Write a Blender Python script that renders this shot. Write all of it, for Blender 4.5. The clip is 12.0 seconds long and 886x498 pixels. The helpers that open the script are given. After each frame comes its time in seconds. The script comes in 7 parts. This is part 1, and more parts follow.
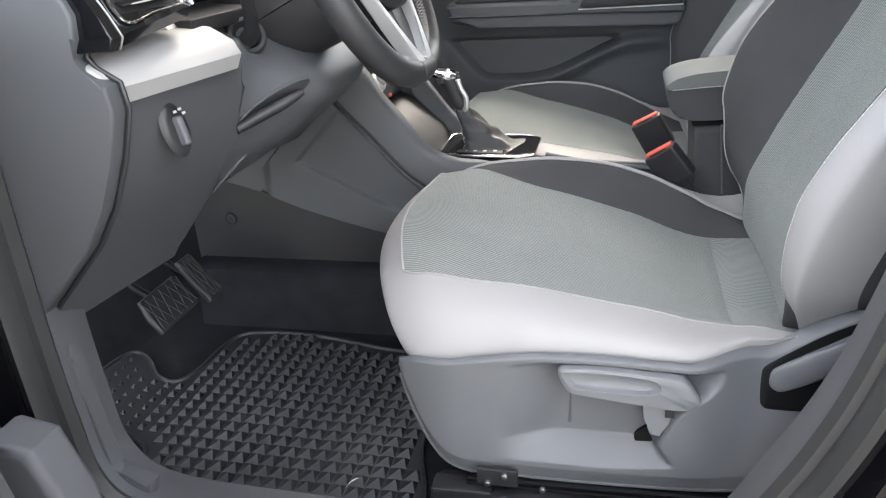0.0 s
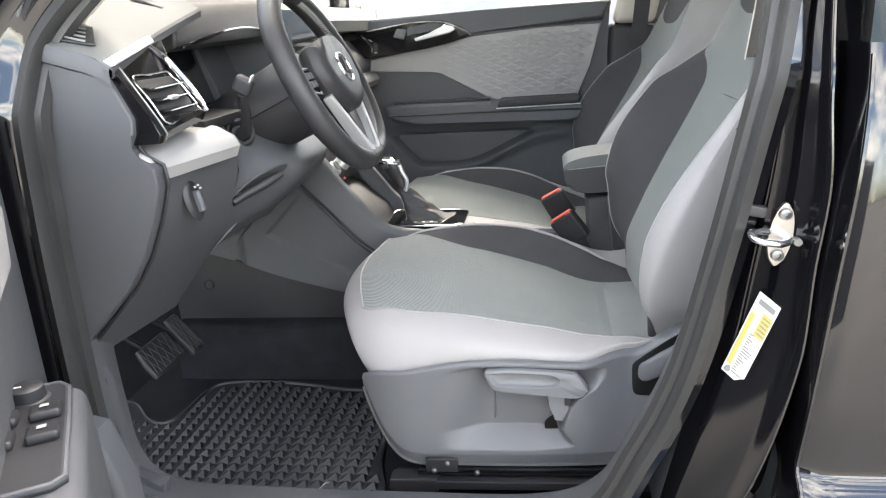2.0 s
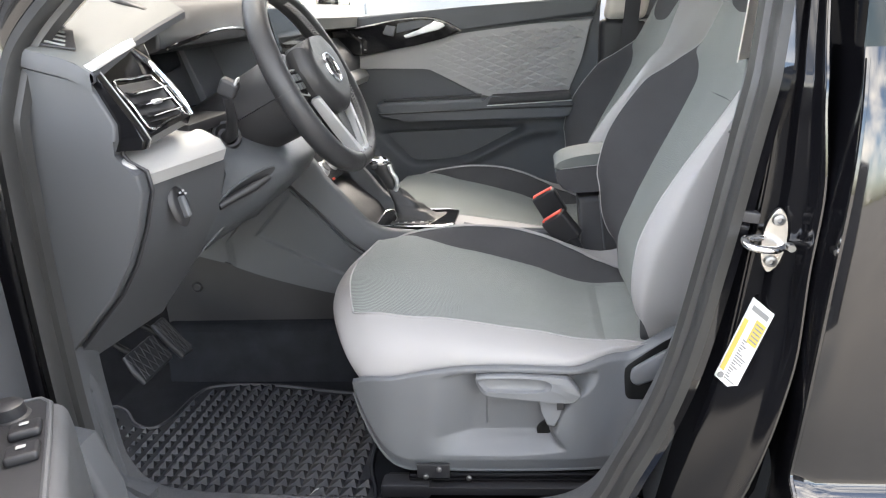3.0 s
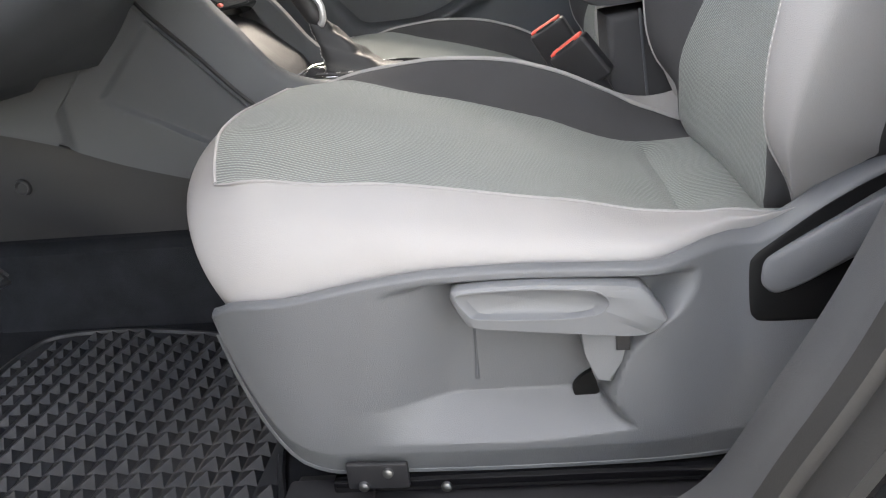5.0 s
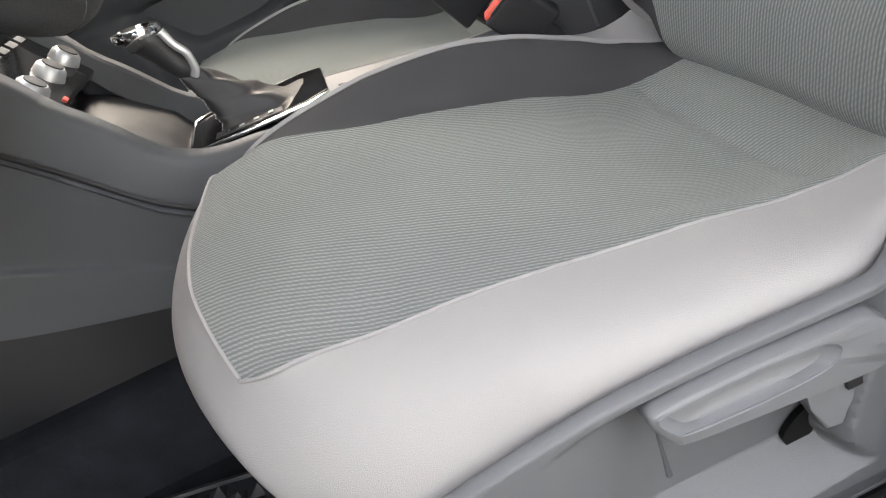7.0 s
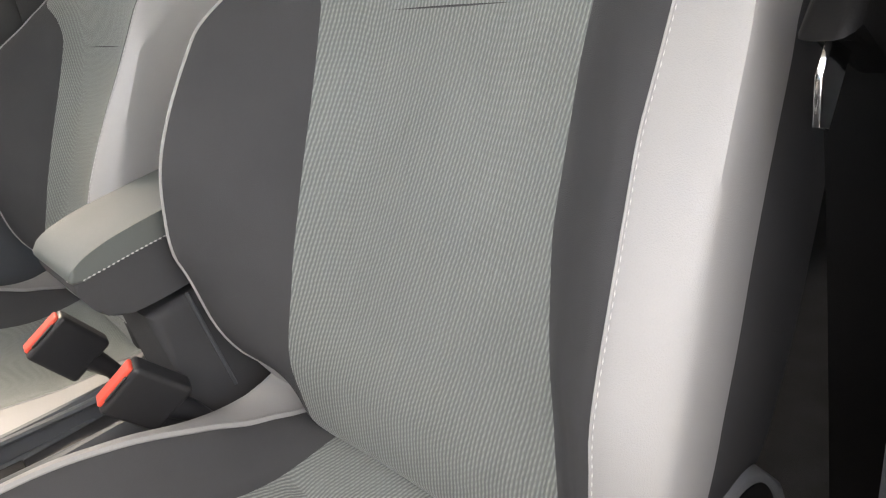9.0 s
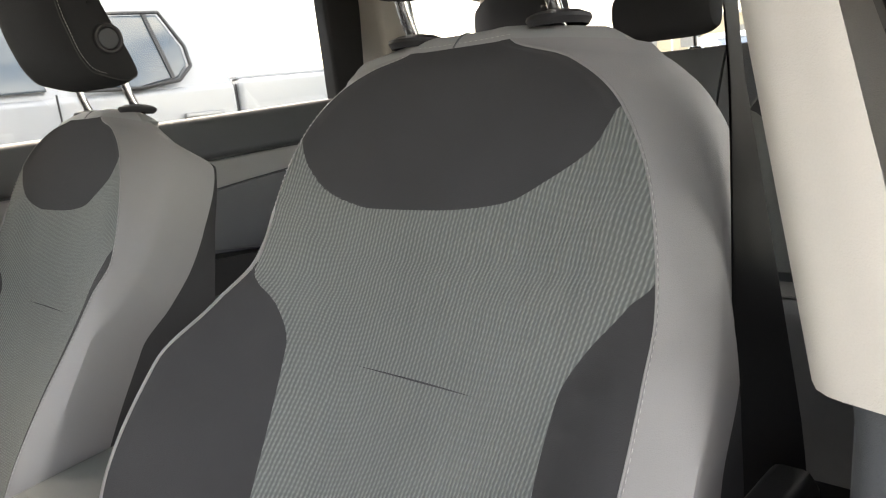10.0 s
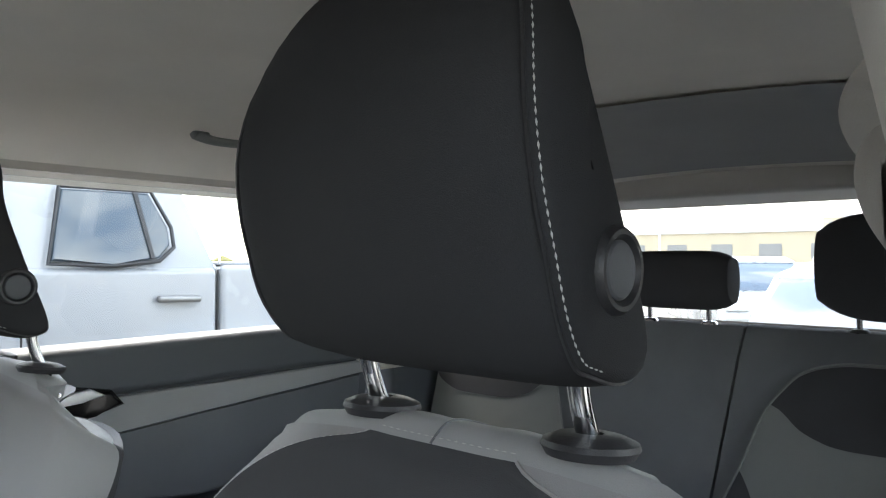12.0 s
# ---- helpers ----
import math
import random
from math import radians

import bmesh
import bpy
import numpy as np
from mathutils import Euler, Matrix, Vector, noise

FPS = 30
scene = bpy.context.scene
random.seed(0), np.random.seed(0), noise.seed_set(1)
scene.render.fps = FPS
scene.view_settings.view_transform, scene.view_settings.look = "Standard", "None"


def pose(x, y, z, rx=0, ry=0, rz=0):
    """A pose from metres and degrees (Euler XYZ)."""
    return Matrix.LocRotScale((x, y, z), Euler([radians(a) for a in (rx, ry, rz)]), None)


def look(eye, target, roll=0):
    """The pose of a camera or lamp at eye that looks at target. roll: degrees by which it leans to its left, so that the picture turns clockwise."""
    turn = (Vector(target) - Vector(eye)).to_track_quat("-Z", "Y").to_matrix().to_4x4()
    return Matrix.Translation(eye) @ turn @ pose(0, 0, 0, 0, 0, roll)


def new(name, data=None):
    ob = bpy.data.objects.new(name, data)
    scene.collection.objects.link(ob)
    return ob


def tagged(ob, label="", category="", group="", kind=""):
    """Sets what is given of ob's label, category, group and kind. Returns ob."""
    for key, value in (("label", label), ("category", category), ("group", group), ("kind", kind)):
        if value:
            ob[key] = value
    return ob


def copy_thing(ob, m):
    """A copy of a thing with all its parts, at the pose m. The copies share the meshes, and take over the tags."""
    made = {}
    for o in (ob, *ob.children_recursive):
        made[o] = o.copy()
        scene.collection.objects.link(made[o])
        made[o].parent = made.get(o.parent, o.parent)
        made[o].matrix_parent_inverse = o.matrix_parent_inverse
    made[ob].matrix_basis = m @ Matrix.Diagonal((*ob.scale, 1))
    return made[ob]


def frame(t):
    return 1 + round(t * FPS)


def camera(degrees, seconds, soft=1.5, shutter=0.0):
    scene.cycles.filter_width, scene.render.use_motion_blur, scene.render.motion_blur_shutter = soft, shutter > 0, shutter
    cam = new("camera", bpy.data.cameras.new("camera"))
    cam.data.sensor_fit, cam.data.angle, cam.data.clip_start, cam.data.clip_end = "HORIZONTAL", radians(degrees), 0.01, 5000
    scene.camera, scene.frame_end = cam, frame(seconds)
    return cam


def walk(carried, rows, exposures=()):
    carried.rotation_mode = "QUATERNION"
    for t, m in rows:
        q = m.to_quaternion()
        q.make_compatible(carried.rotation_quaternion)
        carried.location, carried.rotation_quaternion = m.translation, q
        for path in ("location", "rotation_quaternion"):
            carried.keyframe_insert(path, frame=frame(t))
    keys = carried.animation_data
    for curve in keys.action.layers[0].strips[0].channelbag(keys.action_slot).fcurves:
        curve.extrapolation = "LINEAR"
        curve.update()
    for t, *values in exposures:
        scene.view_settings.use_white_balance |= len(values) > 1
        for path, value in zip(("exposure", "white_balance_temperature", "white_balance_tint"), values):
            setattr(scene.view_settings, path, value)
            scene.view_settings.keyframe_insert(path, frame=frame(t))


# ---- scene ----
cam = camera(62.0, 12.0, soft=1.15)
PATH = [
    (0, (0.273, -0.556, 1.081), (-0.174, 1.221, 0.278), -3.8),
    (0.5, (0.317, -0.759, 1.118), (-0.06, 1.077, 0.421), -3.6),
    (1, (0.323, -0.846, 1.122), (0.003, 1.025, 0.49), -3.4),
    (1.5, (0.323, -0.865, 1.122), (0.028, 1.021, 0.526), -3.4),
    (2, (0.323, -0.868, 1.121), (0.037, 1.024, 0.54), -3.7),
    (2.5, (0.322, -0.872, 1.121), (0.046, 1.021, 0.538), -3.9),
    (3, (0.325, -0.848, 1.134), (0.059, 1.041, 0.533), -3.9),
    (3.5, (0.334, -0.678, 1.107), (0.081, 1.188, 0.432), -4.3),
    (3.7, (0.328, -0.612, 1.044), (0.089, 1.251, 0.358), -4.3),
    (5.3, (0.273, -0.286, 0.826), (0.046, 1.546, 0.056), -7.0),
    (5.5, (0.275, -0.283, 0.827), (0.046, 1.544, 0.045), -7.9),
    (6, (0.25, -0.267, 0.831), (0.031, 1.541, 0.005), -12.6),
    (6.5, (0.157, -0.195, 0.868), (0.045, 1.586, -0.035), -19.3),
    (6.7, (0.131, -0.151, 0.887), (0.079, 1.615, -0.051), -21.7),
    (8.3, (0.255, 0.049, 0.985), (0.913, 1.573, -0.131), -22.6),
    (8.5, (0.259, 0.057, 1.001), (1.044, 1.555, -0.067), -19.9),
    (9, (0.253, 0.065, 1.049), (1.319, 1.523, 0.191), -13.7),
    (9.5, (0.205, 0.081, 1.137), (1.55, 1.408, 0.482), -9.5),
    (10, (0.244, 0.079, 1.214), (1.652, 1.428, 0.771), -6.5),
    (10.5, (0.246, 0.086, 1.284), (1.714, 1.423, 1.047), -4.1),
    (11, (0.276, 0.107, 1.335), (1.768, 1.436, 1.244), -2.1),
    (11.5, (0.354, 0.165, 1.352), (1.848, 1.495, 1.345), -0.8),
    (12, (0.42, 0.219, 1.349), (1.91, 1.552, 1.386), 0.3),
]
SKY_STRENGTH, SUN_STRENGTH = 0.155, 1.0
EXPOSURE = [(0, 3.12, 7200, 11), (2.0, 3.10, 7200, 11), (3.7, 3.0, 7200, 11), (5.3, 3.05, 7550, 12), (6.7, 2.9, 7550, 12), (8.3, 3.0, 8100, 13), (9.5, 3.35, 8200, 13), (9.95, 2.76, 8000, 12), (10.5, 2.38, 7750, 11), (11, 2.57, 7400, 10), (11.5, 2.62, 7200, 9), (12, 2.6, 6600, 8)]
walk(cam, [(t, look(eye, target, roll)) for t, eye, target, roll in PATH], EXPOSURE)

# ---- world and light ----
SUN_EL, SUN_AZ = 50.0, 14.0      # degrees; azimuth from +y towards +x
world = bpy.data.worlds.new("sky")
scene.world = world
world.use_nodes = True
wn = world.node_tree.nodes
wl = world.node_tree.links
sky = wn.new("ShaderNodeTexSky")
sky.sky_type = "NISHITA"
sky.sun_disc = False
sky.sun_elevation = radians(SUN_EL)
sky.sun_rotation = radians(SUN_AZ)
sky.dust_density = 2.0
clouds = wn.new("ShaderNodeTexNoise")
clouds.inputs["Scale"].default_value = 2.6
clouds.inputs["Detail"].default_value = 7
clouds.inputs["Roughness"].default_value = 0.6
wmap = wn.new("ShaderNodeMapping")
wmap.inputs["Scale"].default_value = (1, 1, 3.2)
wco = wn.new("ShaderNodeTexCoord")
wl.new(wco.outputs["Generated"], wmap.inputs["Vector"])
wl.new(wmap.outputs["Vector"], clouds.inputs["Vector"])
wr = wn.new("ShaderNodeValToRGB")
wr.color_ramp.elements[0].position, wr.color_ramp.elements[1].position = 0.44, 0.68
wl.new(clouds.outputs["Fac"], wr.inputs["Fac"])
wmix = wn.new("ShaderNodeMixRGB")
wmix.inputs["Color2"].default_value = (9.5, 9.4, 9.2, 1)
wl.new(wr.outputs["Color"], wmix.inputs["Fac"])
wl.new(sky.outputs["Color"], wmix.inputs["Color1"])
bg = wn["Background"]
bg.inputs["Strength"].default_value = SKY_STRENGTH
wl.new(wmix.outputs["Color"], bg.inputs["Color"])

sun = new("sun", bpy.data.lights.new("sun", "SUN"))
sun.data.energy = SUN_STRENGTH
sun.data.angle = radians(30)
sun.data.color = (1.0, 0.965, 0.92)
_a, _e = radians(SUN_AZ), radians(SUN_EL)
sun.matrix_world = look((math.sin(_a) * math.cos(_e) * 20, math.cos(_a) * math.cos(_e) * 20, math.sin(_e) * 20), (0, 0, 0))


# ---- materials ----
def mat(name, color, rough=0.5, metal=0.0, vary=0.12, scale=6.0, grain=900.0, bump=0.0, coat=0.0, spec=0.5, rvary=0.08, emit=0.0):
    """Principled surface with broad tone variation, fine grain relief and uneven gloss."""
    m = bpy.data.materials.new(name)
    m.use_nodes = True
    n, l = m.node_tree.nodes, m.node_tree.links
    b = n["Principled BSDF"]
    b.inputs["Metallic"].default_value = metal
    b.inputs["Coat Weight"].default_value = coat
    b.inputs["Coat Roughness"].default_value = 0.04
    b.inputs["Specular IOR Level"].default_value = spec
    co = n.new("ShaderNodeTexCoord")
    t1 = n.new("ShaderNodeTexNoise")
    t1.inputs["Scale"].default_value, t1.inputs["Detail"].default_value = scale, 4
    t2 = n.new("ShaderNodeTexNoise")
    t2.inputs["Scale"].default_value, t2.inputs["Detail"].default_value = grain, 2
    for t in (t1, t2):
        l.new(co.outputs["Object"], t.inputs["Vector"])
    add = n.new("ShaderNodeMath")
    add.operation = "MULTIPLY_ADD"
    l.new(t2.outputs["Fac"], add.inputs[0])
    add.inputs[1].default_value = 0.6
    l.new(t1.outputs["Fac"], add.inputs[2])
    r = n.new("ShaderNodeMapRange")
    r.inputs["From Min"].default_value, r.inputs["From Max"].default_value = 0.5, 1.1
    r.inputs["To Min"].default_value, r.inputs["To Max"].default_value = 1 - vary, 1 + vary
    l.new(add.outputs[0], r.inputs["Value"])
    mx = n.new("ShaderNodeVectorMath")
    mx.operation = "SCALE"
    mx.inputs[0].default_value = color[:3]
    l.new(r.outputs["Result"], mx.inputs["Scale"])
    l.new(mx.outputs["Vector"], b.inputs["Base Color"])
    rr = n.new("ShaderNodeMapRange")
    rr.inputs["From Min"].default_value, rr.inputs["From Max"].default_value = 0.3, 0.7
    rr.inputs["To Min"].default_value, rr.inputs["To Max"].default_value = max(rough - rvary, 0.01), min(rough + rvary, 1)
    l.new(t1.outputs["Fac"], rr.inputs["Value"])
    l.new(rr.outputs["Result"], b.inputs["Roughness"])
    if bump:
        bp = n.new("ShaderNodeBump")
        bp.inputs["Strength"].default_value, bp.inputs["Distance"].default_value = bump, 0.001
        l.new(t2.outputs["Fac"], bp.inputs["Height"])
        l.new(bp.outputs["Normal"], b.inputs["Normal"])
    if emit:
        b.inputs["Emission Color"].default_value = (*color[:3], 1)
        b.inputs["Emission Strength"].default_value = emit
    return m


def weave(name, dark, light, pitch=0.0043, bump=0.6):
    """Open woven cloth: an offset lattice of pale raised threads on a darker ground, laid out by the cloth's own metres."""
    m = bpy.data.materials.new(name)
    m.use_nodes = True
    n, l = m.node_tree.nodes, m.node_tree.links
    b = n["Principled BSDF"]
    b.inputs["Roughness"].default_value = 0.85
    b.inputs["Specular IOR Level"].default_value = 0.25
    b.inputs["Sheen Weight"].default_value = 0.15
    uv = n.new("ShaderNodeUVMap")
    sep = n.new("ShaderNodeSeparateXYZ")
    l.new(uv.outputs["UV"], sep.inputs[0])

    def wave(out, p, phase=0.0):
        k = n.new("ShaderNodeMath")
        k.operation = "MULTIPLY_ADD"
        l.new(out, k.inputs[0])
        k.inputs[1].default_value, k.inputs[2].default_value = 2 * math.pi / p, phase
        s = n.new("ShaderNodeMath")
        s.operation = "SINE"
        l.new(k.outputs[0], s.inputs[0])
        return s.outputs[0]
    def combine(x, k, y):
        o = n.new("ShaderNodeMath")
        o.operation = "MULTIPLY_ADD"
        l.new(x, o.inputs[0])
        o.inputs[1].default_value = k
        if y is None:
            o.inputs[2].default_value = 0.0
        else:
            l.new(y, o.inputs[2])
        return o.outputs[0]
    # diagonal ribs; along each rib the thread dips under, half a step later on the next rib
    uneven = n.new("ShaderNodeTexNoise")
    uneven.inputs["Scale"].default_value, uneven.inputs["Detail"].default_value = 70, 1.0
    l.new(sep.inputs[0].links[0].from_socket, uneven.inputs["Vector"])
    rib = combine(uneven.outputs["Fac"], 0.0022, combine(sep.outputs[1], 0.24, sep.outputs[0]))
    dip = combine(rib, 0.65, sep.outputs[1])
    a, c = wave(rib, pitch), wave(dip, pitch * 1.30)
    mul = n.new("ShaderNodeMath")
    mul.operation = "MULTIPLY"
    l.new(a, mul.inputs[0])
    l.new(c, mul.inputs[1])
    both = combine(a, 0.80, combine(mul.outputs[0], 0.20, combine(c, 0.12, None)))
    r = n.new("ShaderNodeMapRange")
    r.inputs["From Min"].default_value, r.inputs["From Max"].default_value = -0.45, 0.95
    l.new(both, r.inputs["Value"])
    co = n.new("ShaderNodeTexCoord")
    t1 = n.new("ShaderNodeTexNoise")
    t1.inputs["Scale"].default_value = 5
    l.new(co.outputs["Object"], t1.inputs["Vector"])
    mix = n.new("ShaderNodeMixRGB")
    mix.inputs["Color1"].default_value, mix.inputs["Color2"].default_value = (*dark, 1), (*light, 1)
    l.new(r.outputs["Result"], mix.inputs["Fac"])
    hv = n.new("ShaderNodeHueSaturation")
    vr = n.new("ShaderNodeMapRange")
    vr.inputs["To Min"].default_value, vr.inputs["To Max"].default_value = 0.86, 1.14
    l.new(t1.outputs["Fac"], vr.inputs["Value"])
    l.new(vr.outputs["Result"], hv.inputs["Value"])
    l.new(mix.outputs["Color"], hv.inputs["Color"])
    l.new(hv.outputs["Color"], b.inputs["Base Color"])
    bp = n.new("ShaderNodeBump")
    bp.inputs["Strength"].default_value, bp.inputs["Distance"].default_value = bump, 0.001
    l.new(r.outputs["Result"], bp.inputs["Height"])
    l.new(bp.outputs["Normal"], b.inputs["Normal"])
    return m


def glass(name, tint=(1, 1, 1)):
    m = bpy.data.materials.new(name)
    m.use_nodes = True
    n, l = m.node_tree.nodes, m.node_tree.links
    n.remove(n["Principled BSDF"])
    tr, gl, mx, fr = n.new("ShaderNodeBsdfTransparent"), n.new("ShaderNodeBsdfGlossy"), n.new("ShaderNodeMixShader"), n.new("ShaderNodeFresnel")
    tr.inputs["Color"].default_value = (*tint, 1)
    gl.inputs["Roughness"].default_value = 0.01
    fr.inputs["IOR"].default_value = 1.45
    l.new(fr.outputs[0], mx.inputs[0])
    l.new(tr.outputs[0], mx.inputs[1])
    l.new(gl.outputs[0], mx.inputs[2])
    l.new(mx.outputs[0], n["Material Output"].inputs["Surface"])
    return m


M_INSERT = weave("woven_grey_cloth", (0.131, 0.142, 0.138), (0.264, 0.281, 0.270))
M_DARK = mat("charcoal_cloth", (0.057, 0.057, 0.0605), 0.85, vary=0.16, scale=9, grain=1600, bump=0.5, spec=0.2)
# charcoal cloth darkened for the headrest, offsetting strong light through the windscreen
M_HEAD = mat("darkened_headrest_cloth", (0.0300, 0.0305, 0.0330), 0.85, vary=0.16, scale=9, grain=1600, bump=0.5, spec=0.2)
M_ROOF_GREY = mat("grey_roof_tone", (0.36, 0.358, 0.35), 0.9, vary=0.08, scale=5, grain=1200, bump=0.4, spec=0.1)
M_PIT = mat("matt_black_plastic", (0.006, 0.006, 0.0065), 0.5, vary=0.2, scale=8, grain=900, bump=0.1, spec=0.2)
# charcoal cloth lightened for the bench, in place of daylight from the rear windows
M_BENCH = mat("lightened_bench_cloth", (0.165, 0.172, 0.178), 0.85, vary=0.14, scale=9, grain=1600, bump=0.5, spec=0.2)
M_VINYL = mat("light_grey_leatherette", (0.30, 0.293, 0.292), 0.55, vary=0.05, scale=7, grain=1300, bump=0.35)
M_VINYL2 = mat("mid_grey_leatherette", (0.33, 0.33, 0.33), 0.55, vary=0.06, scale=7, grain=1300, bump=0.35)
M_PLASTIC = mat("dark_grey_grained_plastic", (0.080, 0.086, 0.095), 0.50, vary=0.12, scale=5, grain=1500, bump=0.45)
M_PLASTIC2 = mat("slate_grey_plastic", (0.118, 0.124, 0.133), 0.36, vary=0.10, scale=5, grain=1500, bump=0.45)
M_DASH = mat("dark_dash_plastic", (0.076, 0.079, 0.085), 0.55, vary=0.10, scale=5, grain=1500, bump=0.5)
M_MARK = mat("faint_white_print", (0.42, 0.42, 0.42), 0.5, vary=0.05)
M_LEVER = mat("pale_slate_plastic", (0.158, 0.165, 0.176), 0.42, vary=0.08, scale=5, grain=1500, bump=0.3)
M_BLACKPL = mat("black_plastic", (0.022, 0.022, 0.0245), 0.45, vary=0.2, scale=8, grain=900, bump=0.2)
M_SOFT = mat("soft_dash_skin", (0.19, 0.198, 0.190), 0.6, vary=0.08, scale=4, grain=1200, bump=0.5)
M_DASHTOP = mat("sage_dash_skin", (0.118, 0.122, 0.116), 0.6, vary=0.08, scale=4, grain=1200, bump=0.5)
M_ARM = mat("sage_grey_leatherette", (0.092, 0.102, 0.098), 0.5, vary=0.06, scale=7, grain=1300, bump=0.35)
M_PALETRIM = mat("pale_grey_dash_trim", (0.34, 0.335, 0.33), 0.5, vary=0.05, scale=9, grain=700, bump=0.2)
M_GLOSS = mat("piano_black", (0.006, 0.006, 0.007), 0.10, vary=0.3, scale=5, coat=0.3, spec=0.35, rvary=0.03)
M_PAINT = mat("black_car_paint", (0.004, 0.004, 0.005), 0.07, vary=0.3, scale=3, coat=1.0, spec=0.5, rvary=0.03)
M_JAMB = mat("black_jamb_paint", (0.004, 0.004, 0.005), 0.08, vary=0.3, scale=4, spec=0.4, rvary=0.03)
M_CHROME = mat("chrome", (0.82, 0.82, 0.83), 0.09, 1.0, vary=0.05, rvary=0.05)
M_SATIN = mat("satin_silver", (0.72, 0.73, 0.74), 0.40, 0.7, vary=0.06, rvary=0.06)
M_NICKEL = mat("plated_steel", (0.42, 0.41, 0.39), 0.33, 1.0, vary=0.12, scale=40, rvary=0.10)
M_STEEL = mat("dull_steel", (0.26, 0.26, 0.26), 0.45, 1.0, vary=0.2, scale=30)
M_RUBBER = mat("black_rubber", (0.019, 0.021, 0.0255), 0.48, vary=0.2, scale=14, grain=500, bump=0.15)
M_SEAL = mat("grey_rubber_seal", (0.030, 0.030, 0.030), 0.42, vary=0.1, scale=20, grain=700, bump=0.1)
M_CARPET = mat("black_carpet", (0.0195, 0.0213, 0.0255), 0.97, vary=0.35, scale=20, grain=700, bump=1.0, spec=0.1)
M_BEIGE = mat("pale_pillar_trim", (0.60, 0.565, 0.515), 0.7, vary=0.04, scale=6, grain=1100, bump=0.3)
M_LINING = mat("headliner_cloth", (0.74, 0.70, 0.635), 0.95, vary=0.05, scale=8, grain=900, bump=0.5, spec=0.1)
M_RED = mat("red_release_button", (0.75, 0.09, 0.06), 0.4, vary=0.06)
M_WHITE = mat("white_print", (0.60, 0.60, 0.585), 0.5, vary=0.05)
M_YELLOW = mat("yellow_print", (0.52, 0.40, 0.09), 0.5, vary=0.05)
M_GREYPRINT = mat("grey_print", (0.20, 0.20, 0.20), 0.5, vary=0.05)
M_STITCH = mat("pale_thread", (0.52, 0.51, 0.50), 0.8, vary=0.1, scale=60)
M_LEATHER = mat("charcoal_leather", (0.030, 0.030, 0.032), 0.42, vary=0.15, scale=12, grain=700, bump=0.5)
M_GLASS = glass("window_glass", (0.97, 0.985, 0.975))
M_SCREEN = mat("dark_display_glass", (0.012, 0.014, 0.018), 0.08, vary=0.1, coat=0.6, rvary=0.02)
M_DISPLAY = mat("lit_display", (0.62, 0.74, 0.80), 0.15, vary=0.05, emit=0.10)
M_ASPHALT = mat("asphalt", (0.24, 0.225, 0.20), 0.9, vary=0.25, scale=0.6, grain=45, bump=0.8)
M_TRUCK = mat("white_truck_paint", (0.33, 0.34, 0.36), 0.25, vary=0.03, scale=2, coat=0.6)


# ---- mesh tools ----
def finish(name, bm_or_data, material, parent=None, label="", smooth=True, recalc=True):
    me = bpy.data.meshes.new(name)
    if isinstance(bm_or_data, tuple):
        me.from_pydata(*bm_or_data)
        if recalc:
            b = bmesh.new()
            b.from_mesh(me)
            bmesh.ops.recalc_face_normals(b, faces=b.faces)
            b.to_mesh(me)
            b.free()
    else:
        if recalc:
            bmesh.ops.recalc_face_normals(bm_or_data, faces=bm_or_data.faces)
        bm_or_data.to_mesh(me)
        bm_or_data.free()
    me.materials.append(material)
    if smooth:
        me.shade_smooth()
        me.set_sharp_from_angle(angle=radians(42))
    ob = new(name, me)
    if smooth and not isinstance(bm_or_data, tuple):
        wn_mod = ob.modifiers.new("weighted", "WEIGHTED_NORMAL")
        wn_mod.keep_sharp = True
    if parent:
        ob.parent = parent
        ob.matrix_parent_inverse = parent.matrix_world.inverted()
    if label:
        ob["label"] = label
    return ob


def part(name, bm, material, parent, label="", smooth=True):
    return finish(name, bm, material, parent, label, smooth)


def thing(name, label, category, at=(0, 0, 0), group="", kind=""):
    ob = new(name)
    ob.empty_display_size = 0.05
    ob.location = at
    bpy.context.view_layer.update()
    return tagged(ob, label, category, group, kind)


def spl(xs, ys):
    """A smooth curve through the knots that does not overshoot."""
    xs, ys = np.asarray(xs, float), np.asarray(ys, float)
    h = np.diff(xs)
    d = np.diff(ys) / h
    m = np.zeros(len(xs))
    m[0], m[-1] = d[0], d[-1]
    for i in range(1, len(xs) - 1):
        if d[i - 1] * d[i] > 0:
            w1, w2 = 2 * h[i] + h[i - 1], h[i] + 2 * h[i - 1]
            m[i] = (w1 + w2) / (w1 / d[i - 1] + w2 / d[i])

    def f(x):
        x = min(max(x, xs[0]), xs[-1])
        i = min(int(np.searchsorted(xs, x, "right")) - 1, len(xs) - 2)
        t = (x - xs[i]) / h[i]
        return float((2 * t**3 - 3 * t**2 + 1) * ys[i] + (t**3 - 2 * t**2 + t) * h[i] * m[i] + (-2 * t**3 + 3 * t**2) * ys[i + 1] + (t**3 - t**2) * h[i] * m[i + 1])
    return f


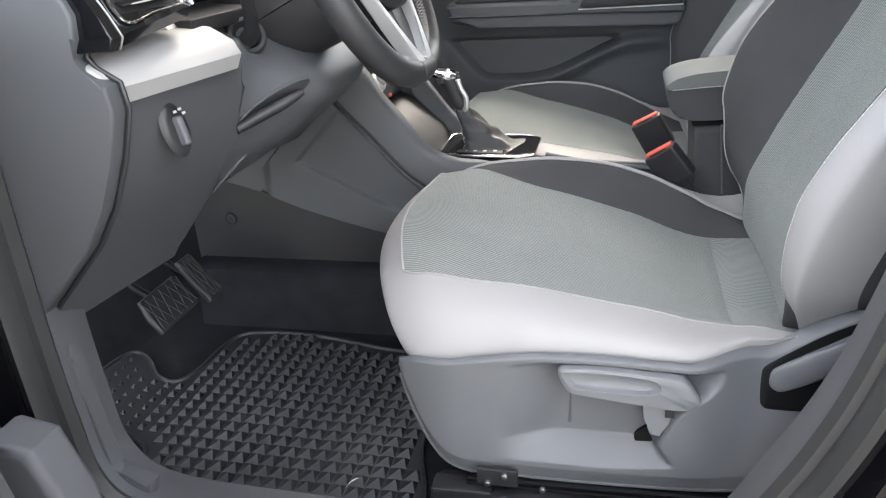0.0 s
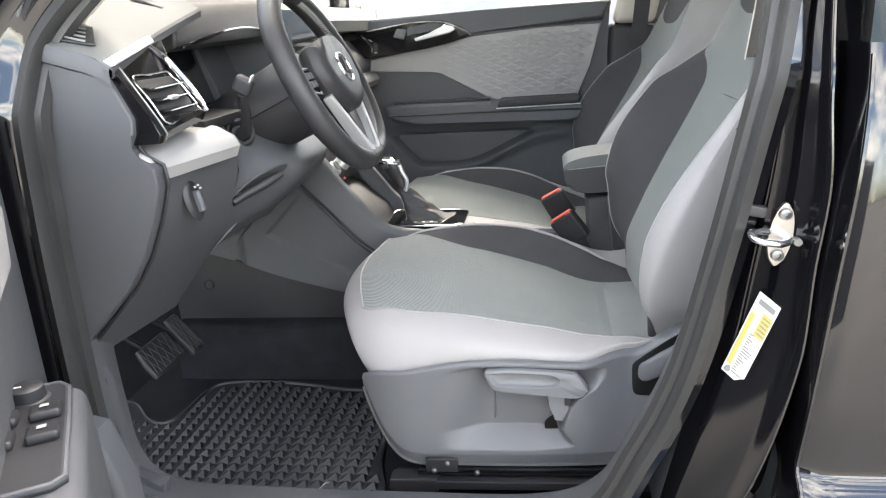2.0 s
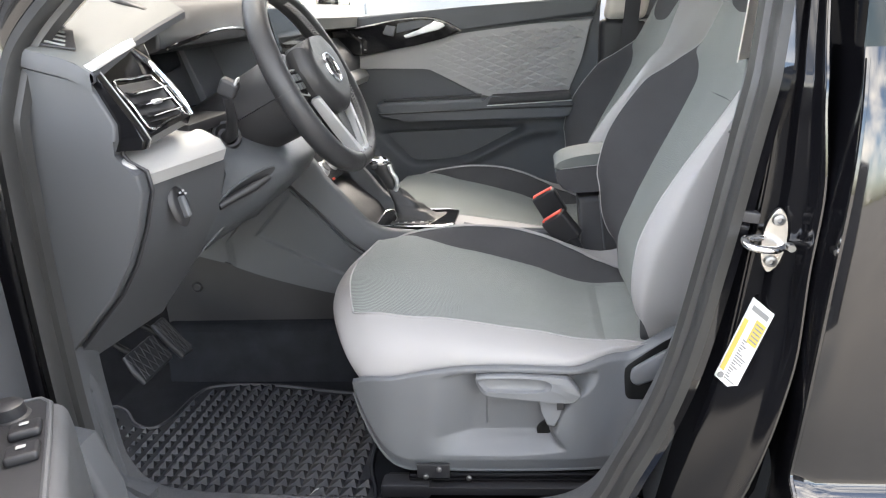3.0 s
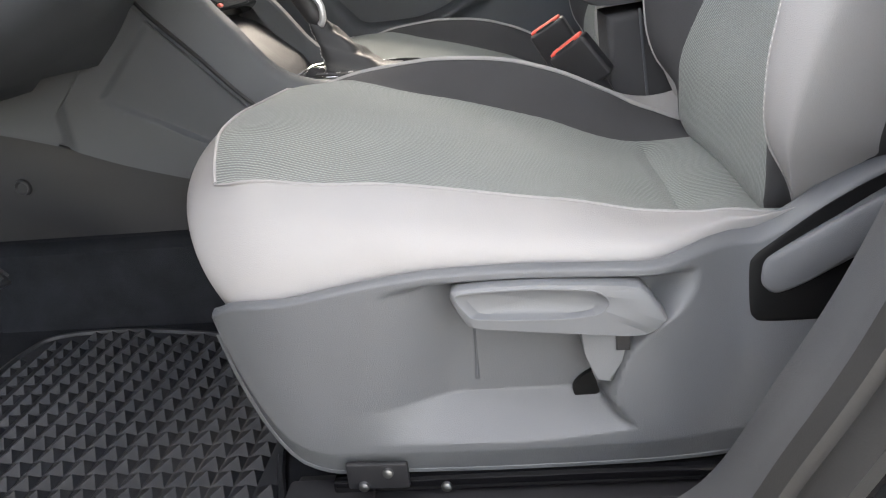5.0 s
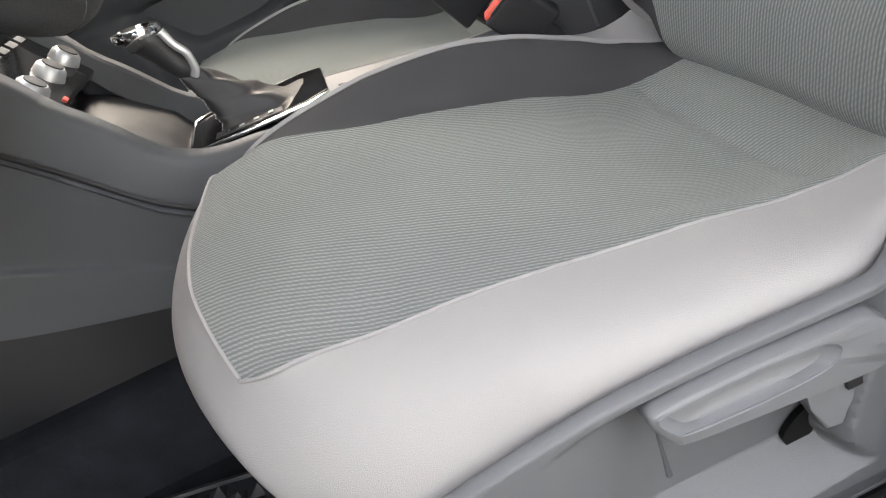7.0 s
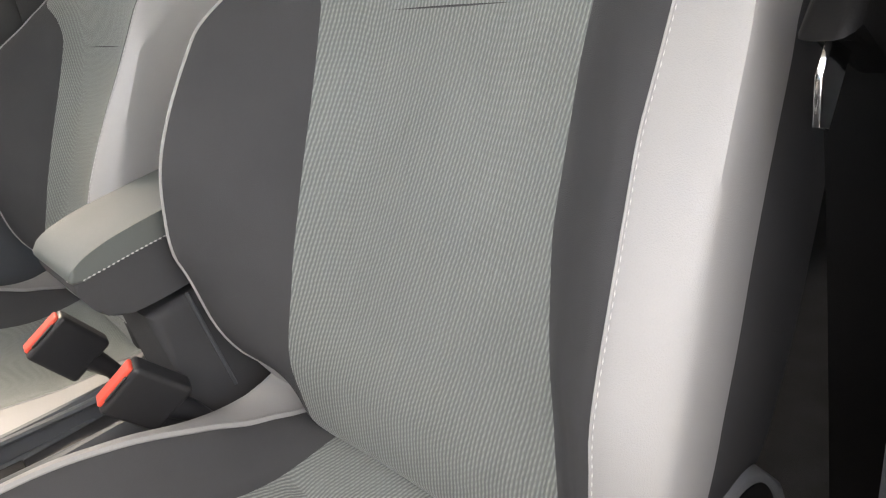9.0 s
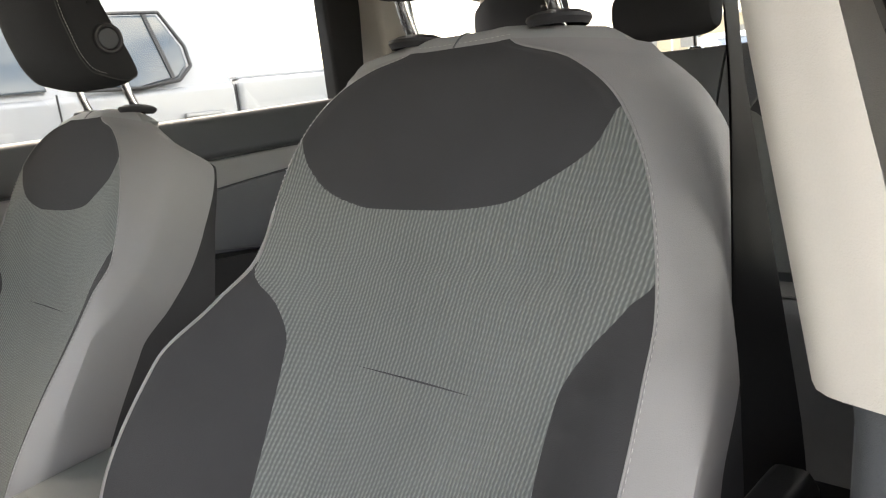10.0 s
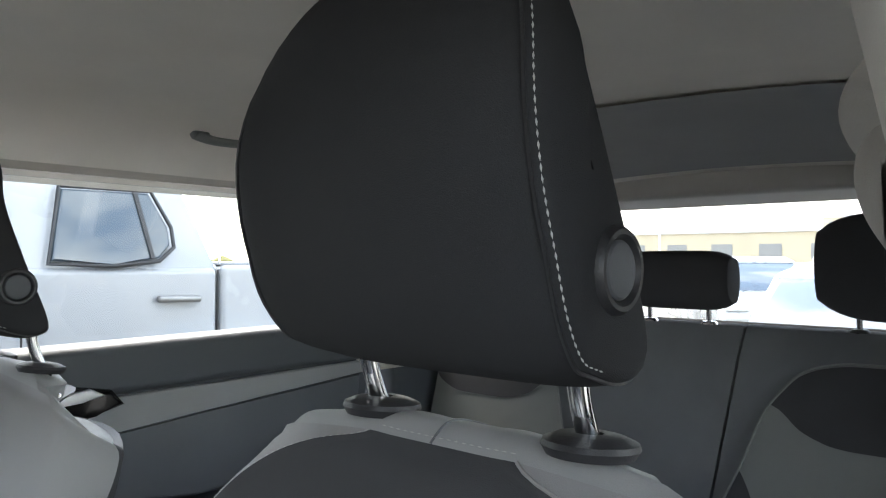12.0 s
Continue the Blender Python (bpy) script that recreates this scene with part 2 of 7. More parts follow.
def curve(knots, n, closed=False):
    """n points of a smooth line through the knots (Catmull-Rom)."""
    k = [Vector(p) for p in knots]
    out, m = [], len(k) if closed else len(k) - 1
    for i in range(n):
        s = i / n * m if closed else i / (n - 1) * m
        j = min(int(s), m - 1)
        t = s - j
        if closed:
            p = [k[(j + d) % len(k)] for d in (-1, 0, 1, 2)]
        else:
            p = [k[max(j - 1, 0)], k[j], k[j + 1], k[min(j + 2, len(k) - 1)]]
        out.append(0.5 * (2 * p[1] + (p[2] - p[0]) * t + (2 * p[0] - 5 * p[1] + 4 * p[2] - p[3]) * t * t + (3 * p[1] - p[0] - 3 * p[2] + p[3]) * t**3))
    return out


def grid_mesh(rows, closed_u=False, closed_v=False):
    """Vertices and faces of a grid of points."""
    nu, nv = len(rows), len(rows[0])
    verts = [tuple(p) for r in rows for p in r]
    faces = []
    for i in range(nu if closed_u else nu - 1):
        for j in range(nv if closed_v else nv - 1):
            a, b = (i + 1) % nu, (j + 1) % nv
            faces.append((i * nv + j, i * nv + b, a * nv + b, a * nv + j))
    return verts, [], faces


def sheet(name, rows, material, parent, label="", thick=0.0, flip=False):
    """A cloth-like sheet from a grid of points, with UVs in metres; thick: a rim folded back along the normals."""
    nu, nv = len(rows), len(rows[0])
    ob = finish(name, grid_mesh(rows), material, parent, label, recalc=False)
    me = ob.data
    if flip:
        me.flip_normals()
    mid = rows
    uvl = me.uv_layers.new(name="UVMap")
    su = [0.0]
    for i in range(1, nu):
        su.append(su[-1] + (Vector(mid[i][nv // 2]) - Vector(mid[i - 1][nv // 2])).length)
    for lo in me.loops:
        i, j = divmod(lo.vertex_index, nv)
        uvl.data[lo.index].uv = (me.vertices[lo.vertex_index].co.y, su[i])
    return ob


def tube_mesh(pts, r, sides=8, closed=False, caps=True):
    pts = [Vector(p) for p in pts]
    n = len(pts)
    rad = r if isinstance(r, (list, tuple)) else [r] * n
    rows, nrm = [], None
    for i, p in enumerate(pts):
        a = pts[(i - 1) % n] if closed or i else p
        b = pts[(i + 1) % n] if closed or i < n - 1 else p
        t = (b - a).normalized()
        if nrm is None:
            nrm = t.orthogonal().normalized()
        nrm = (nrm - t * nrm.dot(t)).normalized()
        bi = t.cross(nrm)
        rows.append([p + (nrm * math.cos(2 * math.pi * k / sides) + bi * math.sin(2 * math.pi * k / sides)) * rad[i] for k in range(sides)])
    v, e, f = grid_mesh(rows, closed, True)
    if caps and not closed:
        f.append(tuple(range(sides)))
        f.append(tuple((n - 1) * sides + k for k in range(sides)))
    return v, e, f


def merge(*meshes):
    V, F = [], []
    for v, _, f in meshes:
        o = len(V)
        V += list(v)
        F += [tuple(i + o for i in q) for q in f]
    return V, [], F


def stitch_mesh(pts, step=0.0065, length=0.0045, r=0.0008):
    """Short thread stitches along a line."""
    pts = [Vector(p) for p in pts]
    out, acc = [], 0.0
    for a, b in zip(pts, pts[1:]):
        d = (b - a).length
        if d < 1e-6:
            continue
        w = (b - a) / d
        while acc < d:
            c = a + w * acc
            s = w.orthogonal().normalized()
            q = w.cross(s)
            e1, e2 = c - w * length / 2, c + w * length / 2
            m1 = [c + (s * math.cos(k * math.pi / 2) + q * math.sin(k * math.pi / 2)) * r for k in range(4)]
            out.append(([e1, *m1, e2], [], [(0, 1 + (k + 1) % 4, 1 + k) for k in range(4)] + [(5, 1 + k, 1 + (k + 1) % 4) for k in range(4)]))
            acc += step
        acc -= d
    return merge(*out)


def box_bm(size, loc=(0, 0, 0), rot=(0, 0, 0), bevel=0.0, seg=2, taper=1.0):
    bm = bmesh.new()
    bmesh.ops.create_cube(bm, size=1)
    for v in bm.verts:
        k = taper if v.co.z > 0 else 1
        v.co = Vector((v.co.x * size[0] * k, v.co.y * size[1] * k, v.co.z * size[2]))
    if bevel:
        bmesh.ops.bevel(bm, geom=bm.edges[:], offset=bevel, segments=seg, profile=0.5, affect="EDGES")
    bmesh.ops.transform(bm, matrix=pose(*loc, *rot), verts=bm.verts)
    return bm


def prism_bm(outline, lo, hi, axis="y", bevel=0.0, seg=2, warp=None):
    """A plate of the given outline between lo and hi along the axis, with rounded edges. Outline: (x, z) for y, (x, y) for z, (y, z) for x."""
    bm = bmesh.new()

    def put(p, w):
        return {"y": (p[0], w, p[1]), "z": (p[0], p[1], w), "x": (w, p[0], p[1])}[axis]
    a = [bm.verts.new(put(p, lo)) for p in outline]
    b = [bm.verts.new(put(p, hi)) for p in outline]
    n = len(outline)
    bm.faces.new(a)
    bm.faces.new(b[::-1])
    for i in range(n):
        bm.faces.new((a[i], b[i], b[(i + 1) % n], a[(i + 1) % n]))
    if bevel:
        rim = [e for f in bm.faces if len(f.verts) == n and n != 4 for e in f.edges] if n != 4 else bm.edges[:]
        bmesh.ops.bevel(bm, geom=list(set(rim)), offset=bevel, segments=seg, profile=0.5, affect="EDGES", clamp_overlap=True)
    if warp:
        for v in bm.verts:
            v.co = Vector(warp(*v.co))
    return bm


def lathe_mesh(profile, sides=24, at=(0, 0, 0), rot=(0, 0, 0)):
    """A turned body: (radius, height) pairs about z, then placed."""
    m = pose(*at, *rot)
    rows = [[m @ Vector((r * math.cos(2 * math.pi * k / sides), r * math.sin(2 * math.pi * k / sides), z)) for k in range(sides)] for r, z in profile]
    return grid_mesh(rows, False, True)


def strip_mesh(path, profile, shift=None, closed=True):
    """A moulding swept along a flat line in x and z. Profile: (outwards, y) pairs; shift(z): how far y leans in."""
    n = len(path)
    rows = []
    for i, p in enumerate(path):
        a, b = path[(i - 1) % n if closed else max(i - 1, 0)], path[(i + 1) % n if closed else min(i + 1, n - 1)]
        tx, tz = b[0] - a[0], b[1] - a[1]
        d = math.hypot(tx, tz)
        nx, nz = -tz / d, tx / d
        rows.append([(p[0] + nx * o, y + (shift(p[1]) if shift else 0), p[1] + nz * o) for o, y in profile])
    return grid_mesh(rows, closed, True)


def ramp(a, b, t):
    t = min(max((t - a) / (b - a), 0.0), 1.0)
    return t * t * (3 - 2 * t)


def lean(z):
    """How far the side of the body leans in above the belt line."""
    return 0.24 * max(0.0, z - 1.04)

# ---- front seats ----
YC = 0.515          # middle of the driver's seat

# middle line of the cushion: from under the front lip over the top to the gap at the backrest
CU = [0, .1, .2, .3, .4, .6, .8, .93, 1.0]
CX = spl(CU, [.030, -.042, -.092, -.075, -.010, .145, .300, .435, .545])
CZ = spl(CU, [.548, .580, .622, .662, .678, .650, .604, .563, .574])
# rise of the near seam and of the far bolster above the middle, by x
HN = spl([-.08, 0, .07, .145, .22, .29, .36, .40, .45, .49, .56], [-.035, -.025, -.021, -.008, .002, .012, .025, .032, .034, .025, .012])
HF = spl([-.08, 0, .07, .16, .27, .375, .45, .51, .56], [-.040, -.009, .016, .044, .063, .058, .037, .006, -.004])


def cushion(u, v):
    """A point of the cushion: u from the front lip to the back, v across by knots 0 (near skirt) to 12 (far skirt)."""
    x, z = CX(u), CZ(u)
    e = 0.004
    tx, tz = CX(min(u + e, 1)) - CX(max(u - e, 0)), CZ(min(u + e, 1)) - CZ(max(u - e, 0))
    d = math.hypot(tx, tz)
    nx, nz = -tz / d, tx / d
    z -= .0070 * math.exp(-((u - .93) / .008) ** 2) * ramp(3.0, 3.4, v) * (1 - ramp(7.6, 8.0, v))
    f = max(0.0, 1 - u / 0.36)            # front wrap: corners drawn in
    hn, hf = HN(x) * (1 - .7 * f), HF(x)
    w = 1 - 0.06 * f
    drop = 0.030 * f
    g = min(1.0, max(0.0, (.62 - u) / .24))
    h1 = -min(max(z - .586, .012), .060)
    sq = 1 - .92 * f
    ys = [lerp(-.238, -.262, f), -.272, -.256, -.203, -.150, -.08, 0, .08, .148, .203, .252, .272, lerp(.238, .262, f)]
    hs = [(h1 - .03) * sq, h1 * sq, (-.016 - drop * .8) * sq, hn, hn * .45 - .002, 0, .002, 0, max(hf * .12, 0), hf, hf - .020, -.058 * sq, -.085 * sq]
    k = list(range(13))
    y, h = spl(k, ys)(v), spl(k, hs)(v)
    pull = .05 * f * max(0.0, 1 - v) + .05 * f * max(0.0, v - 11) + (1 - f) * (.056 if y < 0 else .035) * (abs(y) / .27) ** 2 * g
    return Vector((x + nx * h + pull, YC + y * w, z + nz * h))


def lerp(a, b, t):
    return a + (b - a) * t


def field(fn, nu, nv, uv):
    return [[fn(*uv(i / (nu - 1), j / (nv - 1))) for j in range(nv)] for i in range(nu)]


seat = thing("car_seat", "front car seat in grey woven cloth with pale leatherette sides", "car seat", (0.25, YC, 0.4), "front car seats")
U_IN, U_RE = 0.360, 0.93


def near_v(u):
    """The near seam of the cushion panel rounds off towards the front corner."""
    return 3.0 + .55 * (1 - ramp(U_IN - .03, U_IN + .06, u)) ** 2


far_seam = spl([0, .36, .42, .5, .62, 1.0], [8.9, 8.9, 8.75, 8.3, 8.0, 8.0])

sheet("seat_panel", field(cushion, 110, 40, lambda i, j: (lerp(U_IN, U_RE, i), lerp(near_v(lerp(U_IN, U_RE, i)), far_seam(lerp(U_IN, U_RE, i)), j))), M_INSERT, seat, "grey woven mesh cloth panel")
sheet("seat_rear_panel", field(cushion, 12, 40, lambda i, j: (lerp(U_RE, 1.0, i), lerp(3.0, far_seam(1), j))), M_INSERT, seat, "grey woven mesh cloth panel at the back of the cushion")
sheet("seat_bolster", field(cushion, 50, 10, lambda i, j: (lerp(.385, 1.0, i), lerp(far_seam(lerp(.385, 1.0, i)), 9.0, j))), M_DARK, seat, "charcoal cloth inner bolster")
SIDE_X = spl([0, .1, .2, .315, .4, .5, .6, .8, .93, 1.0], [.022, .018, .016, .020, .050, .105, .165, .318, .44, .56])
RIM_Z = spl([.0, .03, .08, .15, .205, .26, .34, .39, .42, .457, .49, .518, .566, .60], [.556, .568, .575, .588, .593, .592, .589, .590, .592, .594, .604, .616, .642, .648])


def cushion_side(i, j, far=False):
    """Side of the cushion: from the seam (j = 1) it bulges out and runs down behind the rim of the side cover (j = 0)."""
    seam, inner = cushion(i, 9.0 if far else near_v(i)), cushion(i, 8.8 if far else near_v(i) + .2)
    s = 1 if far else -1
    d = (seam - inner).normalized()
    f = min(1.0, max(0.0, (.40 - i) / .15))
    d = (d * (.5 + .45 * f) + Vector((0, s, -.10)) * (.5 - .45 * f)).normalized()
    x = SIDE_X(i)
    foot = Vector((x, YC + s * ((.258 if far else .286 - .042 * ramp(.36, .46, x)) - .022 * f), RIM_Z(x) - .012))
    p1 = seam + d * ((.036 if far else .052) + .010 * f) * min(1.0, .15 + i / .20)
    p2 = foot + Vector((-.026 * f, s * .006, .030 + .010 * (1 - f)))
    t = 1 - j
    return seam * (1 - t) ** 3 + p1 * 3 * t * (1 - t) ** 2 + p2 * 3 * t * t * (1 - t) + foot * t ** 3


def front_row(u):
    near = [cushion_side(u, j / 22) for j in range(22)]
    mid = [cushion(u, lerp(near_v(u), 9.0, j / 40)) for j in range(41)]
    return near + mid + [cushion_side(u, 1 - j / 22, True) for j in range(1, 23)]


def relaxed(rows, free, turns):
    """Smooths the free points of a grid towards their neighbours."""
    a = np.array([[tuple(p) for p in r] for r in rows])
    for _ in range(turns):
        b = a.copy()
        b[1:-1, 1:-1] = .5 * a[1:-1, 1:-1] + .125 * (a[:-2, 1:-1] + a[2:, 1:-1] + a[1:-1, :-2] + a[1:-1, 2:])
        a = np.where(free[..., None], b, a)
    return [[Vector(p) for p in r] for r in a]


# front and both sides are drawn over the pad as one skin; the seams of the top panel stay where they are
U_ROWS = [lerp(0, U_IN, i / 26) for i in range(27)] + [lerp(U_IN, 1.0, i / 46) for i in range(1, 47)]
skin_free = np.ones((len(U_ROWS), 85), bool)
skin_free[26:, 22:63] = False
skin_free[44:, :] = False
skin_free[:, [0, 84]] = False
skin = relaxed([front_row(u) for u in U_ROWS], skin_free, 90)
sheet("seat_front", skin[:27], M_VINYL, seat, "pale grey leatherette front of the cushion")
sheet("seat_side", [r[:23] for r in skin[26:]], M_VINYL, seat, "pale grey leatherette side of the cushion")
sheet("seat_side", [r[62:] for r in skin[26:]], M_VINYL, seat, "pale grey leatherette side of the cushion")
pipe = [cushion(lerp(.36, 1.0, i / 50), 9.0) for i in range(51)]
part("piping", tube_mesh(pipe, 0.0042, 6), M_VINYL, seat, "pale piping along the bolster")
front_pipe = [cushion(U_IN, lerp(near_v(U_IN), 9, i / 30)) for i in range(31)]
near_line = [cushion(u, near_v(u) - .03) for u in [lerp(U_IN, .99, (i / 80) ** 1.3) for i in range(81)]]
part("piping", tube_mesh(front_pipe, 0.0022, 6), M_VINYL, seat)
part("piping", tube_mesh(near_line, 0.0016, 6), M_VINYL, seat)

# side cover: grained plastic with a rolled border, a soft-sided lever recess and a sloping ledge under it
SH_TOP = spl([.0, .03, .08, .15, .205, .26, .34, .375, .40, .43, .457, .469, .489, .515, .55, .566, .60, .62, .638], [.553, .566, .573, .585, .591, .592, .589, .588, .588, .588, .587, .591, .602, .618, .637, .644, .648, .640, .618])
SH_BOT = spl([.0, .008, .023, .042, .066, .10, .20, .40, .47, .53, .60, .64], [.540, .512, .474, .438, .412, .402, .402, .408, .416, .45, .50, .545])
LIP = spl([.0, .10, .25, .365, .423, .464, .60], [.430, .434, .434, .445, .456, .470, .52])
RIGHT = spl([.42, .438, .455, .473, .490, .515, .530, .550, .580, .60], [.372, .366, .350, .340, .344, .353, .364, .383, .386, .384])
CREST = .466


def shell_y(x, z):
    """How far in the outer face of the side cover lies at x and z."""
    y = .2125 + .026 * (1 - min(1, max(0, x - .002) / .085)) ** 2 + ramp(.365, .455, x) * (.024 + .20 * (z - .512))
    left = ramp(.118, .228, x - .25 * (z - .50)) ** 1.3
    right = 1 - ramp(-.016, .002 + .024 * ramp(.53, .57, z), x - RIGHT(z))
    top = 1 - ramp(SH_TOP(x) - .0125, SH_TOP(x) - .0045, z)
    ledge = min(1.0, max(0.0, (z - LIP(x)) / (CREST - LIP(x))))
    y += .034 * left * right * top * ledge
    # the border rolls back towards the outline
    rim = min(max(z - SH_BOT(x), 0) / .024, 1.0)
    return y + .0075 * (1 - rim)


ROLL = curve([(0, 0, 0), (0, .0012, .0030), (0, .0060, .0062), (0, .0140, .0090), (0, .0210, .0098), (0, .0260, .0070), (0, .0275, -.004)], 14)


def shell(i, j):
    """Side cover: i along x, j up to the outline."""
    x = lerp(.002, .637, i)
    z = lerp(SH_BOT(x), SH_TOP(x), j)
    return Vector((x, shell_y(x, z), z))


def rolled(i, k):
    """The top border of the cover rolls over inwards, wider beside the backrest."""
    p, q = shell(i, 1.0), ROLL[k]
    w = lerp(.45, 1.0, ramp(.36, .46, p.x))
    return p + Vector((0, q.y * w, q.z * w))


cover_rows = [[shell(i / 179, j / 95) for j in range(96)] + [rolled(i / 179, k) for k in range(1, len(ROLL))] for i in range(180)]
cover = sheet("side_cover", cover_rows, M_PLASTIC2, seat, "dark grey grained plastic side cover with a scooped recess", flip=True)
part("cover_rim", tube_mesh([shell(i / 60, 0.0) + Vector((0, .004, 0)) for i in range(61)], .0050, 8), M_PLASTIC2, seat)


part("slot", prism_bm([(p.x, p.z) for p in curve([(.309, 0, .470), (.312, 0, .458), (.326, 0, .452), (.340, 0, .456), (.346, 0, .474), (.336, 0, .488), (.320, 0, .482)], 36, True)], .2400, .2450, "y"), M_PIT, seat, "dark slot under the lever")
part("nick", tube_mesh([(.2275, shell_y(.2275, .540) + .0005, .540), (.227, shell_y(.227, .50) + .0005, .500), (.2265, shell_y(.2265, .478), .478)], [.0012, .0016, .0026], 6), M_PLASTIC, seat, "fine groove in the recess")

# height lever: a paddle with a hollowed grip, and its arm
LV_OUT = curve([(.2140, 0, .578), (.226, 0, .5845), (.271, 0, .5860), (.318, 0, .5835), (.352, 0, .5805), (.364, 0, .575), (.3795, 0, .552), (.3775, 0, .546), (.369, 0, .5385), (.352, 0, .5365), (.311, 0, .5405), (.262, 0, .5460), (.231, 0, .5500), (.222, 0, .5575)], 84, True)
LV_IN = curve([(.2185, 0, .5775), (.228, 0, .5815), (.271, 0, .5825), (.300, 0, .5810), (.322, 0, .5785), (.331, 0, .5750), (.3355, 0, .5690), (.3345, 0, .5640), (.330, 0, .5590), (.322, 0, .5565), (.300, 0, .5550), (.262, 0, .5560), (.234, 0, .5585), (.226, 0, .5640)], 84, True)
LV_MID = Vector((.278, 0, .5690))


def lever_loop(src, y, k=1.0, mid=None):
    c = mid or Vector((.295, 0, .562))
    return [Vector((c.x + (p.x - c.x) * k, y, c.z + (p.z - c.z) * k)) for p in src]


lever = part("height_lever", grid_mesh([lever_loop(LV_OUT, .226, .02), lever_loop(LV_OUT, .226, .97), lever_loop(LV_OUT, .222), lever_loop(LV_OUT, .2075), lever_loop(LV_OUT, .2045, .985), lever_loop(LV_OUT, .2035, .965), lever_loop(LV_IN, .2025, 1.0, LV_MID), lever_loop(LV_IN, .2035, .975, LV_MID), lever_loop(LV_IN, .2100, .88, LV_MID), lever_loop(LV_IN, .2130, .60, LV_MID), lever_loop(LV_IN, .2135, .02, LV_MID)], False, True), M_LEVER, seat, "pale grey plastic height lever with a hollowed grip")
part("grip_edge", tube_mesh([p for p in lever_loop(LV_IN, .2028, 1.0, LV_MID)], .0009, 6, True), M_LEVER, lever)
part("lever_arm", prism_bm([(.311, .545), (.356, .545), (.347, .508), (.339, .488), (.326, .490), (.318, .514)], .215, .236, "y", .003), M_LEVER, lever)
part("arm_gap", box_bm((.011, .004, .014), (.3475, .2135, .527), (0, 0, 0), .001), M_BLACKPL, lever, "dark gap beside the lever arm")

# hinge cover that rises beside the backrest, with the recliner lever lying in a black pocket
hinge = part("hinge_cover", prism_bm([(p.x, p.z) for p in curve([(.440, 0, .560), (.457, 0, .584), (.490, 0, .598), (.518, 0, .614), (.566, 0, .640), (.605, 0, .646), (.632, 0, .620), (.640, 0, .56), (.60, 0, .51), (.50, 0, .50), (.45, 0, .53)], 80, True)], .2640, .2810, "y", .005, 4), M_PLASTIC2, seat, "dark plastic hinge cover")


def pocket_loop(y, d):
    """Outline of the lever pocket, drawn out by d."""
    pts = [(.4535, .540), (.4535, .570), (.4575, .579), (.469, .5875), (.489, .6005), (.515, .6165), (.55, .6345), (.575, .6435), (.600, .6440), (.618, .634), (.622, .61), (.615, .570), (.600, .530), (.56, .5275), (.51, .5270), (.467, .5265), (.4565, .530)]
    loop = curve([(x, 0, z) for x, z in pts], 96, True)
    c = Vector((.54, 0, .585))
    return [Vector((p.x + (p.x - c.x) / (p - c).length * d, y(p.x, p.z), p.z + (p.z - c.z) / (p - c).length * d)) for p in loop]


def capped(rows):
    """Loops joined into a skin, the last one closed."""
    v, e, f = grid_mesh(rows, False, True)
    n = len(rows[0])
    return v, e, f + [tuple(range(len(v) - n, len(v)))]


part("pocket", capped([pocket_loop(lambda x, z: shell_y(x, z) + .003, .0022), pocket_loop(lambda x, z: shell_y(x, z) - .0006, .0018), pocket_loop(lambda x, z: shell_y(x, z) - .0010, 0), pocket_loop(lambda x, z: shell_y(x, z) - .0012, -.004)]), M_PIT, hinge, "black pocket behind the recliner lever")
RL_OUT = curve([(x, 0, z) for x, z in ((.4605, .556), (.4605, .568), (.4635, .5755), (.470, .5805), (.489, .5920), (.515, .6070), (.55, .6265), (.575, .6360), (.598, .6370), (.613, .629), (.6165, .617), (.606, .613), (.585, .6060), (.56, .5940), (.53, .5775), (.505, .5635), (.485, .5530), (.470, .5485))], 90, True)
RL_MID = Vector((.53, 0, .590))


def recliner_loop(y, k, tilt):
    """One loop of the recliner lever; its face stands out more towards the lower edge."""
    out = []
    for p in RL_OUT:
        d = p - RL_MID
        q = RL_MID + d * (1 - (1 - k) * .06 / max(d.length, .02))
        low = ((q.x - RL_MID.x) * .5 - (q.z - RL_MID.z) * .87) / .03
        out.append(Vector((q.x, y - tilt * max(-1.0, min(1.0, low)), q.z)))
    return out


part("recliner_lever", capped([recliner_loop(.2600, .97, 0), recliner_loop(.2480, .99, .004), recliner_loop(.2450, 1.0, .005), recliner_loop(.2430, .985, .005), recliner_loop(.2418, .95, .005), recliner_loop(.2410, .85, .005), recliner_loop(.2406, .80, .005)]), M_PLASTIC2, hinge, "grey recliner lever")
# backrest: middle line from the gap to over the top
BZ = [.560, .60, .65, .74, .81, .97, 1.05, 1.118, 1.2, 1.235, 1.2515, 1.238]
BU = [0, .045, .10, .20, .28, .46, .56, .65, .77, .84, .90, 1.0]
BXs = [.505, .490, .492, .530, .566, .644, .670, .690, .722, .742, .764, .815]
bx, bz = spl(BU, BXs), spl(BU, BZ)
u_at = spl(BZ[:11], BU[:11])
H_CR = spl([.55, .61, .69, .762, .834, .935, 1.006, 1.05, 1.12, 1.3], [-.03, -.012, .045, .085, .095, .085, .042, .012, .004, 0])
C_Y = spl([.55, .60, .70, .80, .93, 1.0, 1.05, 1.12, 1.160, 1.192, 1.215, 1.230, 1.239, 1.254], [.200, .225, .266, .272, .264, .246, .228, .212, .195, .170, .138, .100, .060, .040])
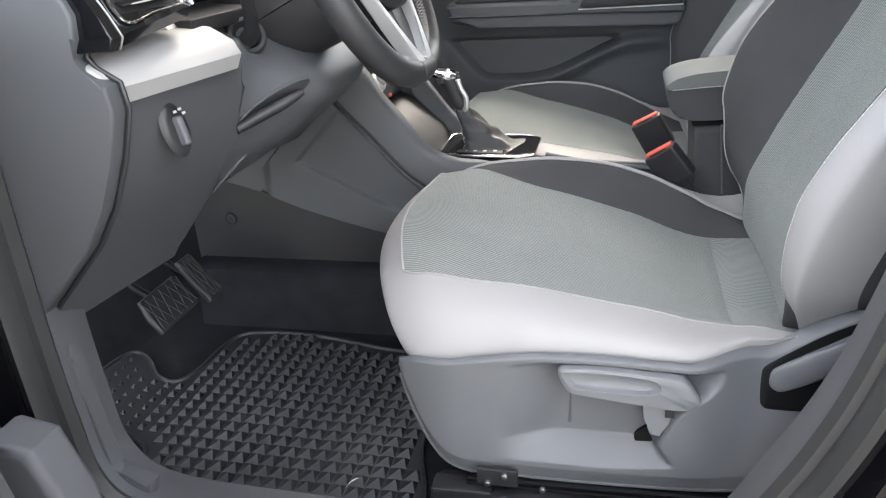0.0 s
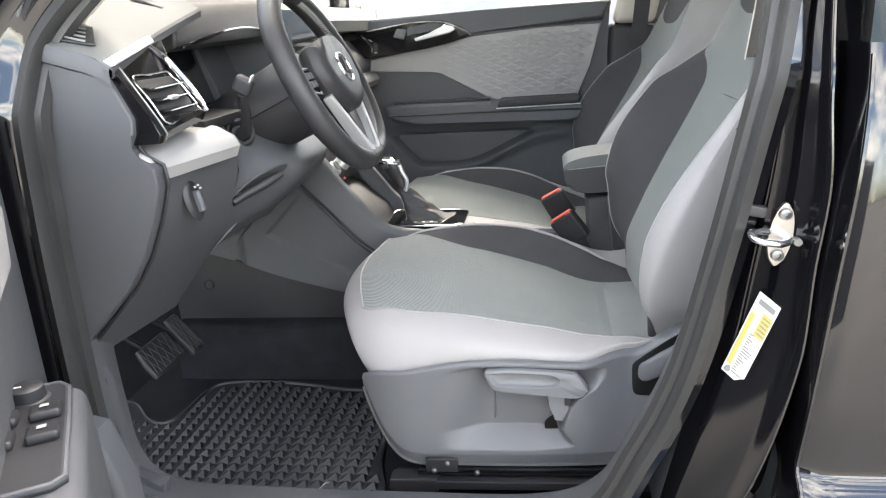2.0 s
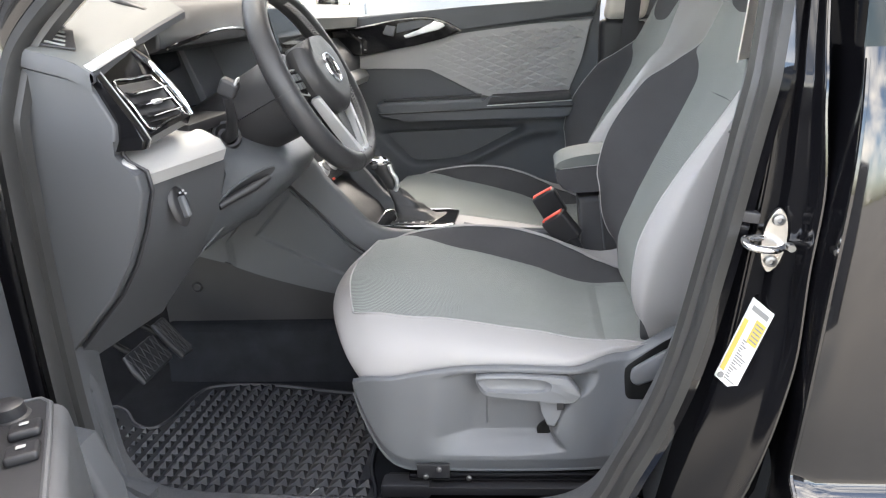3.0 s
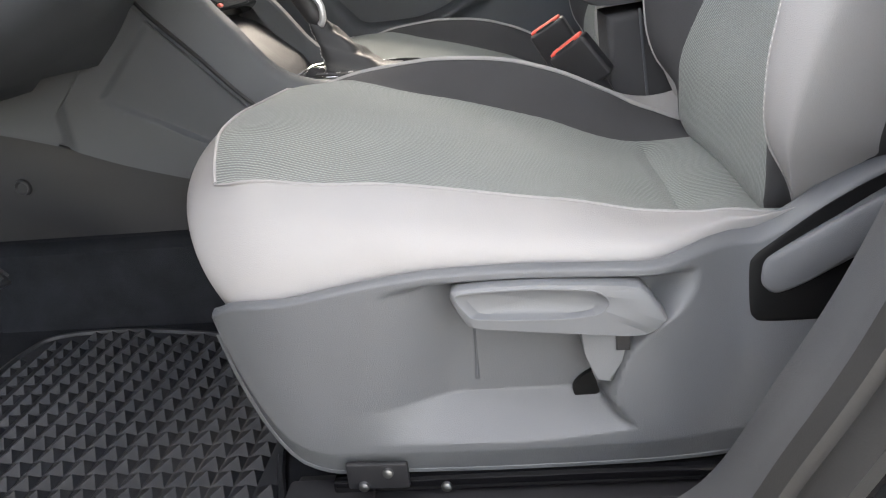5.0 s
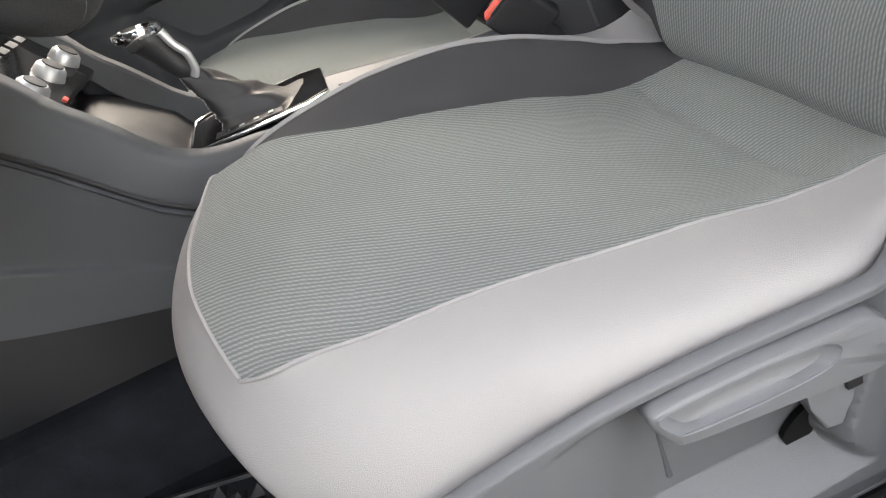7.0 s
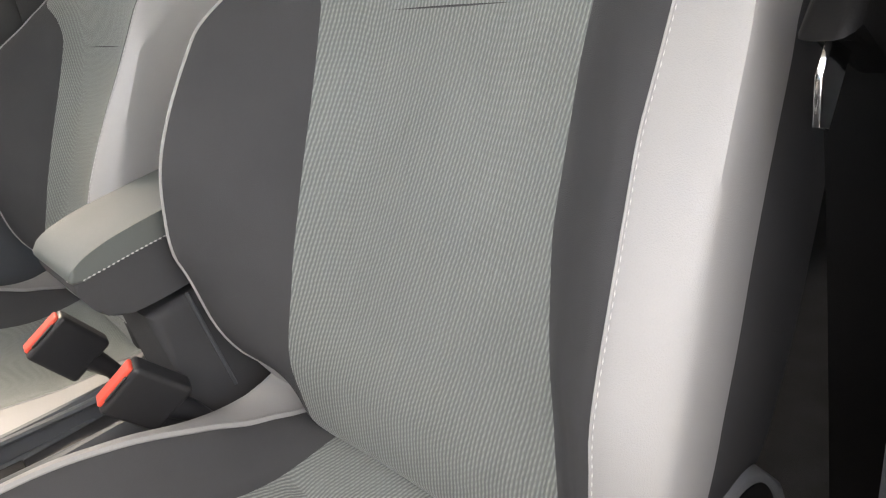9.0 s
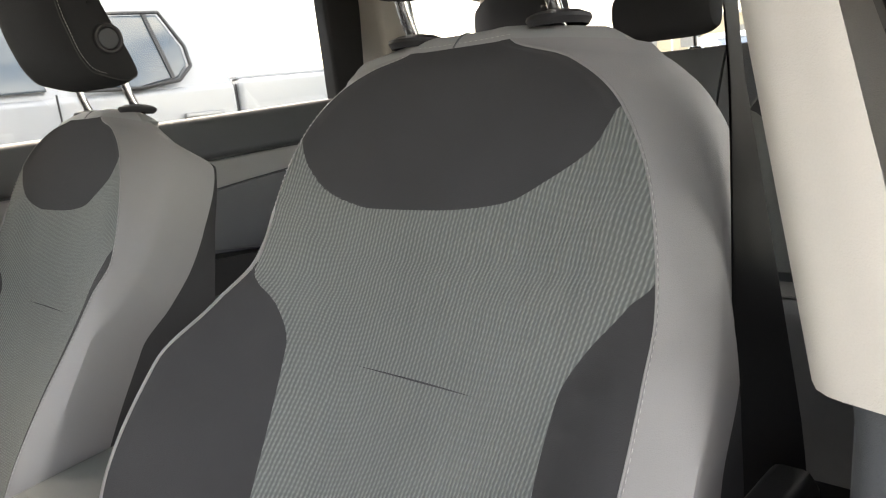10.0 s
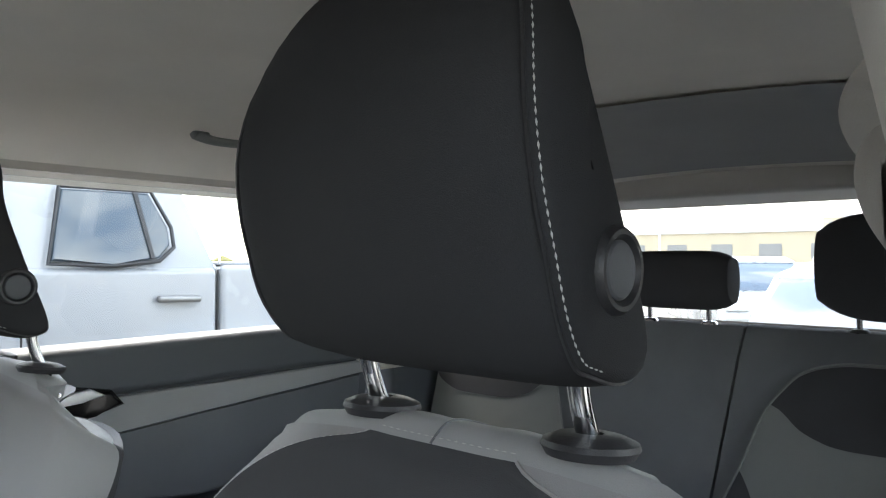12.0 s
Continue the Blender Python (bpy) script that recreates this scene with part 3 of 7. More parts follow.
W_Y = spl([.55, .60, .70, .80, .93, 1.0, 1.10, 1.15, 1.184, 1.206, 1.227, 1.241, 1.254], [.215, .245, .288, .300, .294, .278, .243, .231, .220, .210, .191, .174, .152])
D_W = spl([.55, .65, .75, .87, .95, 1.0, 1.05, 1.1, 1.2, 1.235, 1.2515, 1.3], [-.03, .010, .040, .048, .042, .010, -.020, -.038, -.052, -.034, -.020, -.020])


H_NEAR = spl([.55, .61, .68, .72, .76, .80, .84, .90, 1.006, 1.05, 1.12, 1.3], [-.03, -.010, .036, .058, .068, .070, .066, .056, .032, .011, .004, 0])
DEEP = spl([.60, .65, .74, .81, .97, 1.05, 1.118], [0, .002, .011, .016, .006, .002, 0])
SEAM_NEAR = spl([.56, .62, .68, .72, .76, .80, .84, .92, .98, 1.05], [.188, .190, .182, .171, .159, .150, .144, .143, .150, .178])
C_NEAR = spl([.55, .60, .65, .70, .74, .80, .85, .90, .95, 1.0, 1.05, 1.12, 1.182, 1.222, 1.237, 1.254], [.200, .212, .226, .234, .236, .236, .232, .227, .227, .226, .220, .207, .176, .120, .065, .040])
W_NEAR = spl([.55, .585, .61, .64, .68, .74, .80, .93, 1.0, 1.05, 1.10, 1.15, 1.184, 1.206, 1.227, 1.241, 1.254], [.203, .217, .230, .246, .262, .271, .273, .271, .262, .250, .239, .230, .220, .210, .191, .174, .152])


def backrest(u, v):
    """A point of the backrest: u upwards, v across by knots 0 (near rear edge) to 10 (far rear edge)."""
    x, z = bx(u), bz(u)
    e = 0.004
    tx, tz = bx(min(u + e, 1)) - bx(max(u - e, 0)), bz(min(u + e, 1)) - bz(max(u - e, 0))
    d = math.hypot(tx, tz)
    nx, nz = -tz / d, tx / d
    zz = z if u < .9 else max(z, 1.2515)
    near = v < 5
    c, w, h, dw = (C_NEAR if near else C_Y)(zz), (W_NEAR if near else W_Y)(zz), (H_NEAR if near else H_CR)(zz), D_W(zz)
    if not near:
        h, dw = h + DEEP(zz), dw + DEEP(zz)
    top = max(0.0, (u - .84) / .16)
    back = -.135 * (1 - top) - .03 * top
    dw = dw * (1 - top) - .012 * top
    w *= 1 - .34 * top ** 2
    c = min(c, w - .02)
    seam = min(SEAM_NEAR(z) if near else .165, c - .018)
    low = min(1.0, max(0.0, (z - .58) / .08))
    e, r = w - .012 * low * (1 - .7 * top), max(dw - .072 * low * (1 - top), back + .01)
    ys = [-w + .024 * low * (1 - top), -e, -w, -c, -seam, -seam * .55, 0, seam * .55, seam, c, w, e, w - .026 * low * (1 - top)]
    pad = .006 * (1 - ramp(1.10, 1.19, z))
    hs = [back, r, dw, h, h * .10 + pad, 0, -pad / 3, 0, h * .10 + pad, h, dw, r, back]
    k = [0, 1, 1.5, 2, 3, 4, 5, 6, 7, 8, 8.5, 9, 10]
    return Vector((x + nx * spl(k, hs)(v), YC + spl(k, ys)(v), z + nz * spl(k, hs)(v)))


U_TOP = u_at(1.2395)
wing_l = spl([0, u_at(.97), u_at(1.01), u_at(1.045), 1], [3, 3, 2.75, 2.05, 2.0])
wing_n = spl([0, u_at(.98), u_at(1.02), u_at(1.050), u_at(1.070), 1], [3, 3, 2.88, 2.55, 2.0, 2.0])
yoke_z = spl([2, 3, 3.4, 3.8, 4.2, 5, 5.8, 6.2, 6.6, 7, 8], [1.183, 1.172, 1.153, 1.132, 1.116, 1.108, 1.107, 1.112, 1.122, 1.140, 1.170])


def yoke_u(v):
    return u_at(yoke_z(v))


def panel_uv(i, j):
    u = i * yoke_u(lerp(2, 8, j))
    return u, lerp(wing_n(u), 10 - wing_l(u), j)


backrest_shell = sheet("backrest", [[lerp(backrest(i / 30, 0), backrest(i / 30, 10), j / 8) + Vector((.05 * math.sin(math.pi * j / 8), 0, 0)) for j in range(9)] for i in range(31)], M_BLACKPL, seat, "black rear shell of the backrest")
sheet("back_panel_cloth", field(backrest, 80, 44, panel_uv), M_INSERT, backrest_shell, "grey woven mesh cloth back panel")
sheet("yoke", field(backrest, 24, 44, lambda i, j: (lerp(yoke_u(lerp(2, 8, j)), U_TOP, i), lerp(2, 8, j))), M_DARK, backrest_shell, "charcoal cloth shoulder panel")
UW = u_at(1.047), u_at(1.070)
for s in (0, 1):
    def wing_uv(i, j, s=s):
        u = i * UW[0 if s else 1]
        v = lerp(2.0, (wing_l if s else wing_n)(u), j)
        return u, (10 - v if s else v)
    sheet("back_wing", field(backrest, 60, 12, wing_uv), M_DARK, backrest_shell, "charcoal cloth side wing")
    sheet("back_side", field(backrest, 80, 14, lambda i, j, s=s: (i * U_TOP, (10 - lerp(1, 2, j)) if s else lerp(1, 2, j))), M_VINYL, backrest_shell, "pale grey leatherette side of the backrest")
    sheet("back_shell_side", field(backrest, 60, 6, lambda i, j, s=s: (i * U_TOP, (10 - lerp(0, 1, j)) if s else lerp(0, 1, j))), M_DARK, backrest_shell, "black rear shell edge")
    line = [backrest(lerp(0.03, U_TOP, i / 90), 8.0 if s else 2.0) for i in range(91)]
    part("piping", tube_mesh(line[:66] if s else line, 0.0018 if s else 0.0012, 6), M_VINYL, backrest_shell)
    side = [backrest(lerp(0.03, U_TOP, i / 90), 8.02 if s else 1.975) + Vector((-.001, 0, 0)) for i in range(91)]
    part("stitching", stitch_mesh(side, .0060, .0044, .00036), M_STITCH, backrest_shell)
sheet("back_top", field(backrest, 14, 44, lambda i, j: (lerp(U_TOP, 1, i), lerp(0, 10, j))), M_VINYL2, backrest_shell, "grey leatherette top of the backrest")
arc = [backrest(U_TOP + .008, lerp(2, 8, i / 60)) + Vector((0, 0, .0008)) for i in range(61)]
part("stitching", stitch_mesh(arc, .0060, .0044, .0005), M_STITCH, backrest_shell)
# shade of the pinched fold, laid on as a thin charcoal tube
part("crease", tube_mesh([backrest(u_at(.968), lerp(3.7, 6.3, i / 16)) + Vector((.0009, 0, 0)) for i in range(17)], [.0003 + .0010 * math.sin(math.pi * i / 16) for i in range(17)], 6), M_DARK, backrest_shell, "charcoal line drawn as the shade of a pinched crease")
part("seam", tube_mesh([backrest(lerp(U_TOP, .985, i / 12), 5.25 + .02 * math.sin(i)) + Vector((0, 0, .0003)) for i in range(13)], .0009, 6), M_PLASTIC2, backrest_shell, "short cross seam on top of the backrest")
# headrest: a padded block that leans forwards, with flat side covers
HR_OUT = [(.716, 1.292), (.690, 1.302), (.664, 1.328), (.646, 1.37), (.640, 1.42), (.648, 1.465), (.666, 1.492), (.686, 1.500), (.702, 1.486), (.706, 1.44), (.733, 1.37), (.763, 1.303), (.757, 1.288), (.740, 1.286)]
HR_MID = Vector((.702, 0, 1.392))
hr_line = curve([(x, 0, z) for x, z in HR_OUT], 56, True)


HR_W = spl([1.28, 1.30, 1.34, 1.40, 1.44, 1.465, 1.485, 1.50], [.76, .865, .930, .905, .800, .655, .49, .33])

HR_N = spl([1.28, 1.30, 1.34, 1.40, 1.44, 1.465, 1.485, 1.50], [.95, .985, 1.0, .985, .955, .90, .82, .72])


def headrest_row(dy, k, fwd):
    """One slice of the headrest: k shrinks it, fwd draws its front in."""
    out = []
    for p in hr_line:
        q = HR_MID + (p - HR_MID) * k
        front = max(0.0, min(1.0, (HR_MID.x - p.x) / .05))
        out.append(Vector((q.x + fwd * front, YC - .015 + dy * (HR_N if dy < 0 else HR_W)(q.z), q.z)))
    return out


head = part("headrest", grid_mesh([headrest_row(-.110 + .220 * i / 28, 1 - .05 * abs(i / 14 - 1) ** 6, .020 * abs(i / 14 - 1) ** 2.6) for i in range(29)], False, True), M_HEAD, seat, "charcoal cloth headrest")
for s in (-1, 1):
    rows = [headrest_row(s * (.110 + d), k, .020 * k) for d, k in ((-.001, .95), (.003, .935), (.0055, .88), (.0065, .70), (.007, .4), (.007, .02))]
    part("side_panel", grid_mesh(rows, False, True), M_HEAD, head, "charcoal cloth side of the headrest")
    part("side_seam", tube_mesh(headrest_row(s * .1105, .949, .019), .0011, 5, True), M_BLACKPL, head)
    edge = headrest_row(s * .1145, .915, .0185)
    part("stitching", stitch_mesh(edge[:30], .0046, .0040, .00055), M_STITCH, head, "pale thread")
    c = (.723, YC - .015 + s * .1150, 1.346)
    part("button_ring", lathe_mesh([(.0, .001), (.0140, .001), (.0150, .0035), (.0165, .0050), (.0188, .0050), (.0208, .0025), (.0215, -.003)], 28, c, (-90 * s, 0, 0)), M_BLACKPL, head, "round release button surround")
    part("button", lathe_mesh([(.0, .0040), (.0126, .0040), (.0139, .0028), (.0139, 0)], 24, c, (-90 * s, 0, 0)), M_PLASTIC, head, "grey release button")
for dy in (-.081, .081):
    post = part("post", tube_mesh(curve([(.790, YC - .009 + dy, 1.215), (.765, YC - .009 + dy, 1.262), (.756, YC - .009 + dy, 1.29), (.750, YC - .009 + dy, 1.33)], 14), .0062, 14), M_CHROME, head, "chrome headrest post")
    part("collar", lathe_mesh([(.007, .006), (.011, .0065), (.019, .005), (.026, .002), (.027, -.001), (.024, -.006)], 28, (.770, YC - .009 + dy, 1.252), (0, 4, 0)), M_BLACKPL, head, "black plastic post collar")

# frame under the cushion and the floor rails
part("under_frame", box_bm((.50, .50, .05), (.29, YC, .415), (0, 2, 0), .012), M_BLACKPL, seat, "black frame under the cushion")
for dy in (-.24, .24):
    rail = part("rail", prism_bm([(-.13 + .17, .362), (.62, .372), (.62, .386), (.05, .378)], YC + dy - .045 - .03, YC + dy - .03, "y", .002), M_BLACKPL, seat, "black steel seat rail")
    part("rail_slide", box_bm((.50, .022, .012), (.34, YC + dy - .052, .394), (0, -1.2, 0), .003), M_GLOSS, rail, "oiled black slide")
    part("rail_end", box_bm((.085, .036, .026), (.085, YC + dy - .058, .370), (0, -1, 0), .005), M_BLACKPL, rail, "black plastic rail end")
    br = part("bracket", box_bm((.055, .006, .026), (.135, YC + dy - .070, .409), (0, 0, 0), .002), M_BLACKPL, rail, "perforated steel bracket")
    for k in range(3):
        part("bolt", lathe_mesh([(0, .004), (.003, .004), (.0045, .003), (.005, 0)], 12, ((.122, .145, .195)[k], YC + dy - .073, (.400, .414, .398)[k]), (90, 0, 0)), M_STEEL, br)

passenger_seat = copy_thing(seat, Matrix.Translation((-.055, .73, -.012)) @ seat.matrix_world)
# the passenger's backrest is reclined a little further
hinge_at = Matrix.Translation((.52, 0, .60))
for o in passenger_seat.children:
    if o.name.startswith(("backrest", "headrest")):
        o.matrix_basis = Matrix.Translation((0, .012 if o.name.startswith("backrest") else 0, 0)) @ hinge_at @ Matrix.Rotation(radians(2.6 if o.name.startswith("backrest") else 3.6), 4, "Y") @ hinge_at.inverted()

# ---- ground ----
bm = bmesh.new()
bmesh.ops.create_grid(bm, x_segments=8, y_segments=8, size=900)
ground = finish("ground", bm, M_ASPHALT, smooth=False, recalc=False)
tagged(ground, "worn grey-brown asphalt of a car park", "asphalt", kind="structure")

# ---- car floor ----
floor = finish("floor", box_bm((3.4, 1.52, .04), (.95, .905, .293), (0, 0, 0), .004), M_CARPET)
tagged(floor, "black carpeted car floor", "car floor", kind="structure")
rise = finish("floor_front", prism_bm([(-.66, .30), (-.71, .335), (-.82, .50), (-.95, .66), (-.98, .64), (-.98, .29)], .12, 1.70, "y", .008), M_CARPET)
tagged(rise, "black carpeted toe board", "car floor", kind="structure")
tunnel = finish("floor_tunnel", prism_bm([(.70, .30), (.715, .44), (.735, .455), (1.075, .455), (1.095, .44), (1.11, .30)], -.60, 1.9, "x", .01), M_CARPET)
tagged(tunnel, "black carpeted floor tunnel", "car floor", kind="structure")

# ---- door opening on the driver's side ----
OPEN = [(p.x, p.z) for p in curve([(.30, 0, 1.535), (.02, 0, 1.425), (-.205, 0, 1.275), (-.334, 0, 1.16), (-.367, 0, 1.07), (-.380, 0, .90), (-.384, 0, .70), (-.381, 0, .56), (-.368, 0, .456), (-.305, 0, .405), (-.12, 0, .394), (.10, 0, .392), (.30, 0, .396), (.392, 0, .434), (.447, 0, .53), (.485, 0, .61), (.515, 0, .70), (.55, 0, .85), (.58, 0, .994), (.612, 0, 1.14), (.644, 0, 1.30), (.674, 0, 1.46), (.665, 0, 1.535), (.58, 0, 1.560)], 200, True)]


def tuck(z):
    """The driver's door opening leans in more than the glass."""
    return 0.40 * max(0.0, z - 1.04)


def face_y(x, z):
    """Painted face of the driver's centre pillar."""
    return .050 + tuck(z) - .50 * (x - .562 - .22 * (z - .75))


frame_l = thing("door_frame", "black painted door opening with grey rubber seals", "door frame", (.1, .05, .45), kind="structure")
part("seal", strip_mesh(OPEN, [(-.004, .028), (.010, .022), (.016, .034), (.014, .050), (.004, .058), (-.006, .052)], tuck), M_SEAL, frame_l, "grey rubber door seal")
part("seal_lip", strip_mesh(OPEN, [(.010, .046), (.022, .050), (.026, .064), (.018, .074), (.008, .068)], tuck), M_SEAL, frame_l, "second lip of the rubber seal")
k_rear = next(i for i, p in enumerate(OPEN) if i > len(OPEN) // 3 and p[0] > .40)
FRONT, REAR = OPEN[:k_rear + 1], OPEN[k_rear:] + OPEN[:1]
LOWER = [p for i, p in enumerate(OPEN) if p[1] < 1.06 and i <= len(OPEN)]
part("painted_rim", strip_mesh(REAR, [(.004, .045), (-.006, .036), (-.018, .040), (-.022, .060)], tuck, closed=False), M_PAINT, frame_l, "black painted rim")
part("painted_rim", strip_mesh(FRONT, [(.004, .045), (-.012, .026), (-.030, .022), (-.044, .010), (-.050, -.012), (-.062, -.018), (-.066, .06)], tuck, closed=False), M_PAINT, frame_l, "black painted rim")
part("inner_trim", strip_mesh(LOWER, [(.006, .070), (.014, .072), (.016, .090), (.002, .150), (-.02, .156), (-.02, .09)], closed=False), M_DASH, frame_l, "dark grey inner trim")

# sill scuff plate and inner sill cover
sill = thing("door_sill", "black door sill with a scuff plate", "sill", (.05, .06, .40), kind="structure")
part("outer_sill", prism_bm([(-.075, .30), (-.07, .38), (-.02, .376), (.05, .384), (.05, .30)], -.42, .62, "x", .008), M_PAINT, sill)
part("scuff_plate", box_bm((.62, .075, .008), (.05, .085, .396), (4, 0, 0), .003), M_PLASTIC, sill, "dark plastic scuff plate")
part("scuff_strip", box_bm((.50, .010, .003), (.06, .052, .4025), (4, 0, 0), .001), M_SATIN, sill, "silver strip on the sill")
part("sill_cover", prism_bm([(.12, .30), (.12, .392), (.15, .388), (.165, .36), (.168, .30)], -.40, .56, "x", .006), M_PLASTIC, sill, "dark grey inner sill cover")
part("kick_panel", prism_bm([(-.36, .45), (-.362, .62), (-.378, .66), (-.46, .66), (-.60, .50), (-.60, .30), (-.33, .30), (-.30, .44)], .090, .112, "y", .008), M_DASH, sill, "dark grey kick panel")

# ---- B-pillar, driver's side ----
pillar = thing("pillar_driver", "centre pillar with pale upper and grey lower trim", "pillar", (.6, .15, .45), kind="structure")


def pillar_rows(z0, z1, n, half, depth, y0, bulge):
    """A padded pillar cover from z0 to z1."""
    rows = []
    for i in range(n):
        z = lerp(z0, z1, i / (n - 1))
        xc = .648 + (z - 1.05) * .18
        y = y0 + lean(z)
        w = half(z)
        dep = depth(z)
        sec = curve([(xc - w - .004, y - dep, z), (xc - w, y - .012, z), (xc - w * .8, y + bulge * .6, z), (xc, y + bulge, z), (xc + w * .8, y + bulge * .6, z), (xc + w, y - .012, z), (xc + w, y - dep, z)], 26)
        rows.append(sec)
    return rows


sheet("upper_trim", pillar_rows(1.055, 1.52, 24, lambda z: .072 + .02 * max(0, 1.12 - z), lambda z: .034 - .045 * max(0, z - 1.15), .160, .028), M_BEIGE, pillar, "pale beige upper pillar trim", flip=True)
sheet("lower_trim", pillar_rows(.44, 1.058, 24, lambda z: .052 + .05 * max(0, .60 - z) ** 1.0 + .012, lambda z: .10, .146, .026), M_PLASTIC, pillar, "dark grey lower pillar trim", flip=True)
JAMB_IN = spl([.35, .46, .56, .675, .80, 1.03, 1.13, 1.50], [.430, .470, .500, .535, .560, .598, .618, .720])
JAMB_OUT = spl([.35, .48, .56, .645, .72, .81, .93, 1.02, 1.12, 1.50], [.500, .562, .590, .612, .626, .633, .645, .642, .650, .745])


def jamb_pt(a, z):
    """Painted face of the pillar: a from the seal (0) over a stamped hollow to the crease (1), then round into the door gap (2)."""
    x0, x1 = JAMB_IN(z), JAMB_OUT(z)
    t = min(a, 1.0)
    x = lerp(x0, x1, t)
    y = face_y(x, z) + .020 * (1 - ramp(0, .22, t)) - .010 * ramp(.80, 1.0, t)
    y += .008 * ramp(.16, .26, t) * (1 - ramp(.48, .60, t)) * ramp(.66, .70, z) * (1 - ramp(1.16, 1.24, z))
    y += .005 * math.sin(math.pi * t) * math.sin(9 * z)
    if a > 1:
        x += .016 * min(1.0, (a - 1) / .3) + .060 * max(0.0, a - 1.3)
        y += .055 * ramp(1.0, 1.4, a) + .02 * (a - 1)
    return Vector((x, y, z))


part("painted_pillar", grid_mesh([[jamb_pt(k / 40, lerp(.35, 1.50, i / 110)) for k in range(81)] for i in range(111)]), M_JAMB, pillar, "black gloss painted pillar face")
part("pillar_rib", tube_mesh([jamb_pt(1.0, lerp(.36, 1.48, i / 80)) + Vector((.002, .001, 0)) for i in range(81)], .0022, 6), M_PAINT, pillar)
part("pillar_step", prism_bm([(.655, .35), (.70, .35), (.72, .75), (.745, 1.05), (.79, 1.50), (.745, 1.50), (.70, 1.05), (.672, .75)], .085, .14, "y", .004, warp=lambda x, y, z: (x, y + lean(z), z)), M_JAMB, pillar)

# striker
striker = thing("door_striker", "bright steel door striker bolted to the pillar", "striker", (.612, .02, .89))
st = pose(.600, .0370, .853, 0, 7, 0) @ Matrix.Diagonal((.80, 1.0, .74, 1))
part("plate", prism_bm([(.0155 * math.cos(a) + .002 * math.cos(a) ** 3, .054 * math.sin(a)) for a in [2 * math.pi * k / 28 for k in range(28)]], -.004, .004, "y", .0018), M_NICKEL, striker, "bright steel plate").matrix_world = st
for dz in (-.034, .036):
    part("bolt", lathe_mesh([(0, .002), (.004, .002), (.0045, .006), (.009, .005), (.010, 0)], 16, (0, -.004, dz), (90, 0, 0)), M_STEEL, striker).matrix_world = st
part("loop", tube_mesh(curve([(.008, .0, -.004), (.006, -.018, -.004), (-.012, -.034, -.004), (-.040, -.036, -.002), (-.048, -.030, .0), (-.046, -.016, .004), (-.02, -.004, .004)], 24), .0062, 10), M_CHROME, striker, "polished steel loop").matrix_world = st
part("pin", lathe_mesh([(0, .012), (.006, .012), (.007, 0)], 14, (.022, -.004, -.006), (90, 0, 0)), M_STEEL, striker).matrix_world = st
catch = finish("trim_clip", box_bm((.034, .016, .014), (.566, .040, .884), (0, 12, 0), .003), M_BLACKPL)
tagged(catch, "small black clip on the painted pillar", "clip")

# certification sticker: plain bars, no readable words
stick = thing("sticker", "white and yellow paper sticker on the black pillar", "sticker", (.585, .05, .70))
o3 = Vector((.583, 0, .778))
ax_l, ax_w = Vector((-.340, 0, -.940)), Vector((.775, 0, -.632))


def stick_bm(a0, a1, w0, w1, lift):
    bm = bmesh.new()
    q = []
    for h in (lift + .0016, lift):
        for a, w in ((a0, w0), (a1, w0), (a1, w1), (a0, w1)):
            p = o3 + ax_l * a + ax_w * w * .65
            q.append((p.x, face_y(p.x, p.z) - h, p.z))
    v = [bm.verts.new(p) for p in q]
    for f in ((0, 1, 2, 3), (7, 6, 5, 4), (0, 4, 5, 1), (1, 5, 6, 2), (2, 6, 7, 3), (3, 7, 4, 0)):
        bm.faces.new([v[i] for i in f])
    return bm


part("paper", stick_bm(0, .118, 0, .044, 0), M_WHITE, stick, "white paper", smooth=False)
part("yellow_band", stick_bm(.028, .104, .002, .010, .0008), M_YELLOW, stick, "yellow band", smooth=False)
part("yellow_block", stick_bm(.020, .052, .022, .041, .0008), M_YELLOW, stick, "yellow block", smooth=False)
random.seed(4)
for k in range(5):
    part("print_bar", stick_bm(.024 + .0055 * k, .026 + .0055 * k, .024, .039, .0014), M_GREYPRINT, stick, smooth=False)
for k in range(16):
    a0 = .052 + .0038 * k
    part("print_bar", stick_bm(a0, a0 + .0018, .016, .020 + .018 * random.random(), .0008), M_GREYPRINT, stick, smooth=False)
part("print_bar", stick_bm(.007, .014, .006, .038, .0008), M_GREYPRINT, stick, smooth=False)
disc_at = o3 + ax_l * .111 + ax_w * .65 * .009
part("print_disc", lathe_mesh([(0, .001), (.004, .001), (.0045, 0)], 16, (disc_at.x, face_y(disc_at.x, disc_at.z) - .0022, disc_at.z), (90, 0, 0)), M_GREYPRINT, stick)

# ---- rear door on the driver's side, closed ----
rdoor = thing("rear_door", "black gloss rear door, closed, with a bright window strip", "car door", (1.1, -.03, .35), kind="structure")
prof = [(-.020 + .0, 1.075), (-.040, 1.0), (-.052, .90), (-.054, .78), (-.046, .66), (-.038, .585), (-.040, .562), (-.062, .548), (-.078, .525), (-.080, .46), (-.06, .36)]
sk = curve([(0, y, z) for y, z in prof], 44)


DOOR_EDGE = spl([.36, .52, .56, .81, .965, 1.075], [.608, .616, .620, .639, .657, .666])


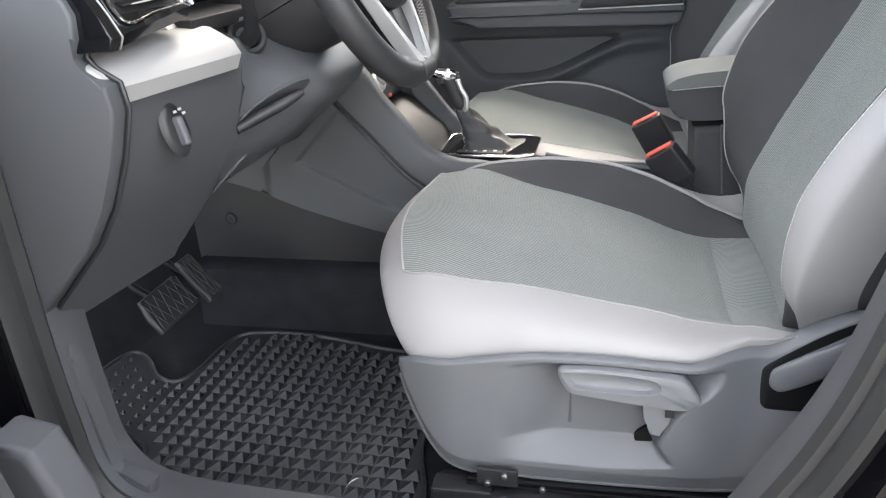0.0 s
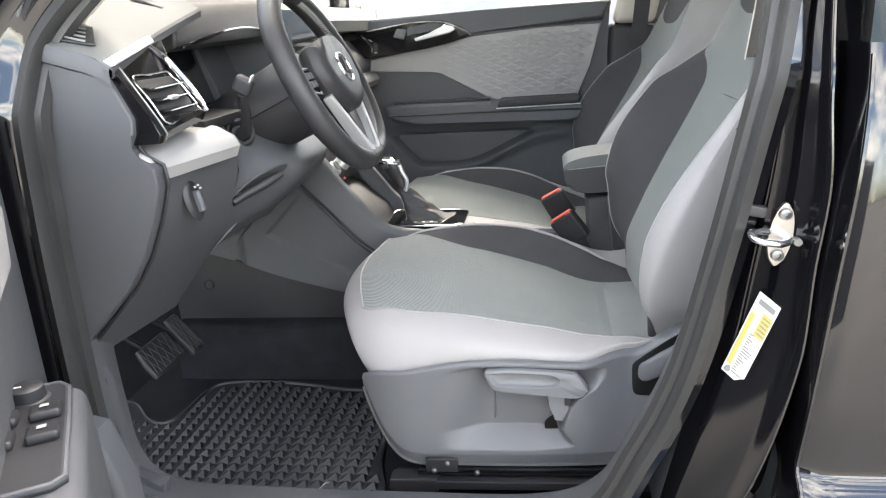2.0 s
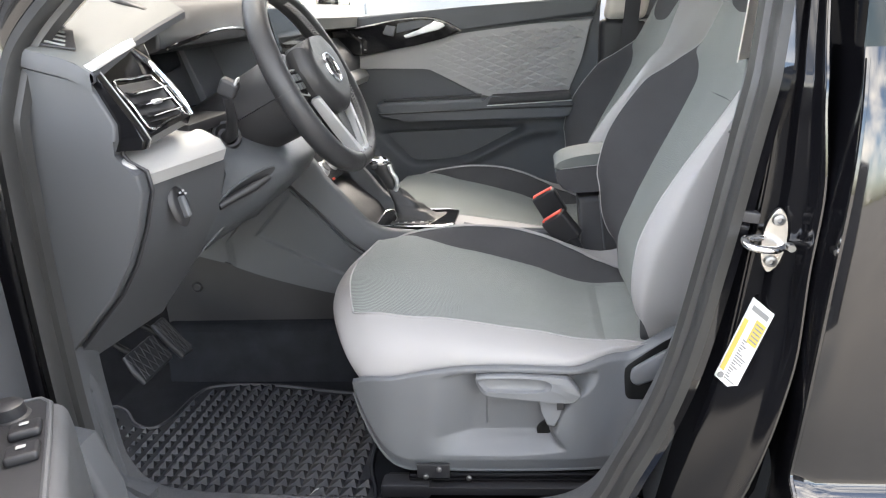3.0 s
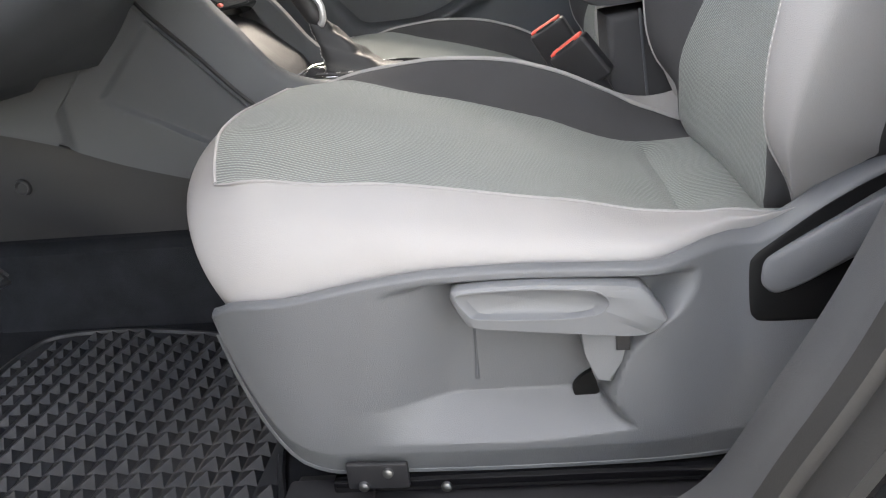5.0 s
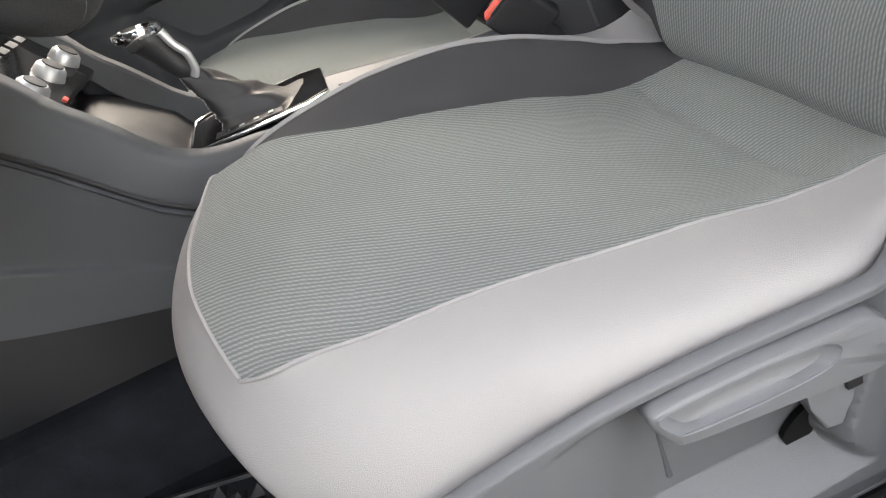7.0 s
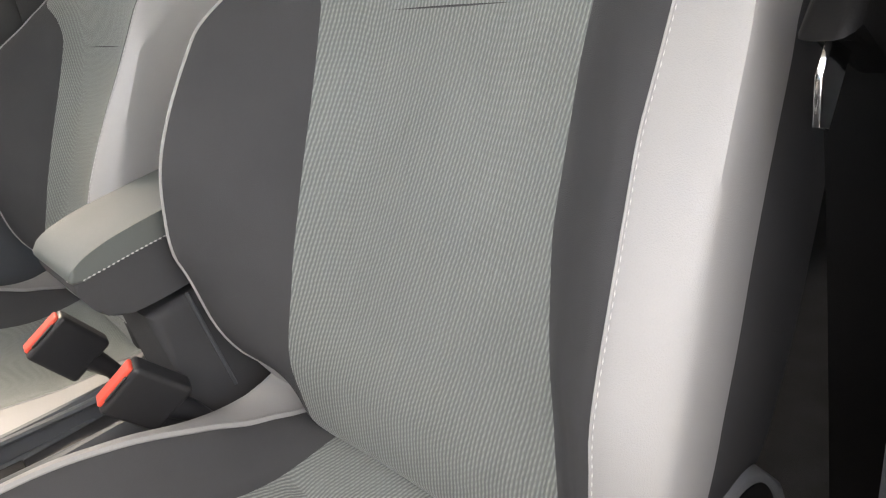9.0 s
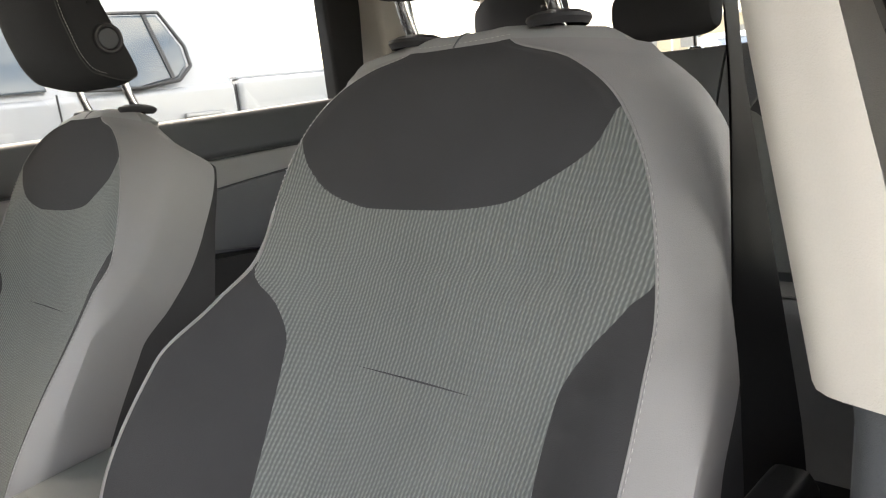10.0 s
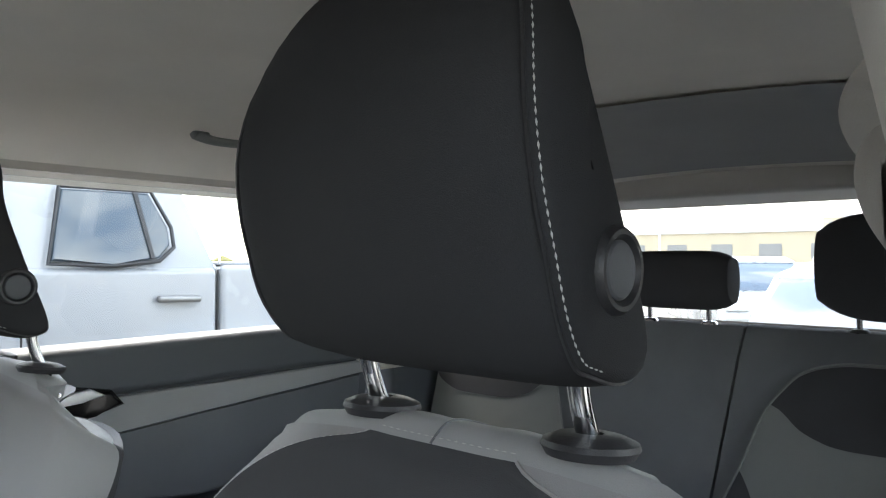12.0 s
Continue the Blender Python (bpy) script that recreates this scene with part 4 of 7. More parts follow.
def skin(i, j):
    p = sk[min(int(round(i * 43)), 43)]
    x0 = DOOR_EDGE(p.z)
    edge = .018 * max(0, 1 - (j * 40)) ** 2 if j < .025 else 0
    return Vector((lerp(x0, 1.62, j), p.y + edge, p.z))


part("outer_skin", grid_mesh([[skin(i / 43, j / 40) for j in range(41)] for i in range(44)]), M_PAINT, rdoor, "black gloss paint")
part("door_edge", grid_mesh([[Vector((skin(i / 43, 0).x + .0, skin(i / 43, 0).y + d, skin(i / 43, 0).z)) for d in (0, .02, .05, .09)] for i in range(44)]), M_PAINT, rdoor)
part("window_frame", prism_bm([(.705, 1.06), (.735, 1.06), (.80, 1.47), (.77, 1.47)], -.012, .03, "y", .006, warp=lambda x, y, z: (x, y + lean(z), z)), M_GLOSS, rdoor, "gloss black window frame")
part("window_frame", prism_bm([(.77, 1.45), (1.55, 1.45), (1.55, 1.485), (.77, 1.485)], -.012, .03, "y", .006, warp=lambda x, y, z: (x, y + lean(z), z)), M_GLOSS, rdoor)
part("window_strip", prism_bm([(.70, 1.052), (1.62, 1.060), (1.62, 1.078), (.70, 1.070)], -.030, -.016, "y", .003), M_CHROME, rdoor, "bright strip under the window")
part("edge_strip", tube_mesh([skin(i / 43, 0.0) + Vector((.003, -.001, 0)) for i in range(1, 40)], .0030, 6), M_PAINT, rdoor, "painted leading edge")
part("inner_panel", prism_bm([(.72, .42), (1.60, .42), (1.60, 1.08), (.74, 1.08)], .10, .15, "y", .012), M_PLASTIC, rdoor, "dark inner door panel")
rw = finish("window_3", prism_bm([(.735, 1.06), (1.55, 1.06), (1.55, 1.46), (.80, 1.46)], .008, .012, "y", warp=lambda x, y, z: (x, y + lean(z), z)), M_GLASS, smooth=False)
rw.visible_shadow = False
tagged(rw, "clear rear side window", "window", kind="structure")
for name, z, h, w in (("door_hinge", .845, .085, .018), ("door_check", .962, .036, .030)):
    part(name, box_bm((w, .012, h), (.664 + .05 * (z - .6), .074, z), (0, 8, 0), .004), M_JAMB, rdoor, "black painted steel in the door gap")

# ---- front door on the driver's side, standing open ----
fdoor = thing("front_door", "open front door, dark grey inner panel with a pale insert", "car door", (-.37, -.03, .5))
DOOR = Matrix.Translation((-.447, -.009, 0)) @ Matrix.Rotation(radians(-57), 4, "Z")   # local x runs along the door from its hinge


def dpart(name, bm, m, parent=None, label="", smooth=True):
    ob = part(name, bm, m, None, label, smooth)
    ob.data.transform(DOOR)
    ob.parent = parent or fdoor
    ob.matrix_parent_inverse = (parent or fdoor).matrix_world.inverted()
    return ob


dpart("panel", prism_bm([(.04, .42), (1.0, .42), (1.04, .75), (1.0, 1.06), (.05, 1.06)], -.02, .055, "y", .014, 3), M_DASH, None, "dark grey door panel")
dpart("outer_skin", prism_bm([(-.03, .38), (1.08, .38), (1.10, .75), (1.06, 1.08), (-.02, 1.08)], -.09, -.022, "y", .02, 3), M_PAINT, None, "black painted outer skin")
dpart("pale_insert", prism_bm([(.225, .892), (.60, .890), (.72, .975), (.20, .975), (.185, .95)], .05, .067, "y", .006, 3), M_VINYL, None, "pale grey insert")
dpart("dark_strip", prism_bm([(.10, .98), (.80, .98), (.80, 1.04), (.10, 1.04)], .05, .064, "y", .005, 3), M_BLACKPL, None, "black strip above the insert")
arm = dpart("armrest", prism_bm([(.25, .56), (.275, .66), (.285, .745), (.31, .772), (.72, .785), (.80, .77), (.82, .66), (.76, .55)], .05, .118, "y", .016, 4), M_DASH, None, "dark grey armrest")
dpart("switch_bezel", prism_bm([(.295, .03), (.305, .022), (.52, .022), (.53, .03), (.53, .095), (.52, .106), (.318, .106), (.300, .096)], .0, .008, "z", .003, warp=lambda x, y, z: (x, y, z + .770 + (x - .30) * .03)), M_BLACKPL, arm, "dark switch panel")
dpart("panel_rim", tube_mesh([(x, y, .7765 + (x - .30) * .03) for x, y in ((.298, .034), (.306, .025), (.40, .024), (.52, .025), (.527, .032), (.527, .094), (.519, .103), (.40, .104), (.320, .103), (.303, .094))], .0035, 8, True), M_DASH, arm, "raised rim of the switch panel")
dpart("mirror_knob", lathe_mesh([(0, .017), (.0145, .017), (.0165, .0155), (.0175, .004), (.0205, .003), (.0225, 0)], 28, (.332, .066, .777)), M_BLACKPL, arm, "round mirror adjuster knob")
dpart("knob_mark", box_bm((.002, .008, .0006), (.332, .058, .7945)), M_WHITE, arm, "white mark")
for a, b in ((.378, .046), (.378, .084), (.428, .046), (.428, .084)):
    sw = dpart("window_switch", box_bm((.036, .029, .010), (a, b, .780 + (a - .30) * .03), (0, -8, 0), .004, 3), M_BLACKPL, arm, "black window switch")
    dpart("switch_mark", box_bm((.008, .008, .0006), (a, b, .7868 + (a - .30) * .03), (0, -8, 0)), M_MARK, sw, "white window symbol")
dpart("grab_bowl", prism_bm([(.56, .035), (.72, .035), (.72, .10), (.56, .10)], .0, .004, "z", .001, warp=lambda x, y, z: (x, y, z + .783)), M_BLACKPL, arm, "black pull pocket")
dpart("map_pocket", prism_bm([(.08, .44), (.88, .44), (.85, .54), (.10, .53)], .05, .10, "y", .015, 3), M_PLASTIC, None, "dark door pocket")
dpart("speaker_ring", lathe_mesh([(.085, 0), (.085, .010), (.075, .012), (.06, .006), (0, .006)], 32, (.17, .055, .62), (-90, 0, 0)), M_BLACKPL, None, "round speaker grille")
lowtrim = finish("hinge_cover_plate", prism_bm([(-.33, .42), (-.245, .42), (-.25, .56), (-.275, .635), (-.32, .645)], -.09, -.035, "y", .012, 3), M_DASH)
tagged(lowtrim, "grey cover at the foot of the open door", "trim")

# ---- dashboard ----
dash = thing("dashboard", "grey dashboard with gloss black vent trim and a pale ledge", "dashboard", (-.4, .9, .6))
part("end_panel", prism_bm([(-.342, 1.1035), (-.264, 1.082), (-.257, 1.077), (-.2335, 1.024), (-.236, 1.002), (-.246, .983), (-.238, .970), (-.215, .956), (-.212, .930), (-.229, .880), (-.255, .825), (-.287, .778), (-.368, .695), (-.42, .69), (-.42, 1.12)], .074, .100, "y", .004, 3), M_DASH, dash, "dark grey end panel")
part("panel_gap", tube_mesh([(x + .002, .0955, z) for x, z in ((-.264, 1.083), (-.255, 1.078), (-.2315, 1.024), (-.234, 1.002), (-.244, .983), (-.236, .971), (-.213, .957), (-.210, .930), (-.227, .879), (-.253, .824), (-.285, .777), (-.366, .694))], .0030, 8), M_BLACKPL, dash, "dark gap round the end panel")
# soft top pad: rises from the door towards the middle of the car
def pad_pt(i, j):
    x = lerp(-.252, -.95, i)
    y = lerp(.074, .37, j)
    z = 1.106 + .27 * (y - .085) + .30 * min(.15, -.252 - x) - .10 * max(0, -.55 - x)
    return Vector((x - .012 * math.sin(math.pi * j) * (1 - i), y, z - .010 * max(0, 1 - i * 30)))


part("top_pad", grid_mesh(field(pad_pt, 40, 20, lambda i, j: (i, j))), M_DASHTOP, dash, "grey-green soft dash top")
part("pad_edge", grid_mesh([[pad_pt(i, 0) + Vector((0, d, -h)) for d, h in ((0, 0), (-.003, .004), (-.003, .024), (.008, .028))] for i in (0, .004, .02, .05, .1, .14, .2, .4)]), M_DASH, dash, "dark edge of the dash top")
part("pad_front", grid_mesh([[pad_pt(0, j / 20) + Vector((d, 0, -h)) for d, h in ((0, 0), (.003, .004), (.002, .014), (-.03, .018))] for j in range(21)]), M_DASH, dash, "dark front of the dash top")
part("top_pad", prism_bm([(-.30, 1.19), (-.245, 1.150), (-.25, 1.12), (-.95, 1.06), (-.95, 1.12), (-.50, 1.20)], .70, 1.73, "y", .008, 3), M_DASHTOP, dash)
part("top_pad", prism_bm([(-.38, 1.215), (-.37, 1.15), (-.95, 1.06), (-.95, 1.13), (-.55, 1.215)], .365, .71, "y", .008, 3), M_LEATHER, dash, "black hood over the instruments")
vent_d = part("side_window_vent", prism_bm([(-.345, .088), (-.284, .104), (-.318, .160), (-.350, .118)], 0, .003, "z", .001, warp=lambda x, y, z: (x, y, z + .001 + 1.106 + .27 * (y - .085) + .30 * min(.15, -.252 - x))), M_BLACKPL, dash, "small triangular defrost vent")
for k in range(4):
    yy = .104 + .013 * k
    part("vent_slat", box_bm((.045 - .006 * k, .004, .003), (-.319 - .004 * k, yy - .004, 1.1115 + .27 * (yy - .089) + .30 * (.067 + .004 * k)), (0, 16, 10), .0008), M_SOFT, vent_d)

# gloss black vent housing at the end
def vent_x(z):
    return -.25 + .60 * (1.077 - z)


VP = [(vent_x(1.10), 1.100), (vent_x(1.075), 1.075), (vent_x(1.05), 1.05), (vent_x(1.02), 1.02), (vent_x(1.0) - .002, 1.0), (-.212, .988), (-.33, .985), (-.33, 1.098)]


def rise(x, y, z):
    return x, y, z + (.24 * (y - .10) if z > 1.085 else 0) + (.10 * (y - .10) if z < 1.01 else 0)


part("vent_trim", prism_bm([(x + (.006 if x > -.3 else 0), z) for x, z in VP], .083, .0985, "y", .003, 3), M_GLOSS, dash, "gloss black end of the vent trim")
part("trim_line", tube_mesh([(x + .0065, .099, z) for x, z in VP[:6]], .0013, 6), M_STEEL, dash, "bright trim line")
vent = part("vent_housing", prism_bm(VP, .0985, .245, "y", .004, 3, warp=rise), M_GLOSS, dash, "gloss black vent housing")
part("bright_bar", prism_bm([(-.268, 1.104), (-.252, 1.108), (-.246, 1.098), (-.262, 1.094)], .080, .195, "y", .002, warp=lambda x, y, z: (x, y, z + .24 * (y - .09))), M_SATIN, vent, "silver bar over the vent")
fr = [(.118, 1.077), (.215, 1.079), (.232, 1.060), (.238, 1.030), (.232, 1.018), (.122, 1.012)]
vf = [(vent_x(z) + .003, y, z) for y, z in fr]
part("vent_frame", tube_mesh(curve([p for a, b in zip(vf, vf[1:] + vf[:1]) for p in (a, [(u + w) / 2 for u, w in zip(a, b)])], 64, True), .0017, 8, True), M_CHROME, vent, "chrome vent frame")
part("vent_mouth", prism_bm([(vent_x(1.072) + .001, 1.072), (vent_x(1.018) + .001, 1.018), (vent_x(1.018) - .02, 1.018), (vent_x(1.072) - .02, 1.072)], .124, .230, "y", .001), M_BLACKPL, vent, "black vent mouth")
for k in range(3):
    z = 1.060 - .016 * k
    part("vent_slat", box_bm((.012, .100, .003), (vent_x(z) + .004, .177, z), (0, 12, 2), .001), M_GLOSS, vent, "dark vent slat")
    part("slat_edge", tube_mesh([(vent_x(z) + .0105, .128, z - .001), (vent_x(z) + .0105, .226, z + .001)], .0009, 6), M_SATIN, vent)
part("vent_tab", box_bm((.008, .024, .006), (vent_x(1.045) + .011, .172, 1.044), (0, 12, 0), .002), M_SATIN, vent, "silver vent tab")
part("curved_trim", tube_mesh(curve([(-.262, .205, 1.118), (-.25, .228, 1.095), (-.228, .243, 1.055), (-.207, .249, 1.015)], 20), [.003 + .003 * math.sin(math.pi * k / 19) for k in range(20)], 8), M_CHROME, vent, "bright curved trim")

# pale ledge and lower panel
LEDGE = [(-.255, .992), (-.205, .985), (-.176, .968), (-.168, .952), (-.176, .934), (-.192, .930), (-.27, .945)]
part("pale_ledge", prism_bm([(x, z) for x, z in LEDGE], .082, .300, "y", .007, 4, warp=lambda x, y, z: (x - .012 - .20 * max(0, .28 - y), y, z - .06 * max(0, .12 - y))), M_PALETRIM, dash, "pale grey ledge under the vent")
low = part("lower_panel", prism_bm([(-.190, .932), (-.196, .90), (-.214, .84), (-.262, .765), (-.338, .675), (-.352, .652), (-.375, .655), (-.40, .94)], .100, .345, "y", .012, 4, warp=lambda x, y, z: (x - .014 - .15 * max(0, .28 - y), y, z)), M_DASH, dash, "dark grey lower dash panel")
oval = Matrix.Translation((-.219, .185, .886)) @ Matrix.Diagonal((1, .66, 1.12, 1)) @ Matrix.Translation((.219, -.185, -.886))
ring = part("light_switch", lathe_mesh([(0, .004), (.020, .004), (.026, .002), (.030, -.002)], 32, (-.219, .185, .886), (0, 76, -9)), M_BLACKPL, low, "oval headlamp switch")
ring.data.transform(oval)
part("switch_knob", box_bm((.012, .010, .034), (-.212, .184, .884), (0, -14, -9), .003, 3), M_PLASTIC2, ring, "grey switch grip")
for dy, dz in ((-.006, .021), (.004, .022), (.011, .016)):
    part("switch_mark", box_bm((.001, .005, .003), (-.2125, .185 + dy, .886 + dz), (0, -14, -9)), M_MARK, ring)

# hooded cluster recess behind the wheel
part("cluster_hood", prism_bm([(-.42, 1.125), (-.262, 1.134), (-.246, 1.142), (-.244, 1.16), (-.262, 1.205), (-.30, 1.222), (-.46, 1.22)], .305, .715, "y", .006, 3, warp=lambda x, y, z: (x - .35 * max(0, .38 - y), y, z - .6 * (y - .53) ** 2)), M_BLACKPL, dash, "black hood over the instruments")
part("hood_line", tube_mesh([(-.244 - .35 * max(0, .38 - y), y, 1.139 - .6 * (y - .53) ** 2) for y in [.32 + .02 * k for k in range(20)]], .003, 6), M_GLOSS, dash, "gloss line under the hood")
part("cluster_wall", prism_bm([(-.40, 1.14), (-.24, 1.145), (-.205, 1.06), (-.215, 1.00), (-.40, .985)], .685, .70, "y", .004), M_PLASTIC, dash, "dark wall of the instrument recess")
part("cluster_floor", prism_bm([(-.40, 1.0), (-.225, .996), (-.225, .978), (-.40, .97)], .27, .70, "y", .003), M_BLACKPL, dash)
part("instrument_display", prism_bm([(-.372, 1.135), (-.332, 1.0), (-.345, .996), (-.385, 1.13)], .30, .56, "y", .004), M_SCREEN, dash, "dark instrument display")
part("display_surround", prism_bm([(-.366, 1.137), (-.316, .997), (-.335, .99), (-.385, 1.13)], .56, .69, "y", .004), M_PLASTIC, dash, "dark surround of the display")
for k in range(5):
    part("display_mark", box_bm((.001, .006, .004), (-.3335, .40 + .018 * k, 1.010), (0, -16, 0)), M_GREYPRINT, dash)
part("bright_line", prism_bm([(-.262, .994), (-.252, .996), (-.242, .984), (-.252, .980)], .25, .345, "y", .002), M_SATIN, dash, "silver trim line")

# steering column surround and knee panel
XC = spl([.72, .742, .772, .808, .842, .865, .885, .902, .925, .955, .985], [-.36, -.31, -.258, -.206, -.164, -.140, -.132, -.143, -.174, -.214, -.250])
XL = spl([.70, .765, .84, .90, .93, .985], [-.345, -.285, -.236, -.216, -.210, -.255])


def ease(a, b, t):
    t = min(max((t - a) / (b - a), 0.0), 1.0)
    return t * t * (3 - 2 * t)


def column_pt(y, z, lift=0.0):
    """The panel round the steering column: it swells from the lower dash towards the driver."""
    b = ease(.335, .47, y) * (1 - ease(.60, .78, y))
    return Vector((lerp(XL(z), XC(z), b) + lift * .85, y - lift * .5, z))


column = sheet("column_panel", [[column_pt(lerp(.335, .775, j / 44), lerp(.72, .985, i / 40)) for j in range(45)] for i in range(41)], M_PLASTIC, dash, "grey panel round the steering column", flip=True)


def slot_pt(a, b):
    y = lerp(.340, .428, a)
    return column_pt(y, lerp(.842, .893, a) + (b - .5) * .030 * math.sin(math.pi * min(max(a, .02), .98)) ** .6, .0015)


sheet("knee_slot", [[slot_pt(a / 16, b / 5) for a in range(17)] for b in range(6)], M_BLACKPL, column, "dark slot in the knee panel", flip=True)
part("slot_edge", tube_mesh([slot_pt(a / 20, 1.0) for a in range(21)], .0022, 6), M_PLASTIC, column)
part("release_lever", tube_mesh([column_pt(.338, .845, .008), column_pt(.365, .855, .014), column_pt(.392, .868, .016), column_pt(.412, .880, .014)], [.007, .008, .008, .005], 10), M_BLACKPL, column, "dark column release lever")
part("pale_edge", tube_mesh(curve([(-.246, .400, .800), (-.262, .38, .782), (-.300, .362, .744)], 12), .0022, 6), M_PLASTIC2, dash)
part("under_panel", prism_bm([(-.345, .765), (-.345, .745), (-.40, .70), (-.60, .70), (-.60, .77)], .20, .69, "y", .008), M_PLASTIC, dash, "dark panel above the pedals")

# turn stalk with its socket
part("stalk_socket", lathe_mesh([(0, .002), (.014, .002), (.020, .010), (.025, .010), (.028, .0), (.028, -.02)], 28, tuple(column_pt(.392, .958, .004)), (62, 0, 42)), M_BLACKPL, dash, "round stalk socket")
stalk = part("stalk", tube_mesh([tuple(column_pt(.394, .955)), (-.196, .362, .966), (-.176, .326, .998), (-.164, .292, 1.035)], [.012, .011, .008, .008], 12), M_BLACKPL, dash, "black turn signal stalk")
part("stalk_head", box_bm((.030, .022, .028), (-.160, .292, 1.048), (10, 30, 10), .006, 3), M_BLACKPL, stalk, "square stalk head")
part("stalk_cap", box_bm((.004, .016, .018), (-.1455, .290, 1.055), (10, 30, 10), .002), M_SATIN, stalk, "silver stalk cap")

# middle of the dashboard: touch screen, air vents, controls, passenger front
part("middle_face", prism_bm([(-.235, 1.125), (-.225, 1.06), (-.250, 1.00), (-.235, .95), (-.225, .86), (-.25, .82), (-.40, .82), (-.40, 1.12)], .765, 1.045, "y", .008, 3), M_GLOSS, dash, "gloss black centre fascia")
scr = part("touch_screen", prism_bm([(-.262, 1.175), (-.245, 1.178), (-.222, 1.045), (-.240, 1.042)], .75, 1.00, "y", .004, 3), M_GLOSS, dash, "glossy touch screen")
part("screen_glass", prism_bm([(-.2455, 1.168), (-.2435, 1.169), (-.2245, 1.056), (-.2265, 1.055)], .770, .965, "y"), M_DISPLAY, scr, "lit pale display", smooth=False)
for y0, y1, z0, z1 in ((.775, .80, 1.062, 1.160), (.82, .955, 1.066, 1.078), (.83, .90, 1.10, 1.15)):
    part("display_bar", prism_bm([(-.2445 + (1.168 - z) * .168, z) for z in (z1, z0)] + [(-.2435 + (1.168 - z) * .168, z) for z in (z0, z1)], y0, y1, "y"), M_GREYPRINT, scr, smooth=False)
part("passenger_front", prism_bm([(-.24, 1.09), (-.20, 1.045), (-.185, 1.02), (-.19, .98), (-.24, .95), (-.26, .80), (-.40, .66), (-.60, .66), (-.60, 1.09)], 1.085, 1.70, "y", .014, 4, warp=lambda x, y, z: (x - .065, y, z)), M_DASH, dash, "dark passenger side of the dashboard")
part("pale_ledge", prism_bm(LEDGE, 1.09, 1.71, "y", .007, 4, warp=lambda x, y, z: (x - .060, y, z + .010)), M_PALETRIM, dash, "pale grey ledge")
pv = part("side_vent", prism_bm([(-.25, 1.12), (-.205, 1.115), (-.150, 1.075), (-.150, 1.035), (-.25, 1.02)], 1.54, 1.71, "y", .008, 3, warp=lambda x, y, z: (x - .075, y, z)), M_GLOSS, dash, "gloss black passenger vent")
for k in range(3):
    part("vent_slat", box_bm((.012, .12, .003), (-.240 + .006 * k, 1.62, 1.085 - .018 * k), (0, 30, 0), .001), M_SATIN, pv)
ctrl = part("climate_panel", prism_bm([(-.262, .868), (-.236, .872), (-.165, .775), (-.185, .758)], .790, 1.020, "y", .005, 3), M_GLOSS, dash, "gloss black climate panel")
for k, (yy, s) in enumerate(((.818, .25), (.905, .0), (.992, .25))):
    kn = part("climate_knob", lathe_mesh([(0, .016), (.014, .016), (.018, .012), (.020, .0)], 24, (-.187, yy, .805), (0, 52, 0)), M_SATIN, ctrl, "silver climate knob")
    part("knob_face", lathe_mesh([(0, .0175), (.012, .0175), (.013, .016)], 20, (-.187, yy, .805), (0, 52, 0)), M_BLACKPL, kn)
for k in range(6):
    part("climate_button", box_bm((.012, .026, .004), (-.222, .812 + .037 * k, .850), (0, 52, 0), .0015), M_PLASTIC2, ctrl)
part("red_mark", box_bm((.006, .012, .004), (-.163, .835, .782), (0, 52, 0), .001), M_RED, ctrl, "small red mark")

# ---- steering wheel ----
wheel = thing("steering_wheel", "black leather steering wheel with silver spokes and pale cross stitching", "steering wheel", (-.085, YC, 1.035))
WM = Matrix.Translation((-.084, YC, 1.037)) @ Matrix.Rotation(radians(90 - 25), 4, "Y")
# local z points at the driver, local x points down the wheel


def wpart(name, data, m, parent=None, label="", smooth=True):
    ob = part(name, data, m, None, label, smooth)
    ob.data.transform(WM)
    ob.parent = parent or wheel
    ob.matrix_parent_inverse = (parent or wheel).matrix_world.inverted()
    return ob


def rim_pt(a):
    r = .178 - (.012 * max(0, math.cos(a)) ** 6)
    return Vector((r * math.cos(a), r * math.sin(a), 0))


rim_rows = []
for k in range(96):
    a = 2 * math.pi * k / 96
    c = rim_pt(a)
    d = c.normalized()
    rim_rows.append([c + d * (.0190 * math.cos(t)) + Vector((0, 0, .0210 * math.sin(t))) for t in (2 * math.pi * q / 16 for q in range(16))])
rim = wpart("rim", grid_mesh(rim_rows, True, True), M_LEATHER, None, "black leather rim")
for a0, a1 in ((20, 82), (95, 160), (-82, -20), (-160, -95)):
    zig, zag = [], []
    n = int(abs(a1 - a0) / 2.1)
    for i in range(n + 1):
        a = radians(lerp(a0, a1, i / n))
        d = rim_pt(a).normalized()
        for line, s in ((zig, 1), (zag, -1)):
            o = .0045 * (1 if (i % 2) else -1) * s
            line.append(rim_pt(a) - d * .0183 + Vector((0, 0, .0070 + o * 1.3)))
    wpart("stitching", merge(tube_mesh(zig, .0008, 4), tube_mesh(zag, .0008, 4)), M_STITCH, rim, "pale crossed stitching")
for a in (12, -12, 88, -88):
    c = rim_pt(radians(a))
    wpart("rim_joint", tube_mesh([c + c.normalized() * (.0192 * math.cos(t)) + Vector((0, 0, .0212 * math.sin(t))) for t in (2 * math.pi * q / 20 for q in range(20))], .0006, 4, True), M_BLACKPL, rim)
